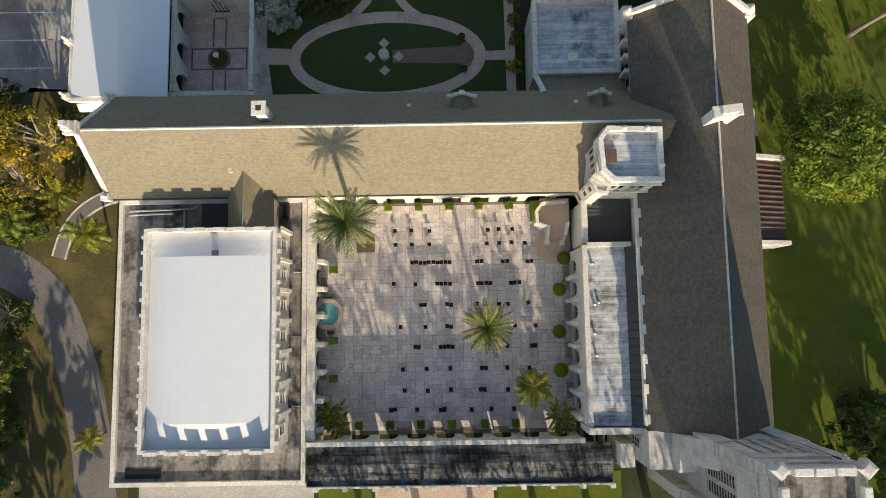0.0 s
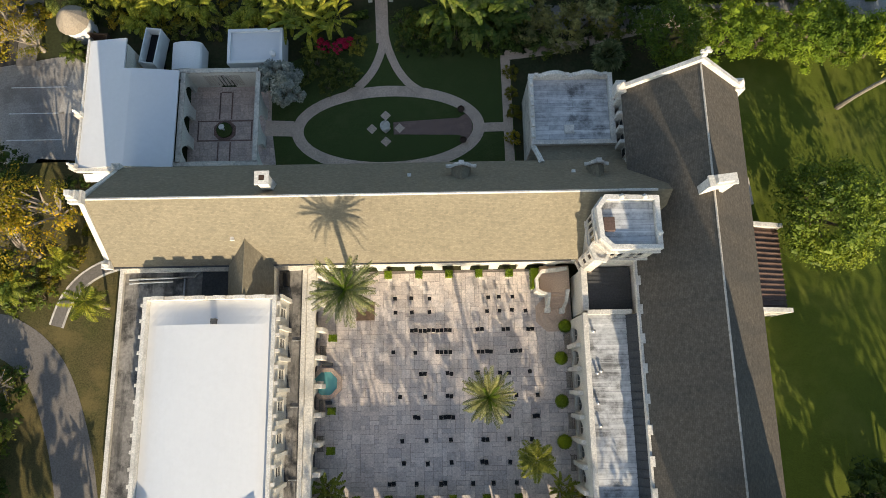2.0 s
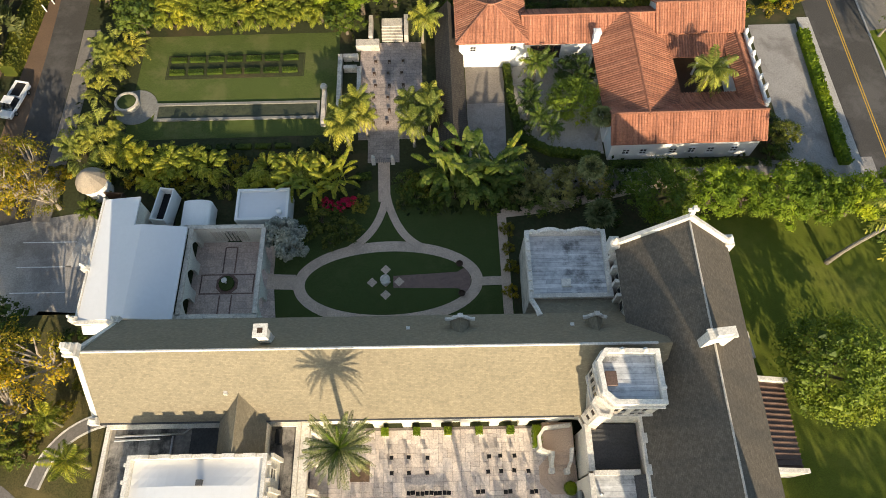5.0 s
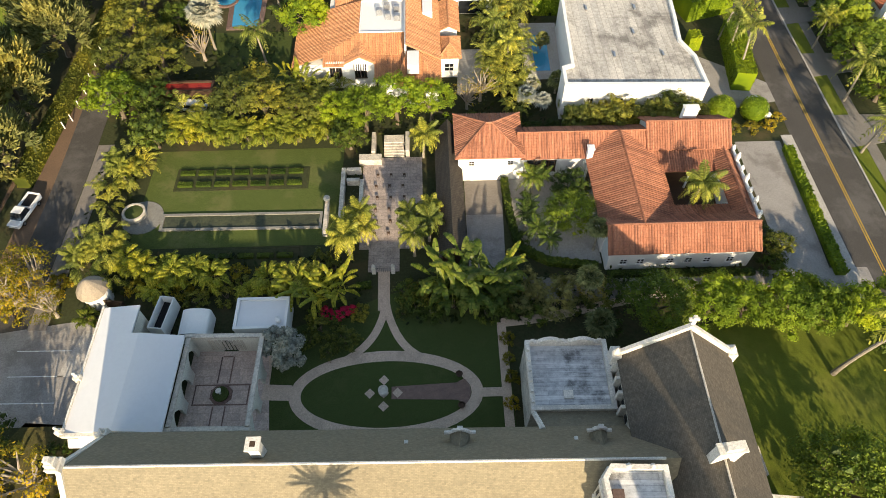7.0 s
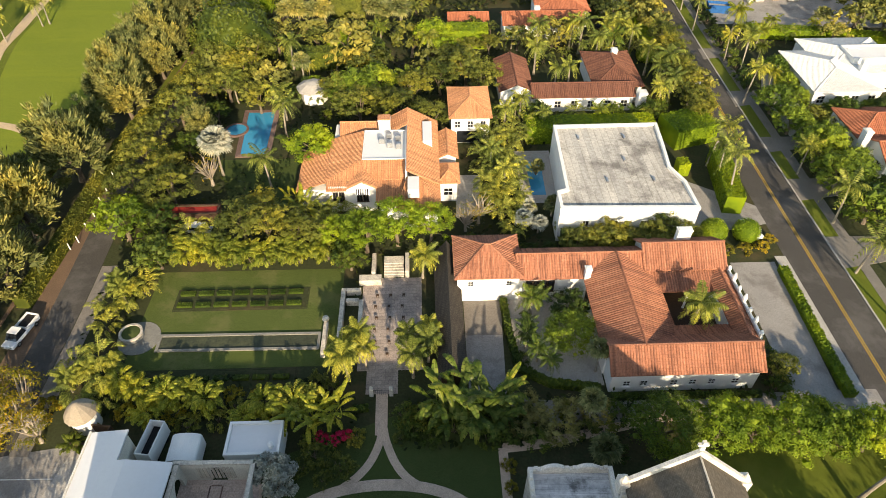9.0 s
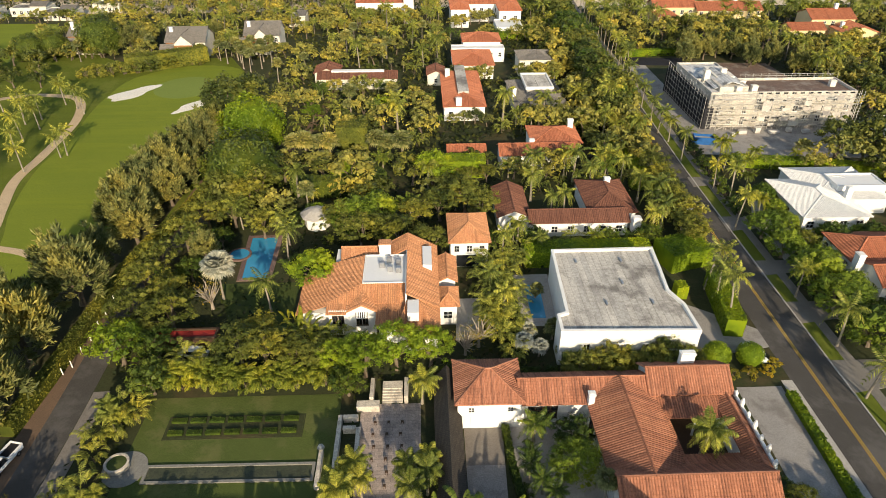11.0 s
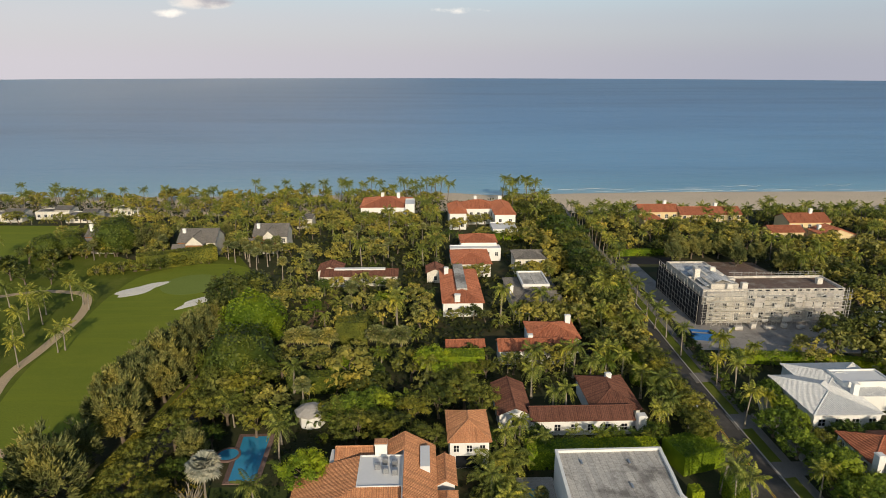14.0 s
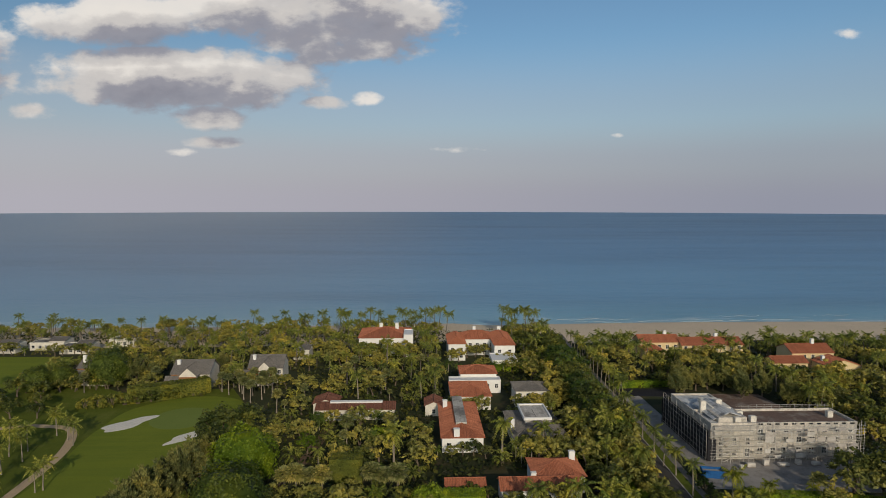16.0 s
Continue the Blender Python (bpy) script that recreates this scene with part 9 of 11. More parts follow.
plant_all("traveller", [(-14.2, 41.6), (-16.6, 42.6), (-11.8, 42.6, 1.0)])
plant_all("banana", [(1.6, 42.4, 1.35), (3.8, 43.4, 1.4), (6.4, 43.0, 1.45), (8.6, 43.6, 1.3), (2.6, 40.4, 1.1), (5.4, 40.8, 1.2), (7.6, 41.0, 1.0)])
plant_all("shrub", [(-3.0, 41.6, 0.9), (-1.6, 42.8), (-0.4, 41.2, 0.9), (-3.6, 39.6, 0.7), (9.4, 40.8, 0.9), (11.4, 42.4), (16.4, 42.8, 0.9), (18.6, 39.8, 0.9), (21.0, 39.6, 0.9)])
plant_all("shrub_dark", [(-3.4, 42.6), (-2.0, 40.4, 0.9), (0.0, 39.4, 0.8), (6.8, 39.2), (9.6, 39.6), (9.8, 42.4, 1.2), (12.2, 38.6), (22.6, 41.8, 1.1), (21.4, 36.6, 0.9)])
plant_all("shrub_grey", [(12.6, 40.2, 1.35), (15.2, 40.0, 1.45), (17.6, 41.4, 1.3), (14.0, 42.4, 1.3), (10.8, 40.6, 1.1), (20.2, 42.0, 1.2), (12.0, 43.4, 1.1)])
plant_all("sabal_low", [(19.8, 36.2, 0.9)])
plant_all("sabal", [(19.2, 41.0, 0.8)])
plant_all("shrub_gold", [(8.9, 33.0, 0.6), (9.0, 30.5, 0.7), (8.8, 27.5, 0.7), (9.0, 35.6, 0.7)])
# pool garden
plant_all("areca", [(-36.6, 46.4, 1.05), (-32.4, 45.4, 1.1), (-30.2, 45.8, 1.05), (-27.6, 44.8, 1.05), (-20.4, 44.2, 1.05), (-22.6, 42.4, 0.8), (-38.9, 47.6, 1.05), (-34.6, 43.0, 0.9), (-42.0, 39.6, 0.7), (-33.8, 47.2, 0.8)])
plant_all("shrub_gold", [(-34.6, 45.6, 1.1), (-28.8, 46.6, 1.0), (-31.4, 43.6, 1.1), (-25.0, 46.2, 0.9), (-19.0, 43.0, 0.9), (-21.6, 46.0, 0.9), (-37.6, 44.2, 1.0)])
plant_all("coconut_near", [(-18.4, 43.4, 0.55), (-43.6, 49.4, 0.6), (-40.6, 50.2, 0.5), (-45.6, 47.6, 0.6), (-14.4, 44.6, 0.55), (-43.6, 62.6, 0.65), (-45.0, 64.6, 0.6)])
plant_all("shrub", [(-24.0, 44.0, 1.0), (-26.0, 42.6), (-18.4, 45.6), (-16.8, 46.2), (-29.5, 42.0), (-12.6, 46.4), (-14.6, 47.6)])
plant_all("areca_green", [(-45.4, 50.0), (-42.8, 51.4), (-41.4, 48.6), (-44.0, 46.4), (-40.2, 45.4), (-17.0, 44.0, 0.9), (-44.6, 60.8), (-42.6, 62.4), (-43.4, 65.2), (-41.2, 64.4, 0.9), (-44.2, 57.4, 0.8)])
plant_all("coconut_near", [(-9.6, 52.8, 0.85), (-10.6, 48.4, 0.95), (-2.6, 52.8, 0.85), (-2.2, 48.4, 0.9), (-0.2, 50.8, 0.9), (-0.8, 66.2, 1.0), (-8.4, 50.2, 0.8), (0.2, 54.0, 0.8), (-11.4, 50.8, 0.8)])
plant_all("areca", [(-38.8, 71.0, 1.2), (-36.4, 70.4, 1.2), (-34.2, 71.2, 1.2), (-31.8, 70.2, 1.2), (-29.4, 70.0, 1.2), (-27.0, 70.2, 1.2), (-24.4, 69.8, 1.2), (-22.0, 70.4, 1.2), (-19.6, 70.0, 1.2), (-17.4, 71.0, 1.2), (-15.4, 70.6, 1.2), (-12.8, 71.4, 1.1)])
plant_all("oak2", [(-28.6, 74.6), (-24.6, 74.8), (-20.6, 74.4, 0.85), (-17.0, 73.6, 0.75), (-26.4, 79.6, 0.9)])
plant_all("dark", [(-11.6, 68.2, 0.7), (-40.4, 69.4, 0.8)])
plant_all("areca_green", [(-37.0, 74.8, 1.1), (-33.4, 74.8), (-23.0, 78.2), (-18.0, 78.8), (-12.4, 75.6), (-13.6, 79.4)])
plant_all("lime", [(-9.4, 72.0, 0.85), (-4.6, 73.4, 0.9), (0.6, 73.8, 0.85), (-13.6, 73.0, 0.7)])
plant_all("bare", [(8.4, 78.2, 1.0), (6.2, 76.4, 0.8)])
plant_all("shrub_dark", [(3.6, 72.6), (6.8, 73.0), (10.0, 72.2), (13.0, 71.2, 1.2), (16.0, 70.8), (19.0, 70.6), (22.2, 70.6), (25.4, 70.6)])
plant_all("areca_green", [(11.8, 84.4), (14.2, 91.4), (12.2, 78.4), (10.8, 93.0), (13.2, 87.6), (12.6, 81.2), (11.0, 97.2), (15.0, 96.2), (15.6, 100.6), (18.4, 103.6), (13.8, 75.0, 0.8), (12.0, 89.8), (10.4, 86.2), (14.6, 82.2), (14.8, 87.0), (13.4, 93.8), (12.6, 99.4), (16.4, 91.0, 0.8), (10.2, 82.6, 0.8), (14.6, 79.0, 0.9), (17.0, 100.2)], 1.15)
plant_all("royal", [(13.4, 85.6, 0.9), (11.4, 91.2, 0.9), (15.2, 104.2, 0.9), (18.4, 107.2, 0.9), (22.4, 104.0, 0.7)])
plant_all("silver_fan", [(15.4, 76.6, 0.62), (17.8, 75.6, 0.55), (16.6, 79.4, 0.55)])
plant_all("sabal_low", [(20.6, 79.6, 0.8), (21.4, 75.0, 0.7), (19.6, 90.8, 0.7)])
# villa garden
plant_all("dark", [(19.4, 57.4, 0.68)])
plant_all("ficus_near", [(18.8, 52.9, 0.8)])
plant_all("palm_dark", [(14.4, 58.6, 0.75), (15.6, 59.8, 0.6), (12.9, 52.6, 0.6), (14.2, 50.4, 0.62), (15.4, 48.9, 0.6), (13.4, 54.6, 0.55)])
plant_all("sabal", [(21.6, 48.6, 0.8)])
plant_all("shrub_dark", [(12.6, 50.4, 0.7), (13.4, 58.0, 0.5)])
plant_all("coconut_near", [(35.8, 55.0, 1.25)])
plant_all("shrub_dark", [(44.2, 47.2, 1.3), (44.6, 50.0, 1.1), (44.0, 45.0, 1.2)])
plant_all("oak2", [(45.0, 47.0, 0.55)])
plant_all("topiary", [(45.4, 73.6), (50.6, 73.4)])
plant_all("shrub_gold", [(46.6, 70.0, 0.9), (49.4, 70.4, 0.9), (52.4, 70.6, 0.9), (54.2, 72.4, 0.9)])
hedge([(53.0, 43.5), (53.2, 54.0), (53.6, 66.0)], 1.3, 1.0, "low clipped hedge with pale flowers")
hedge([(10.7, 61.0), (10.9, 55.0), (11.6, 49.0), (15.4, 46.6), (21.6, 45.6)], 0.9, 1.1, "clipped hedge round the villa court", LEAF_DARK)
hedge([(22.6, 44.4), (41.8, 44.2)], 0.7, 0.8, "low hedge below the villa windows", LEAF_DARK)
hedge([(-7.8, 43.8), (-9.6, 43.6)], 0.7, 0.8, "low hedge beside the gate", LEAF_DARK)
hedge([(19.0, 102.4), (43.5, 102.6)], 4.6, 3.5, "broad clipped bright green hedge")
hedge([(45.5, 100.5), (54.0, 103.0)], 6.5, 4.0, "tall clipped bright green hedge")
hedge([(50.6, 79.2), (52.6, 93.4)], 3.0, 3.6, "tall clipped box hedge beside the road")
hedge([(20.6, 71.7), (42.0, 71.1)], 1.4, 3.9, "tall dark hedge between the villa and the flat-roofed house", LEAF_DARK)
plant_all("shrub", [(23.0, 72.0, 1.2), (27.6, 71.6, 1.4), (31.6, 71.4, 1.3), (36.4, 71.4, 1.4), (40.4, 71.0, 1.2)])
hedge([(44.6, 90.6), (46.6, 90.6)], 2.2, 2.6)
hedge([(77.0, 143.4), (96.0, 140.6), (128, 132.0)], 2.6, 2.6, "clipped hedge along the building site")
hedge([(-57.8, 62.0), (-57.2, 72.0), (-56.8, 81.0), (-56.5, 90.0), (-56.2, 100.0), (-54.8, 110.0), (-52.4, 119.0), (-50.6, 128.0), (-49.8, 138.0), (-48.8, 150.0)], 2.0, 2.2, "long hedge beside the lane", LEAF_MID)
hedge([(45.4, 168.0), (50.0, 176.0)], 6.0, 4.0)
hedge([(30.0, 262.0), (54.0, 262.0)], 3.0, 3.0)
hedge([(57.0, 240.0), (58.0, 290.0)], 4.0, 3.0)
hedge([(74.0, 236.0), (100.0, 238.0)], 2.0, 2.4)
plant_all("topiary", [(50.0, 132.0, 1.1), (51.4, 137.0, 1.1), (52.2, 142.0, 1.1), (51.0, 147.0, 1.1), (50.2, 152.0), (50.6, 270.0, 1.6), (44.6, 268.0, 1.3)])
# streets
plant_all("coconut_tall", [(50.9, 92.4, 0.95), (50.6, 87.2, 0.95), (51.0, 82.4, 0.95), (65.3, 113.2, 0.9), (65.4, 146.4, 0.8), (67.4, 130.6, 0.7), (69.6, 126.4, 0.7), (72.0, 131.0, 0.7)])
plant_all("coconut", [(65.2, 164.4, 0.9), (66.0, 158.0, 0.9), (66.2, 174.0, 0.9), (66.4, 184.0, 0.9), (67.2, 193.0, 0.9), (68.0, 204.0, 0.9), (68.4, 216.0, 0.9), (66.2, 89.4, 0.8), (66.4, 76.2, 0.95), (64.6, 65.0, 0.95), (65.6, 54.0), (70.4, 60.6)])
plant_all("ficus", [(69.1, 109.3, 0.85), (69.6, 102.0, 0.85), (70.4, 92.4, 0.95), (70.0, 84.2, 0.95), (71.3, 76.0, 1.0), (75.0, 97.6, 0.7), (74.6, 88.0, 0.8)])
plant_all("ficus", [(75.4, 112.6, 0.55), (76.0, 118.4, 0.55), (75.8, 124.0, 0.6), (82.0, 108.2, 0.5), (89.0, 108.0, 0.5), (77.2, 91.2, 0.5)])
plant_all("shrub_dark", [(73.6, 106.4, 1.1), (75.4, 104.0, 1.2), (75.6, 101.0, 1.2), (76.0, 93.6, 1.2), (77.6, 85.2, 1.3), (80.4, 85.0, 1.3), (84.0, 85.2, 1.3), (88.0, 85.0, 1.3), (77.2, 109.4, 1.1), (80.4, 109.0, 1.1), (84.0, 109.2, 1.1), (88.0, 109.0, 1.1), (75.8, 114.0, 1.0), (76.0, 118.6, 1.1)])
plant_all("dark", [(84.0, 81.0), (92.0, 84.0), (78.0, 72.0), (86.0, 72.0)])
plant_all("royal", [(46.4, 133.6), (48.0, 125.4), (48.4, 118.2), (46.2, 109.4), (50.0, 121.6), (49.6, 113.6), (24.0, 126.4), (38.2, 131.2), (30.0, 118.8, 0.9), (27.4, 119.6, 0.8), (33.6, 137.4), (44.6, 138.4), (40.8, 136.0)])
grow_plant("coconut_tall", 46.8, 30.0, 1.3, -30)
plant_all("coconut_gold", [(72.6, 118.6, 0.8), (74.8, 130.2, 0.8), (77.0, 137.0, 0.8), (73.4, 139.6, 0.8)])
# along the lane and round the orange villa
plant_all("casuarina", [(-57.8, 111.5, 1.5), (-60.4, 91.5, 1.75), (-62.4, 77.5, 1.8), (-61.2, 65.6, 1.8), (-66.6, 84.0, 1.4), (-66.4, 97.5, 1.35), (-64.0, 57.0, 1.7), (-69.0, 68.0, 1.5), (-61.4, 102.4, 1.15)])
plant_all("casuarina", [(-63.4, 116.0, 1.35), (-59.2, 117.6, 1.45), (-64.0, 122.2, 1.3), (-59.6, 123.8, 1.4), (-64.2, 128.4, 1.3), (-60.0, 130.0, 1.45), (-55.9, 127.2, 1.15), (-63.4, 134.6, 1.3), (-59.2, 136.2, 1.4), (-55.6, 133.6, 1.2), (-62.4, 140.8, 1.3), (-58.4, 142.4, 1.4), (-55.2, 139.8, 1.2), (-61.2, 147.0, 1.25), (-57.4, 148.6, 1.35), (-59.8, 153.4, 1.25), (-55.8, 154.8, 1.3), (-57.8, 160.0, 1.25), (-54.2, 160.8, 1.2)])
plant_all("dome", [(-40.8, 133.6, 1.85), (-118.6, 246.0, 1.9), (-135.0, 243.0, 1.2), (-141.0, 238.0, 1.3)])
plant_all("dome_lime", [(-44.2, 158.0, 1.75)])
plant_all("road_tree", [(-55.4, 170.0, 0.85), (-56.4, 180.0, 1.15), (-50.6, 186.0, 1.0), (105.4, 147.0, 1.0), (113.4, 144.4, 1.15), (122.0, 141.0, 1.1)])
plant_all("sabal_low", [(-33.0, 152.6, 1.3), (-29.8, 151.8, 1.4), (-26.6, 152.4, 1.3), (-23.6, 151.6, 1.35), (-11.4, 152.2, 1.35), (-8.4, 151.6, 1.3), (-5.2, 151.2, 1.35)])
hedge([(-22.4, 158.4), (-14.2, 158.2)], 4.4, 6.2, "tall clipped square-headed hedge block", LEAF_MID, 0.0, 0.5, 20)
hedge([(-30.0, 131.8), (-20.0, 131.2), (-9.0, 135.4)], 3.2, 4.2, "tall dark hedge between gardens", LEAF_DOME, 0.0, 0.5, 20)
hedge([(1.8, 141.2), (15.0, 140.8)], 4.6, 4.4, "tall clipped hedge wall", LEAF_LIME)
hedge([(-102.0, 224.0), (-94.0, 227.0), (-86.0, 231.6), (-78.0, 237.0)], 5.0, 5.4, "tall uneven hedge behind the green", LEAF_MID, 0.0, 0.7, 14)
plant_all("oak", [(-48.6, 84.6, 0.85), (-48.8, 92.4, 0.9), (-49.0, 100.4, 0.85), (-46.6, 108.0, 0.9), (-44.6, 116.4, 0.9), (-43.6, 124.6, 1.0), (-41.6, 82.6, 0.95), (-43.4, 88.0, 0.8), (-37.6, 121.4, 1.05), (-32.6, 112.6, 0.8), (-36.8, 128.0, 1.05), (-39.6, 117.2, 0.9)])
plant_all("lime2", [(-47.2, 75.6, 1.25)])
plant_all("oak2", [(-46.0, 78.6, 0.8)])
plant_all("dark", [(-42.0, 76.6, 0.8), (-46.0, 94.0, 0.7), (-43.0, 98.0, 0.7)])
plant_all("silver_fan_tall", [(-36.0, 92.4, 1.0)])
plant_all("bare", [(-37.2, 89.6, 1.0)])
plant_all("casuarina", [(-41.6, 103.4, 0.9), (-44.0, 108.0, 0.8)])
plant_all("coconut", [(-26.8, 88.4, 0.95), (-26.4, 104.0, 0.95), (-27.2, 110.0, 0.9), (-38.0, 116.5, 0.8)])
plant_all("lime2", [(-19.6, 94.2, 1.25), (-17.6, 96.2, 0.8)])
plant_all("oak", [(-12.6, 107.0, 1.0), (-16.8, 113.8, 0.9), (1.0, 103.6, 0.85), (-5.0, 106.8, 0.85), (9.0, 122.0, 1.0), (-8.8, 110.2, 0.8)])
plant_all("oak2", [(12.6, 118.0, 1.0), (3.4, 118.6), (-2.0, 114.0), (6.0, 128.0, 0.9)])
plant_all("traveller", [(-19.8, 80.4), (-22.0, 83.0, 0.8), (-16.4, 79.6, 0.8)])
plant_all("ficus", [(-14.4, 113.6, 1.1), (-9.6, 118.0, 0.95)])
# golf course
plant_all("coconut", [(-91.6, 155.0, 0.95), (-92.8, 153.8, 0.85), (-107.6, 164.6, 0.9), (-107.2, 172.8, 0.8), (-103.6, 188.4, 0.9), (-97.8, 145.4, 0.9), (-124.6, 186.6, 0.9), (-110.2, 180.2, 0.9), (-113.0, 176.4, 0.9), (-117.0, 183.0, 0.9), (-108.8, 192.2, 0.9), (-99.8, 184.2, 0.8), (-113.4, 200.4, 0.8), (-105.6, 157.0, 0.8), (-118.8, 171.4, 0.8)])
plant_all("coconut_gold", [(-120.0, 160.0), (-126.0, 168.0), (-112.6, 150.0, 1.2), (-104.4, 140.0, 1.2), (-130.0, 178.0, 1.1), (-117.0, 144.0, 1.2)])
plant_all("dark", [(-134.0, 228.0), (-132.6, 208.4), (-124.0, 208.4, 0.8), (-128.0, 217.0, 0.9), (-140.0, 213.0), (-146.0, 222.0)])
plant_all("oak", [(-122.0, 243.0, 1.1), (-112.0, 262.0, 0.9), (-126.0, 262.0)])
plant_all("casuarina", [(-108.0, 246.0, 1.25), (-103.6, 250.0, 1.0), (-82.0, 266.0, 1.0)])
plant_all("shrub", [(-106.0, 221.0, 2.4), (-102.0, 221.6, 2.5), (-98.0, 222.6, 2.4), (-94.0, 224.6, 2.6), (-90.0, 228.0, 2.6), (-86.0, 230.6, 2.3), (-110.0, 220.0, 2.2), (-114.0, 219.0, 2.0)])
plant_all("sabal", [(-69.4, 232.0), (-64.8, 233.0), (-60.6, 231.0), (-57.0, 234.0), (-62.4, 226.0), (-56.0, 226.0), (-53.0, 229.0), (-66.6, 236.0), (-73.0, 236.0), (-59.0, 222.0)])
plant_all("casuarina", [(93.6, 226.0), (98.0, 229.6), (103.0, 231.0), (108.4, 233.0), (113.4, 231.0), (118.0, 228.0), (124.4, 224.0), (130.0, 217.0), (135.0, 212.0), (139.6, 204.0), (110.0, 240.0), (122.0, 236.0), (100.0, 240.0), (116.0, 222.0), (127.0, 211.0)], 1.05)
plant_all("oak", [(102.0, 141.0, 1.15), (109.0, 142.0, 1.2), (95.0, 138.2, 0.8), (116.0, 141.0, 1.0), (56.4, 193.0, 1.1), (48.8, 177.4, 1.1), (54.4, 172.2, 1.1), (31.8, 164.8, 1.1), (46.0, 186.0), (52.0, 183.0), (38.0, 168.0)])
plant_all("sabal_low", [(96.4, 146.6, 1.1)])

# the wooded gardens between the houses: filled at random, clear of buildings, roads and lawns
CLEAR = [(-33, 201, -7, 218), (5, 174, 19.5, 208), (26, 175, 43, 200), (32, 212, 45, 225), (10, 210, 31, 249), (12, 262, 43, 304), (-29, 286, -2, 313), (17, 141, 42, 161), (5, 147, 17, 153), (14, 110, 46, 129), (70, 145, 126, 234), (76, 108, 104, 136),
         (-94, 234, -76, 254), (-68, 242, -50, 262), (-134, 243, -114, 262), (-206, 299, -150, 317), (-58, 283, -46, 294), (98, 274, 148, 294), (144, 246, 180, 276), (170, 203, 188, 215), (120, 139, 140, 168), (4, 100, 13, 113), (-38, 96, -28, 115), (-47, 127, -35, 141), (-50, 151, -38, 165), (-34, 149, -3, 160), (1, 138, 16, 143.5)]


def free(x, y, r):
    for x0, y0, x1, y1 in CLEAR:
        if x0 - r < x < x1 + r and y0 - 0.6 - r * 0.3 < y < y1 + r:
            return False
    xr = np.interp(y, [p[1] for p in ROADX], [p[0] for p in ROADX])
    if -3.9 - r * 0.3 < x - xr < 9.5 + r * 0.3:
        return False
    return True


placed = []
WOOD = {}


def fill(x0, y0, x1, y1, step, kinds, seed, smin=0.8, smax=1.15, edge=None):
    rnd = random.Random(seed)
    names = [k for k, w in kinds for _ in range(w)]
    ny = int((y1 - y0) / step)
    nx = int((x1 - x0) / step)
    for j in range(ny):
        for i in range(nx):
            x = x0 + (i + rnd.uniform(0.05, 0.95)) * step
            y = y0 + (j + rnd.uniform(0.05, 0.95)) * step
            k = rnd.choice(names)
            s = rnd.uniform(smin, smax) * rnd.choice((0.62, 0.8, 1.0, 1.0, 1.22))
            if edge and not edge(x, y):
                continue
            if not free(x, y, 1.6):
                continue
            if any((x - a) ** 2 + (y - b) ** 2 < (step * 0.6) ** 2 for a, b in placed[-400:]):
                continue
            placed.append((x, y))
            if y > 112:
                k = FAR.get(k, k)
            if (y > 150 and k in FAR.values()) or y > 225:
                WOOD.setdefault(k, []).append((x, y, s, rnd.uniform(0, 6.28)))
            else:
                grow_plant(k, x, y, s)


def woodland(kind, places, label):
    """Far trees that nobody could count, joined into one stretch of wood."""
    if kind not in PROTO:
        PROTO[kind] = KINDS[kind][0]()
    V, F, M, base = [], [], [], 0
    for slot, (nm, me, off) in enumerate(PROTO[kind]):
        co = np.empty(len(me.vertices) * 3)
        me.vertices.foreach_get("co", co)
        co = co.reshape(-1, 3)
        polys = [list(p.vertices) for p in me.polygons]
        for x, y, s, a in places:
            c, n = math.cos(a), math.sin(a)
            V.append((co + np.array(off)) @ np.array([[c, n, 0], [-n, c, 0], [0, 0, 1]]) * s + np.array([x, y, 0]))
            F += [[i + base for i in p] for p in polys]
            M += [slot] * len(polys)
            base += len(co)
    me = bpy.data.meshes.new("woodland")
    me.from_pydata(np.concatenate(V).tolist(), [], F)
    for nm, m, off in PROTO[kind]:
        me.materials.append(m.materials[0])
    me.polygons.foreach_set("material_index", M)
    tagged(new("woodland", me), label, "woodland", kind="stuff")


MIXED = [("oak2", 7), ("dark", 4), ("royal", 2), ("areca_green", 4), ("sabal", 1), ("areca_dark", 1), ("oak", 4), ("palm_dark", 1), ("shrub", 2), ("lime2", 1)]
fill(-33, 118, 14, 148, 5.2, MIXED, 41)
fill(-36, 150, 6, 178, 5.3, MIXED, 42)
fill(54, 150, 58.8, 300, 4.4, [("oak2", 1)], 71, 1.05, 1.3)
fill(-34, 178, 4, 203, 5.4, MIXED, 43)
fill(-48, 172, -34, 232, 4.8, [("oak2", 4), ("dark", 2), ("sabal", 3), ("areca_green", 2)], 44)
fill(-34, 216, 10, 262, 5.2, [("oak2", 5), ("royal", 3), ("sabal", 3), ("areca_green", 3), ("coconut", 2), ("oak", 2)], 45)
fill(-50, 262, 12, 350, 5.0, [("coconut", 4), ("coconut_tall", 3), ("oak2", 6), ("royal", 2), ("areca_green", 2), ("oak", 2)], 46, 0.75, 1.0)
fill(-250, 262, -50, 352, 6.0, [("coconut", 4), ("coconut_tall", 3), ("oak2", 6), ("royal", 2), ("oak", 2)], 47, 0.75, 1.0, lambda x, y: y > 300 + (x + 100) * -0.12 if x < -100 else True)
fill(43, 262, 64, 345, 4.8, [("coconut_tall", 4), ("dark", 3), ("oak2", 3)], 48, 0.9, 1.15)
fill(43, 150, 59, 262, 4.4, [("oak2", 5), ("royal", 3), ("dark", 3), ("coconut", 2), ("oak", 3)], 49)
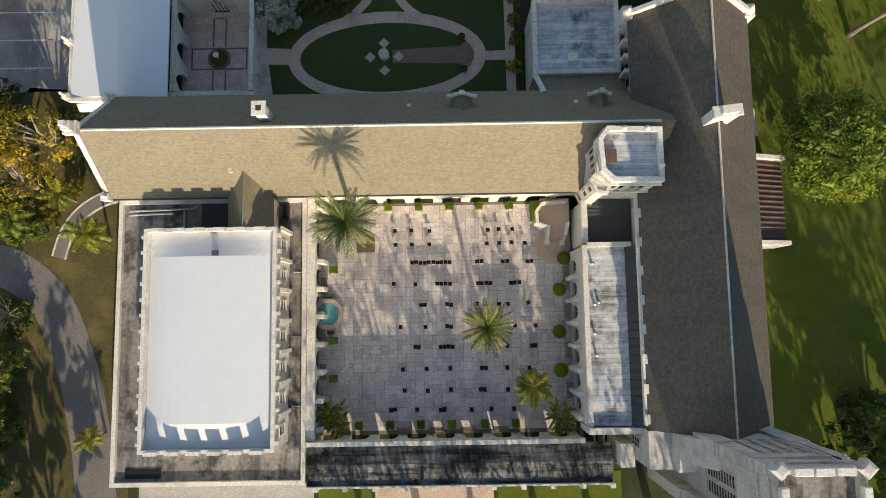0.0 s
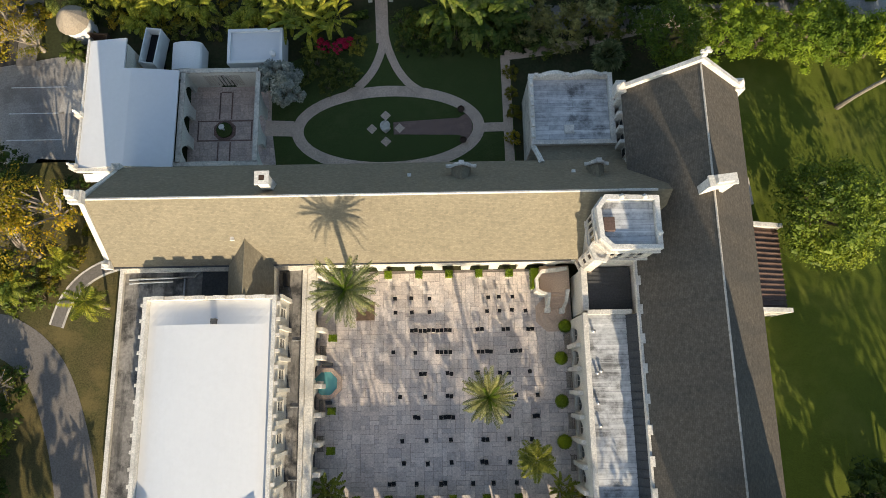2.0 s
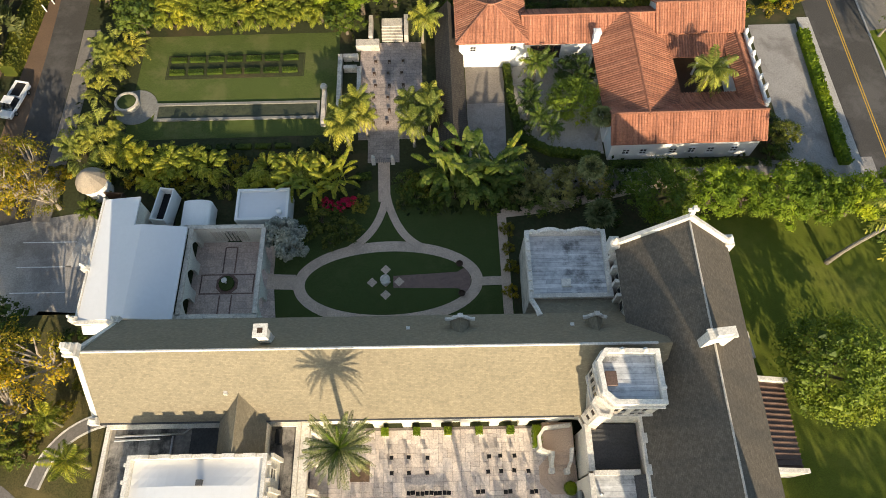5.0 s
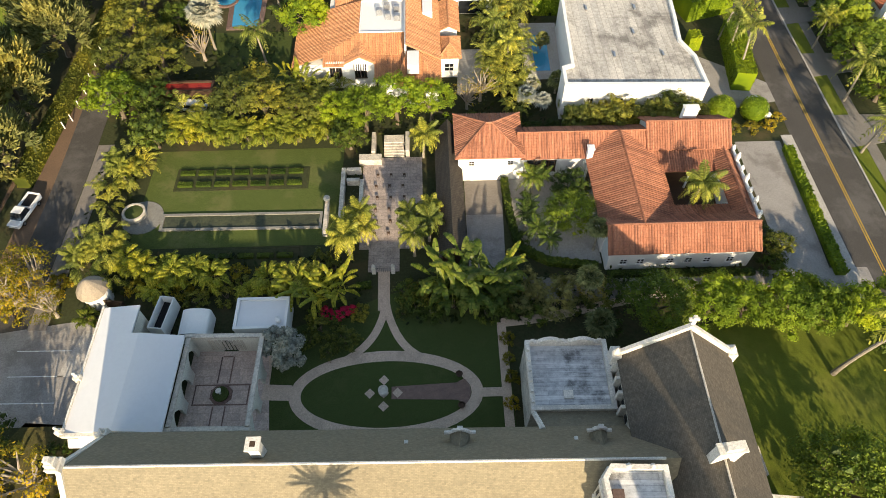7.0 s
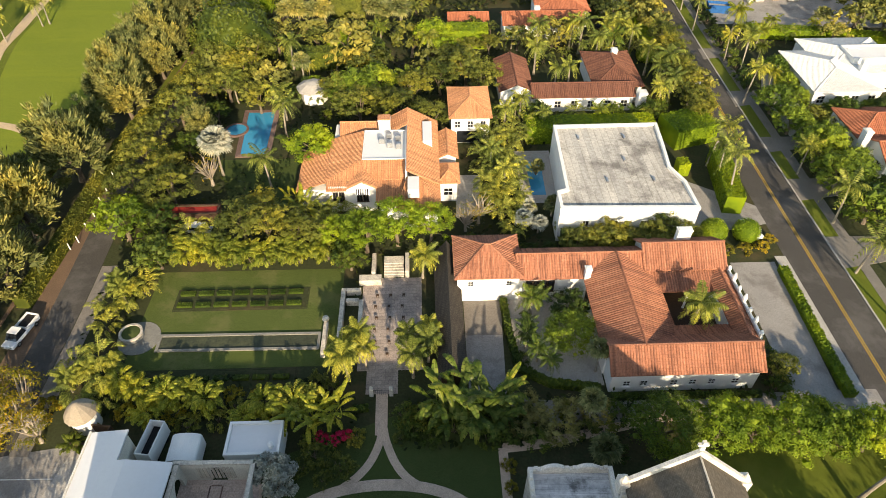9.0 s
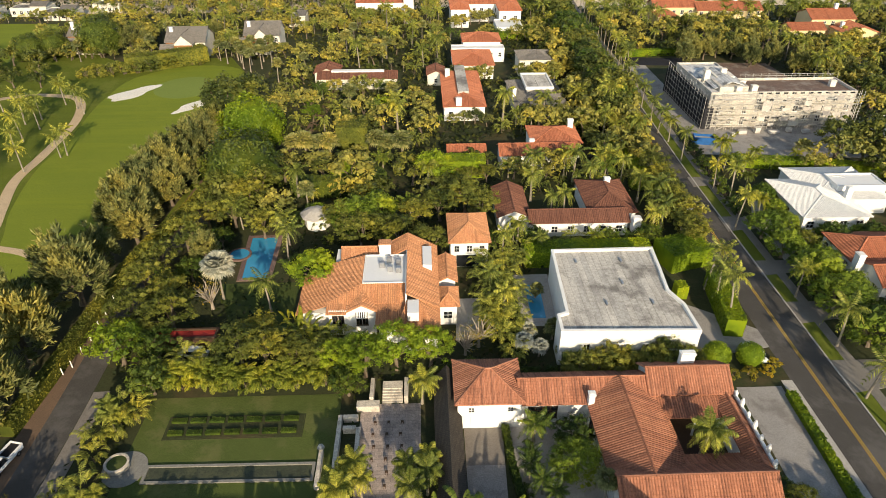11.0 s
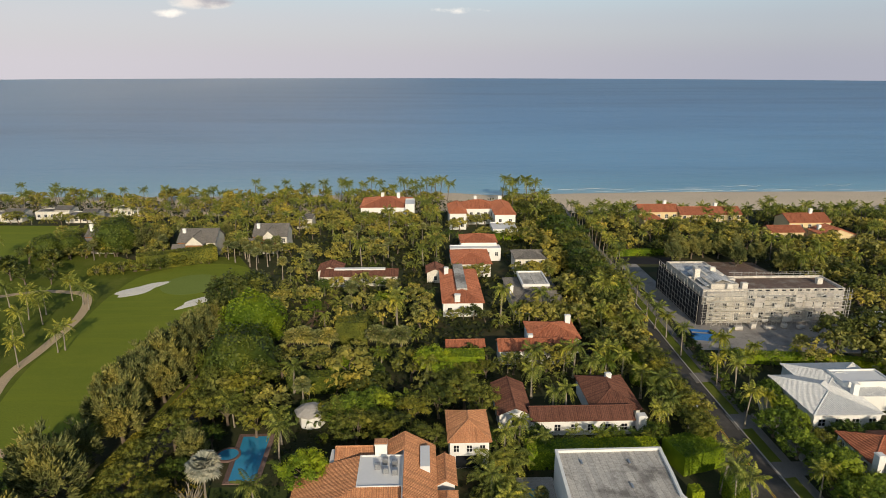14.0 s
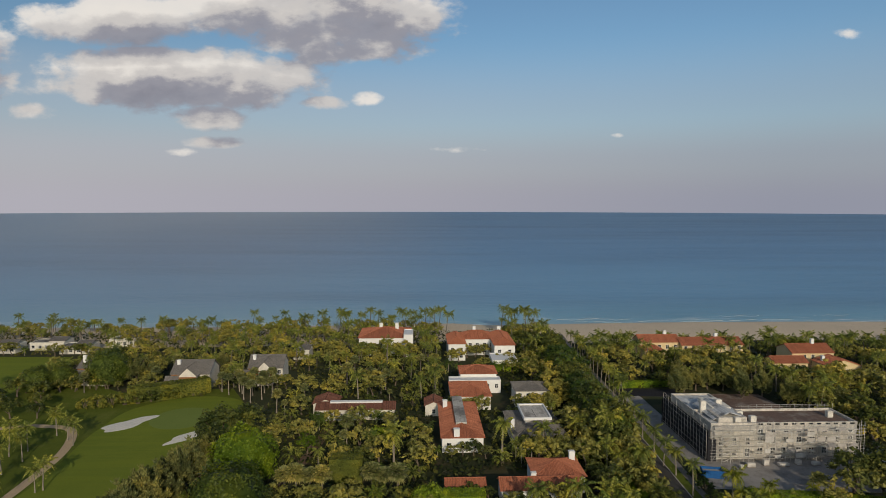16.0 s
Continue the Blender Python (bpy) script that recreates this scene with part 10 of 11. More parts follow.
fill(73, 236, 250, 286, 6.4, [("oak2", 5), ("dark", 4), ("coconut", 3), ("royal", 2), ("oak", 2)], 50, 0.85, 1.1)
fill(72, 280, 262, 302, 5.0, [("coconut", 3), ("royal", 3), ("areca_green", 2), ("shrub_dark", 3), ("dark", 1)], 70, 0.6, 0.85)
fill(126, 150, 240, 236, 6.4, [("oak", 4), ("dark", 3), ("royal", 2), ("coconut", 2), ("oak2", 3)], 51, 0.9, 1.2)
fill(19, 130, 50, 176, 4.6, [("royal", 4), ("oak2", 3), ("areca_green", 3), ("dark", 2), ("shrub", 2)], 52)
fill(28, 200, 46, 214, 4.6, MIXED, 53)
fill(-150, 262, -96, 300, 6.0, [("oak2", 4), ("coconut", 3), ("royal", 2), ("dark", 2), ("areca_green", 1)], 72, 0.7, 0.95)
fill(102, 60, 170, 150, 7.5, [("oak", 4), ("dark", 3), ("royal", 2)], 54)
fill(73, 139, 96, 148, 5.0, [("coconut_gold", 3), ("areca_green", 2)], 55)
fill(-44, 99, -36, 150, 5.2, [("oak2", 3), ("dark", 3), ("areca_green", 1)], 56)
fill(-300, 150, -128, 240, 15.0, [("coconut", 3), ("dark", 2)], 58)
fill(-34, 98, -16, 120, 5.2, [("areca_dark", 3), ("shrub_dark", 3), ("oak2", 1)], 59, 0.7, 0.9)
fill(40, 101, 52, 114, 4.2, [("areca_green", 3), ("royal", 1), ("oak2", 1)], 60, 0.8, 0.9)
fill(14, 128, 52, 140, 4.2, [("areca_green", 3), ("palm_dark", 2), ("shrub", 2), ("oak2", 1)], 61, 0.8, 1.0)
fill(-150, 236, -50, 262, 6.0, [("oak2", 4), ("coconut", 2), ("sabal", 2), ("dark", 1)], 62, 0.7, 1.0)
fill(44, 114, 53, 150, 4.4, [("royal", 3), ("oak2", 3), ("dark", 1), ("areca_green", 2)], 63, 0.8, 1.0)
fill(52, 106, 57, 300, 3.6, [("shrub", 2), ("oak2", 3), ("royal", 2), ("shrub_dark", 2)], 65, 0.7, 0.95)
fill(71, 196, 79, 236, 5.0, [("coconut", 2), ("shrub_dark", 2)], 64, 0.8, 1.0)
# shrubs and low palms that screen the fronts of the far houses
for x0, y0, x1, y1 in CLEAR:
    if y0 < 105 or x0 < -210 or (x0 == 70 and y0 == 145):
        continue
    rnd = random.Random(int(x0 * 7 + y0))
    x = x0
    while x < x1:
        k = rnd.choice(["oak2", "areca_green", "dark", "shrub", "palm_dark", "oak2"])
        if y0 > 140:
            k = FAR.get(k, k)
        yy = y0 - rnd.uniform(1.0, 4.0)
        if k in FAR.values() and y0 > 185:
            WOOD.setdefault(k, []).append((x, yy, rnd.uniform(0.65, 0.95), rnd.uniform(0, 6.28)))
        else:
            grow_plant(k, x, yy, rnd.uniform(0.5, 0.75) if k not in ("areca_green", "shrub") else 0.9)
        x += rnd.uniform(2.6, 4.6)
# tall trees sized to hide the road from the camera, palms beyond it
rnd = random.Random(91)
for i in range(24):
    y = 170.0 + i * 5.0
    grow_plant(("road_tree", "road_tree_dark")[i % 3 == 1], 54.8 + 0.03 * (y - 170) + rnd.uniform(-1.0, 0.6), y, rnd.uniform(0.95, 1.2))
for i in range(70):
    WOOD.setdefault("coconut", []).append((74.0 + 190.0 * (i // 7 + rnd.random() ** 2) / 10, rnd.uniform(272, 300), rnd.uniform(0.85, 1.2), rnd.uniform(0, 6.28)))
for i in range(90):
    WOOD.setdefault("shrub_dark", []).append((72.0 + rnd.uniform(0, 200), rnd.uniform(290, 322), rnd.uniform(0.6, 1.1), rnd.uniform(0, 6.28)))
for x, y in ((-43, 346), (-38, 340), (-27, 352), (-22, 344), (-31, 338), (-2, 350), (4, 345), (11, 350), (8, 338), (-8, 340), (45, 346), (49, 340), (53, 348), (58, 344), (61, 336), (47, 332), (-58, 330), (-52, 338), (0, 332), (14, 330), (-14, 334)):
    WOOD.setdefault("coconut_tall", []).append((x, y, rnd.uniform(0.95, 1.25), rnd.uniform(0, 6.28)))
plant_all("oak2", [(22.4 + i * 2.9, 70.2 + (i % 2) * 0.4, 0.66 + 0.1 * (i % 3)) for i in range(7)])
for x, y, s in ((14.0, 277.0, 0.8), (17.5, 277.6, 0.9), (21.6, 285.0, 0.9), (25.4, 286.0, 0.8), (29.6, 285.4, 0.9), (34.0, 272.6, 0.7), (38.4, 272.4, 0.8), (41.4, 273.0, 0.7), (-26.0, 285.0, 1.1), (-21.0, 286.4, 1.0), (-16.0, 285.6, 1.15), (-10.6, 286.0, 1.0), (12.2, 210.0, 0.8), (16.6, 209.6, 0.7), (21.0, 210.0, 0.8), (33.4, 211.0, 0.8), (38.0, 210.6, 0.7), (42.4, 211.0, 0.8)):
    WOOD.setdefault("oak2_far", []).append((x, y, s, x))
plant_all("shrub_dark", [(68.6, 119.0, 1.2), (68.8, 123.0, 1.4), (69.0, 127.6, 1.2), (69.2, 133.0, 1.3), (69.4, 138.6, 1.4), (69.8, 144.0, 1.3), (70.0, 150.0, 1.3), (70.2, 156.0, 1.2)])
plant_all("oak2", [(52.6, 105.4, 0.8), (53.0, 110.6, 0.9), (53.4, 116.0, 1.0), (53.2, 122.0, 0.9), (53.6, 128.0, 1.0), (54.0, 134.0, 1.0), (54.0, 140.4, 1.05), (54.4, 147.0, 1.1), (54.6, 153.6, 1.1), (54.8, 160.0, 1.15), (55.0, 165.0, 1.1)])
plant_all("coconut_tall", [(70.0 + 0.025 * (y - 220) + (y * 7 % 3) * 0.5, y, 0.85) for y in range(214, 304, 6)])
GROVES = {"coconut": "grove of coconut palms along the shore", "coconut_tall": "grove of tall slender coconut palms near the shore", "royal": "grove of full-crowned palms in far gardens", "sabal": "grove of fan palms in far gardens",
          "areca_green": "thicket of arching palm fronds in far gardens", "shrub_dark": "thicket of dark shrubs in far gardens", "lime2": "stretch of light green trees in far gardens", "shrub": "thicket of green shrubs in far gardens", "palm_dark": "grove of dark palms in far gardens"}
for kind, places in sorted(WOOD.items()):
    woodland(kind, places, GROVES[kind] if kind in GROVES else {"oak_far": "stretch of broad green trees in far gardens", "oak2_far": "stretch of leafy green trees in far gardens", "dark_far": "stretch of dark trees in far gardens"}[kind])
# tall trees added out of view, to throw shade over lawn, court and lane
plant_all("feathery", [(55.0, 4.0, 0.95), (61.0, 9.0, 1.0), (52.5, -6.0, 1.0), (66.0, 2.0, 1.0), (58.5, 14.0, 0.9)])
plant_all("feathery", [(33.5, -29.0, 1.35), (40.5, -30.5, 1.5), (47.5, -28.5, 1.5), (54.5, -30.5, 1.55), (61.5, -28.5, 1.5), (68.5, -30.0, 1.5), (76.0, -29.0, 1.4)])
plant_all("oak", [(-40.0, -29.0, 1.5), (-47.5, -30.0, 1.6), (-55.0, -30.0, 1.5), (44.0, -31.0, 1.4), (58.0, -31.0, 1.4)])
plant_all("oak", [(-60.5, 41.0, 1.15), (-59.5, 33.0, 1.15), (-62.0, 48.0, 1.0)])
plant_all("feathery", [(-7.5, -30.5, 1.12), (-1.5, -29.0, 1.25), (4.5, -30.5, 1.25), (10.5, -29.0, 1.28), (16.5, -30.5, 1.3), (22.5, -29.0, 1.32), (28.0, -30.5, 1.35)])

# undergrowth that hides the soil; its near-black green paints the shaded gaps
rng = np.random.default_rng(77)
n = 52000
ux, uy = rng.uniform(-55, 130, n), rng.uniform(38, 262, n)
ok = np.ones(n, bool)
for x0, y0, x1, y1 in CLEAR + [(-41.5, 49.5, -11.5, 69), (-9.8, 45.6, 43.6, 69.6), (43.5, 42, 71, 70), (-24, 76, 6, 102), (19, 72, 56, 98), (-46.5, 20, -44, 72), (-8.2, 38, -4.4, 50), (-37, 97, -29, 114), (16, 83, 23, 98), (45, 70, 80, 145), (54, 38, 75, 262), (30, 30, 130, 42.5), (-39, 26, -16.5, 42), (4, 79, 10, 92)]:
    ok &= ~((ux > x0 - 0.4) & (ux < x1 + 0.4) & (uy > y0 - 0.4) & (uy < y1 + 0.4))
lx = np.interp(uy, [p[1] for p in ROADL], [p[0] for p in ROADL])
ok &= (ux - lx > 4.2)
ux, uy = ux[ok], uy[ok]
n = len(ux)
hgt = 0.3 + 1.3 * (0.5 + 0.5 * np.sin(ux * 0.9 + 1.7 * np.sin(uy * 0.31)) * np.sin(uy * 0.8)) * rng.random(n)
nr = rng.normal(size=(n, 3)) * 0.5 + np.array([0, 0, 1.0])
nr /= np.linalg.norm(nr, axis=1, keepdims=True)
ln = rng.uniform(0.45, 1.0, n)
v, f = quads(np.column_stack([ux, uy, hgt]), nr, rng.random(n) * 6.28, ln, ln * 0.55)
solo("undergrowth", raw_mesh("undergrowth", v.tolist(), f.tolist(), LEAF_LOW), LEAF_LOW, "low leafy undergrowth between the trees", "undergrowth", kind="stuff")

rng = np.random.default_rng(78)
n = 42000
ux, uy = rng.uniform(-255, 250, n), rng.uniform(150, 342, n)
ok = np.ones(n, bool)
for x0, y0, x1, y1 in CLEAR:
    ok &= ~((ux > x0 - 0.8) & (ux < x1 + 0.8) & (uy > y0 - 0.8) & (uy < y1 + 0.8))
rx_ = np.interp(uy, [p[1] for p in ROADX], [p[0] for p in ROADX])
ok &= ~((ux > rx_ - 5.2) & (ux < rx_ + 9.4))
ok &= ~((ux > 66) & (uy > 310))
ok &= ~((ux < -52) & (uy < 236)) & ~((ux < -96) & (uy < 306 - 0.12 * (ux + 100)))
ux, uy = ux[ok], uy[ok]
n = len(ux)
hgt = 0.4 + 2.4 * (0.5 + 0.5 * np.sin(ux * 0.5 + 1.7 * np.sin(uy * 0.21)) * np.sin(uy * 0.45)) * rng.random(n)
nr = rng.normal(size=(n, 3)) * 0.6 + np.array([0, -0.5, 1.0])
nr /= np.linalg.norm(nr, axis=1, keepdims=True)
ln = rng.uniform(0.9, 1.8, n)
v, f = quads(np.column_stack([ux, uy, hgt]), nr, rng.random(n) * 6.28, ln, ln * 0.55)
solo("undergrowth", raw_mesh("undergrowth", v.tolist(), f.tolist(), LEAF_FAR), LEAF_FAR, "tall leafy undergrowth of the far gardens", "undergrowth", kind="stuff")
for y in (61.6, 63.8, 48.9):
    for i in range(7):
        hedge([(-36.0 + i * 2.6, y), (-33.9 + i * 2.6, y)], 0.7, 0.55, "low clipped box hedge in a lawn bed", LEAF_DARK, leaf=0.18, dens=60)

# white bollards along the lane
for x, y in ((-55.9, 74.0), (-55.2, 75.6), (-55.1, 78.9), (-54.9, 81.8), (-55.0, 85.2), (-55.1, 88.4), (-55.2, 92.3)):
    b = thing("bollard", "slim white post beside the lane", "post", pose(x, y, 0), "posts along the lane")
    part("post", lathe(B(), [(0.09, 0), (0.09, 1.3), (0.03, 1.4)], 0, 0, 8), WHITE, b)

# ---- the church courtyard ----
slab("courtyard_bed", [(-14.0, -12.6), (13.9, -12.6), (13.9, 12.3), (-14.0, 12.3)], -0.2, 0.03, PAVER_BED, "mortar bed below the courtyard paving", "paving", m=ROT)
chair_rows = [(9.19, [-5.34, -3.55, -1.58, 4.82, 5.99, 7.47]), (7.71, [-5.29, -3.51, -1.61, 4.66, 6.01, 7.35, 8.82])]
chair_rows2 = [(5.69, [-3.52, -3.09, -2.6, -2.12, -1.69, -1.2, -0.77, -0.35, 0.14, 0.57, 3.55, 4.04, 6.36, 6.84, 9.04, 9.46]), (3.38, [-5.53, -3.17, -0.81, -0.38, 0.1, 0.58, 3.61, 4.03, 4.52, 4.94, 7.18, 7.6, 8.09])]
chair_rows3 = [(1.12, [-2.59, -2.17, 0.24, 0.66, 3.49, 5.83, 6.79, 9.01]), (-1.25, [-4.82, -2.14, 0.19, 0.61, 7.48, 9.72]), (-3.4, [-3.26, -2.89, -0.53, -0.1, 0.32, 0.75, 6.62, 9.29, 9.65])]
chair_rows4 = [(-5.74, [-4.61, -2.07, 0.46, 3.85, 4.27, 6.56, 8.92]), (-7.98, [-4.45, -1.98, 0.49, 3.68, 4.1, 6.57]), (-10.0, [-5.91, -5.49, -3.15, -0.63, -0.21, 2.67, 4.77, 7.17])]
first_chair = None
rnd = random.Random(12)
for y, xs in chair_rows + chair_rows2 + chair_rows3 + chair_rows4:
    for x in xs:
        m = ROT @ pose(x, y + rnd.uniform(-0.06, 0.06), 0.07, 0, 0, rnd.uniform(-7, 7))
        if first_chair is None:
            c = thing("chair", "black folding chair on the courtyard paving", "chair", m, "chairs in the courtyard")
            part("seat", box(B(), -0.2, -0.2, 0.42, 0.2, 0.2, 0.46, 0.015), BLACK, c)
            part("backrest", box(B(), -0.19, -0.23, 0.55, 0.19, -0.2, 0.86, 0.012), BLACK, c)
            for sx in (-0.18, 0.18):
                for sy in (-0.18, 0.18):
                    part("leg", box(B(), sx - 0.015, sy - 0.015, 0, sx + 0.015, sy + 0.015, 0.419), BLACK, c)
                part("back_post", box(B(), sx - 0.012, -0.22, 0.461, sx + 0.012, -0.2, 0.549), BLACK, c)
            first_chair = c
        else:
            copy_thing(first_chair, m)


def date_palm(x, y, h, length, n, seed, label):
    p = thing("date_palm", label, "palm", ROT @ pose(x, y, 0.03), "date palms in the courtyard")
    tm, top = palm_trunk("trunk", h, 0.3, 0.1, 1, PALE_BARK)
    part("trunk", tm, PALE_BARK, p)
    c = part("crown", palm_crown("crown", FROND_DATE, n, length, 26, seed, leaf=0.42, droop=(0.1, 0.75), rise=(-0.25, 1.3), wide=0.05), FROND_DATE, p)
    c.location = top
    h_ = part("crown_heart", palm_crown("crown_heart", HEDGE, 8, length * 0.45, 14, seed + 1, leaf=0.25, droop=(0.1, 0.3), rise=(0.6, 1.6), wide=0.05), HEDGE, p, "fresh green heart")
    h_.location = (top[0], top[1], top[2] + 0.05)


date_palm(-8.8, 8.2, 14.4, 3.4, 54, 71, "tall date palm with a dense grey-green crown")
date_palm(3.9, -1.3, 8.6, 2.9, 42, 73, "date palm standing among the chairs")
q = ROT @ Vector((9.1, -7.3, 0))
grow_plant("coconut_near", q.x, q.y, 0.78, label="young coconut palm in the courtyard corner", z=0.03)
for x, y, s in ((-12.1, -10.2, 0.85), (-11.6, -11.2, 0.7), (11.7, -10.6, 0.75), (12.6, -11.4, 0.6)):
    q = ROT @ Vector((x, y, 0))
    grow_plant("traveller", q.x, q.y, s * 0.72, label="clump of bright green paddle leaves in the courtyard", z=0.03)
solo("planting_square", box(B(), -9.6, 6.9, 0.0, -7.6, 8.9, 0.1), DIRT, "dark square planting bed round a palm", "flower bed", ROT)


def planter(x, y, w=0.75, d=0.75, h=0.9):
    p = thing("planter", "stone planter box with a clipped green shrub", "planter", ROT @ pose(x, y, 0.07), "planters round the courtyard")
    part("box", box(B(), -w / 2, -d / 2, 0, w / 2, d / 2, 0.4, 0.04), STUCCO, p)
    part("soil", box(B(), -w / 2 + 0.08, -d / 2 + 0.08, 0.401, w / 2 - 0.08, d / 2 - 0.08, 0.42), DIRT, p)
    rng = np.random.default_rng(int(abs(x * 31 + y * 7)))
    n = 420
    c = rng.uniform(-1, 1, (n, 3)) * np.array([w / 2, d / 2, h / 2])
    ax = rng.integers(0, 3, n)
    sg = np.sign(rng.uniform(-1, 1, n))
    nr = np.zeros((n, 3))
    nr[np.arange(n), ax] = sg
    c[np.arange(n), ax] = sg * np.array([w / 2, d / 2, h / 2])[ax]
    c[:, 2] += 0.42 + h / 2
    nr += rng.normal(size=(n, 3)) * 0.4
    nr /= np.linalg.norm(nr, axis=1, keepdims=True)
    ln = rng.uniform(0.1, 0.2, n)
    v, f = quads(c, nr, rng.random(n) * 6.28, ln, ln * 0.6)
    part("shrub_core", box(B(), -w / 2 + 0.06, -d / 2 + 0.06, 0.421, w / 2 - 0.06, d / 2 - 0.06, 0.38 + h), HEDGE, p)
    part("leaves", raw_mesh("leaves", v.tolist(), f.tolist(), HEDGE), HEDGE, p)


for x in (-6.05, -2.7, 0.6, 3.85, 7.15):
    planter(x, 11.75)
for x in (-9.3, -6.0, -2.75, 0.55, 4.0, 7.25):
    planter(x, -11.5)
for y in (5.0, -2.6, -6.6):
    planter(-12.0, y, 0.8, 0.7, 0.7)
for x, y in ((13.0, 5.9), (12.4, 2.5), (12.25, -2.0), (12.3, -6.1)):
    q = ROT @ Vector((x, y, 0))
    grow_plant("topiary", q.x, q.y, 0.36, label="clipped round shrub along the aisle wall", z=0.04)
planter(9.85, 11.0, 0.9, 2.2, 1.4)


def bench(x, y, rz):
    b = thing("bench", "weathered teak garden bench against the wall", "bench", ROT @ pose(x, y, 0.07, 0, 0, rz), "benches round the courtyard")
    for i in range(5):
        part("seat_slat", box(B(), -0.8, -0.25 + i * 0.1, 0.42, 0.8, -0.17 + i * 0.1, 0.45), TEAK, b)
    for i in range(3):
        part("back_slat", box(B(), -0.8, 0.26, 0.52 + i * 0.13, 0.8, 0.29, 0.61 + i * 0.13), TEAK, b)
    for sx in (-0.75, 0.75):
        part("leg", box(B(), sx - 0.04, -0.24, 0, sx + 0.04, -0.16, 0.419), TEAK, b)
        part("back_leg", box(B(), sx - 0.04, 0.18, 0, sx + 0.04, 0.258, 0.9), TEAK, b)
        part("arm", box(B(), sx - 0.04, -0.26, 0.6, sx + 0.04, 0.178, 0.65), TEAK, b)


for y in (4.2, 0.2, -4.0, -8.2):
    bench(13.1, y, -90)
for x in (-4.5, -1.1, 2.3, 5.7):
    bench(x, -12.1, 180)
for y in (-5.9, 3.4, -2.2):
    bench(-13.1 if y < -3 else -13.0, y, 90)
fo = thing("wall_fountain", "octagonal stone fountain basin with turquoise water against the wall", "fountain", ROT)
oct_ = ring(-12.7, 0.25, 1.75, 8, math.pi / 8)
part("rim", rim(B(), oct_, 0.42, 0.03, 0.55), PATH, fo)
part("basin_water", prism(B(), grow(oct_, -0.42), 0.03, 0.4), FOUNT, fo, "turquoise water")
part("pedestal", box(B(), -13.6, 0.0, 0.402, -12.9, 0.5, 1.1, 0.05), WHITE_STONE, fo)
part("spout", lathe(B(), [(0.1, 1.1), (0.28, 1.25), (0.3, 1.45), (0.08, 1.6)], -13.1, 0.25, 10), WHITE_STONE, fo)
for x in (-12.6,):
    for y in (2.25, -1.75):
        part("flank_bench", box(B(), x - 0.55, y - 0.18, 0.07, x + 0.55, y + 0.18, 0.45, 0.03), LEAD, fo)
urn = thing("garden_urn", "round stone urn at the centre of the oval lawn", "urn", pose(-5.9, 29.25, 0.075))
part("bowl", lathe(B(), [(0.5, 0), (0.5, 0.1), (0.2, 0.2), (0.2, 0.6), (0.55, 0.8), (0.6, 0.95), (0.5, 0.95), (0.35, 0.85)], 0, 0, 16), STONE, urn)
for x, y in ((2.9, 31.2), (3.0, 27.4)):
    p = thing("clay_pot", "small round pot beside the oval path", "pot", pose(x, y, 0.05))
    part("pot", lathe(B(), [(0.25, 0), (0.42, 0.45), (0.36, 0.46), (0.3, 0.3)], 0, 0, 14), DARK_WOOD, p)
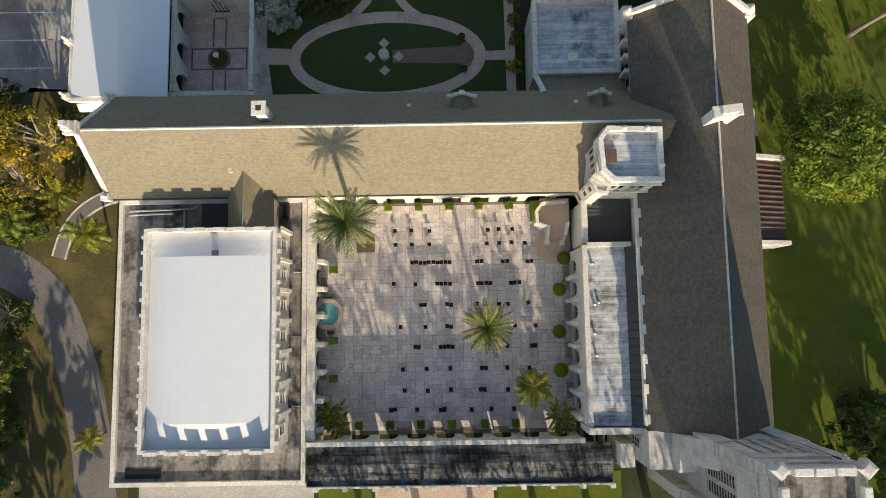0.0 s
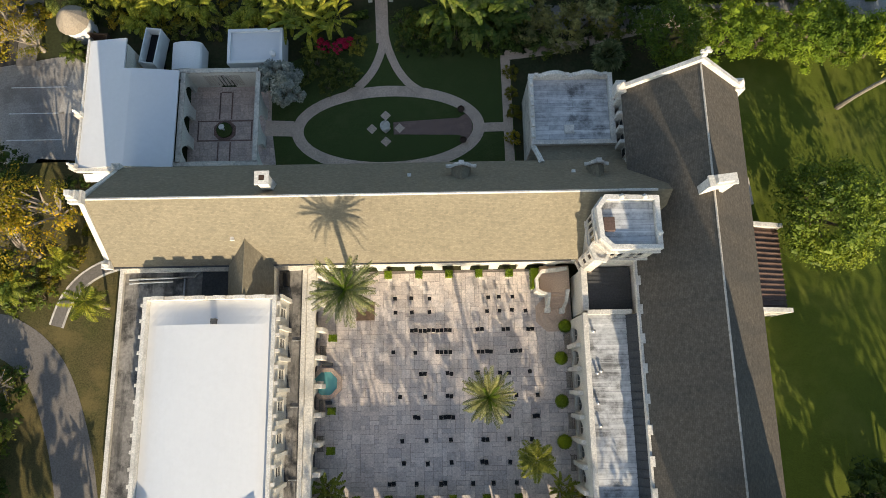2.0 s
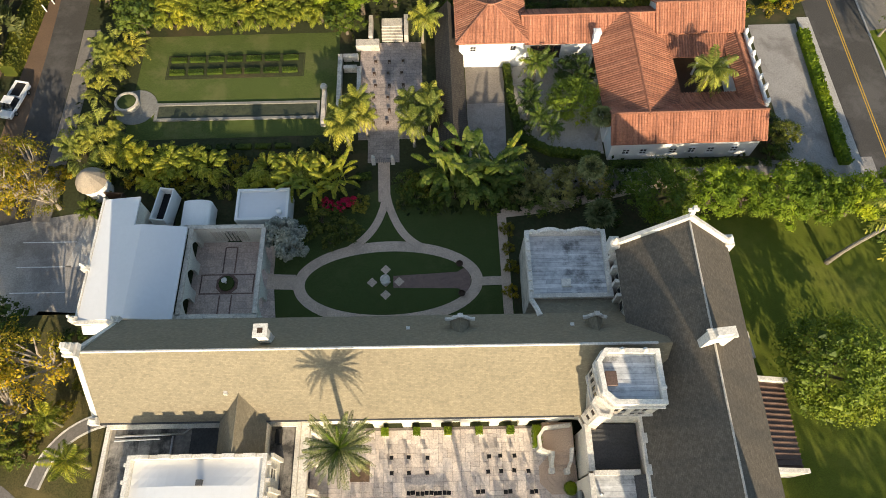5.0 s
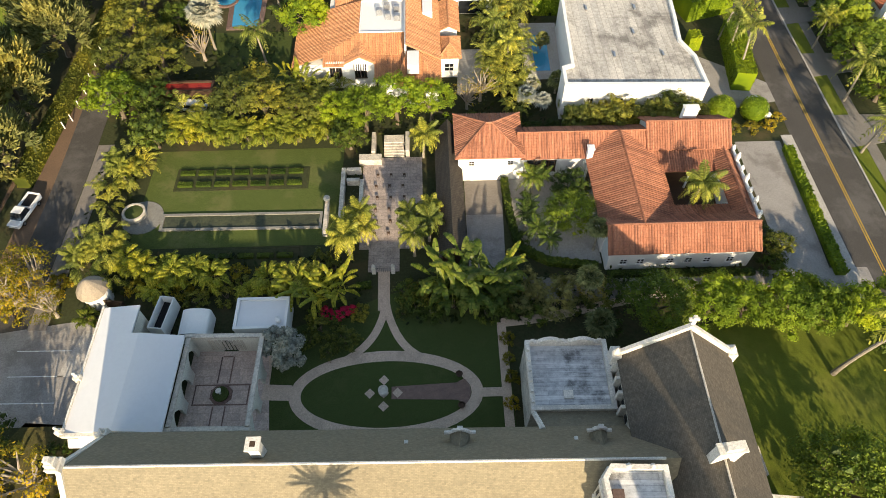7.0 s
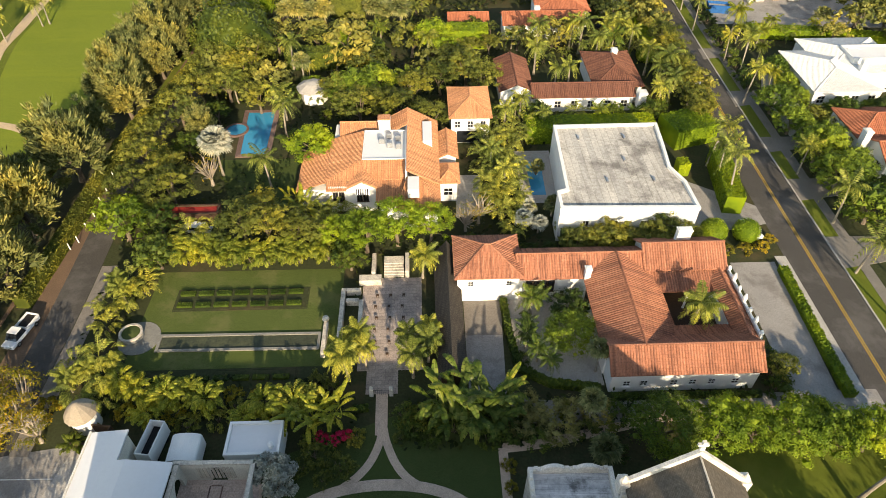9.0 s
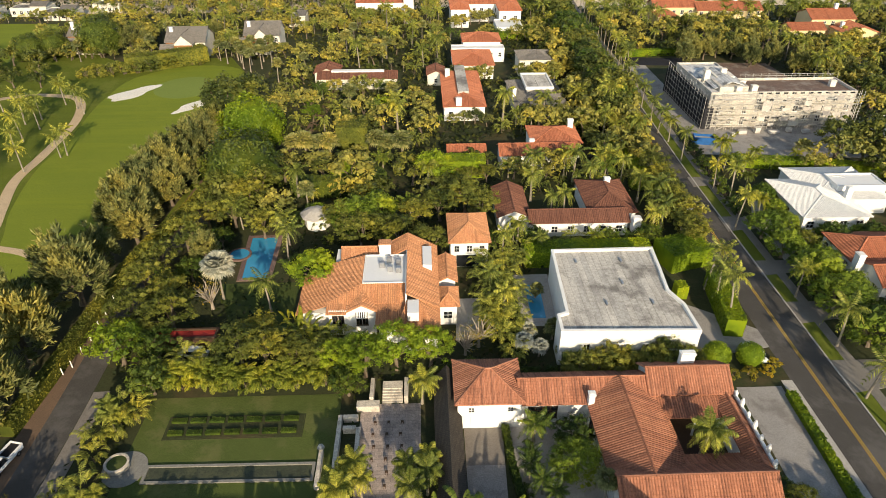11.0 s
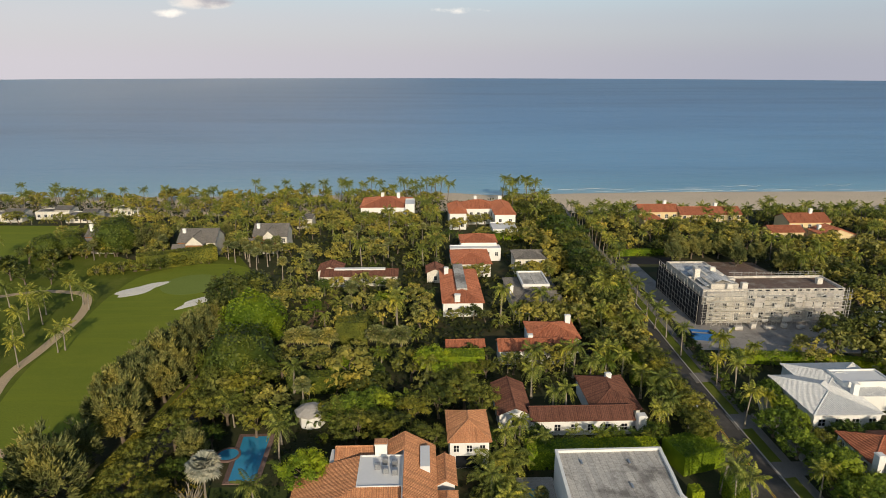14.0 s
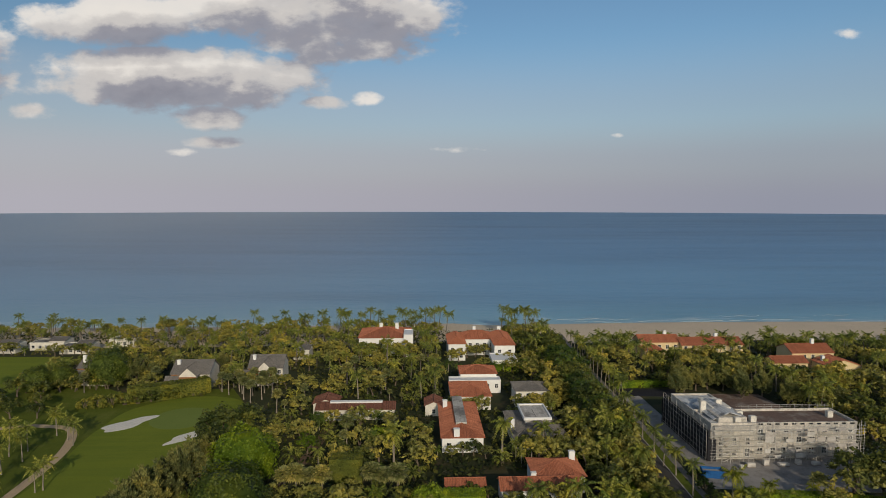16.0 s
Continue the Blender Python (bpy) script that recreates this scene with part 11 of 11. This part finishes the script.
# outdoor stair with a bent balustrade
stair = thing("outdoor_stair", "stone stair with pale bent balustrades beside the turret", "stair", ROT)
part("landing", prism(B(), [(10.2, 9.4), (13.5, 9.4), (13.5, 12.3), (10.4, 12.3), (9.95, 11.2)], 0.03, 1.75), PATH, stair)
for i in range(8):
    y = 9.4 - i * 0.3
    part("step", box(B(), 11.2 - i * 0.04, y - 0.3, 0.03, 13.1, y - 0.002, 1.6 - i * 0.18), PATH, stair)
for i in range(4):
    part("landing_step", prism(B(), ring(11.9, 7.3, 2.1 - i * 0.42, 8, math.pi / 8), 0.03, 0.12 + i * 0.13), PATH, stair)
for pts in ([(13.2, 11.9), (10.5, 11.6), (9.9, 10.8), (9.95, 9.6), (10.5, 9.25), (11.2, 9.2), (11.15, 7.6)], [(13.2, 9.6), (13.15, 8.4), (12.7, 7.5)]):
    left, right = ribbon(pts, 0.34)
    bm = B()
    for k in range(len(pts) - 1):
        z0, z1 = (2.65 if pts[k][1] > 9.15 else 1.1), (2.65 if pts[k + 1][1] > 9.15 else 1.1)
        prism(bm, [right[k], right[k + 1], left[k + 1], left[k]], 0.03, [z0, z1, z1, z0])
    bmesh.ops.remove_doubles(bm, verts=bm.verts, dist=0.001)
    part("balustrade", bm, WHITE_STONE, stair)
    part("newel", box(B(), pts[-1][0] - 0.28, pts[-1][1] - 0.28, 0.03, pts[-1][0] + 0.28, pts[-1][1] + 0.28, 1.35, 0.05), WHITE_STONE, stair)

# paving slabs in broken courses
paving = thing("courtyard_paving", "pinkish coral-stone paving laid in broken courses", "paving", ROT, kind="structure")
unit = 0.475
nx, ny = 58, 51
used = np.zeros((nx, ny), bool)
rnd = random.Random(4)
SIZES = [(2, 2), (2, 2), (3, 2), (2, 3), (2, 1), (1, 2), (1, 1), (2, 2), (3, 1)]
shared, rest_v, rest_f, near = {}, [], [], 0


def slab_mesh(w, d):
    if (w, d) not in shared:
        bm = box(B(), 0.012, 0.012, 0, w * unit - 0.012, d * unit - 0.012, 0.04)
        shared[(w, d)] = as_mesh("paving_slab", bm, PAVER)
    return shared[(w, d)]


for j in range(ny):
    for i in range(nx):
        if used[i, j]:
            continue
        for w, d in rnd.sample(SIZES, len(SIZES)) + [(1, 1)]:
            if 33 <= i < 37 and w > 37 - i:
                continue
            if i < 33 and i + w > 33:
                continue
            if i + w <= nx and j + d <= ny and not used[i:i + w, j:j + d].any():
                break
        used[i:i + w, j:j + d] = True
        x, y, z = -13.75 + i * unit, -12.2 + j * unit, 0.031 + rnd.uniform(-0.006, 0.006)
        if 17 <= i < 41 and 14 <= j < 40 and near < 298:
            o = new("paving_slab", slab_mesh(w, d))
            o.parent = paving
            o.location = (x, y, z)
            near += 1
        else:
            b0 = len(rest_v)
            xa, ya, xb, yb = x + 0.012, y + 0.012, x + w * unit - 0.012, y + d * unit - 0.012
            rest_v += [(xa, ya, z), (xb, ya, z), (xb, yb, z), (xa, yb, z), (xa, ya, z + 0.04), (xb, ya, z + 0.04), (xb, yb, z + 0.04), (xa, yb, z + 0.04)]
            rest_f += [[b0 + k for k in f] for f in ((4, 5, 6, 7), (0, 1, 5, 4), (1, 2, 6, 5), (2, 3, 7, 6), (3, 0, 4, 7))]
o = new("paving_slabs", raw_mesh("paving_slabs", rest_v, rest_f, PAVER))
o.parent = paving
tagged(o, kind="stuff")
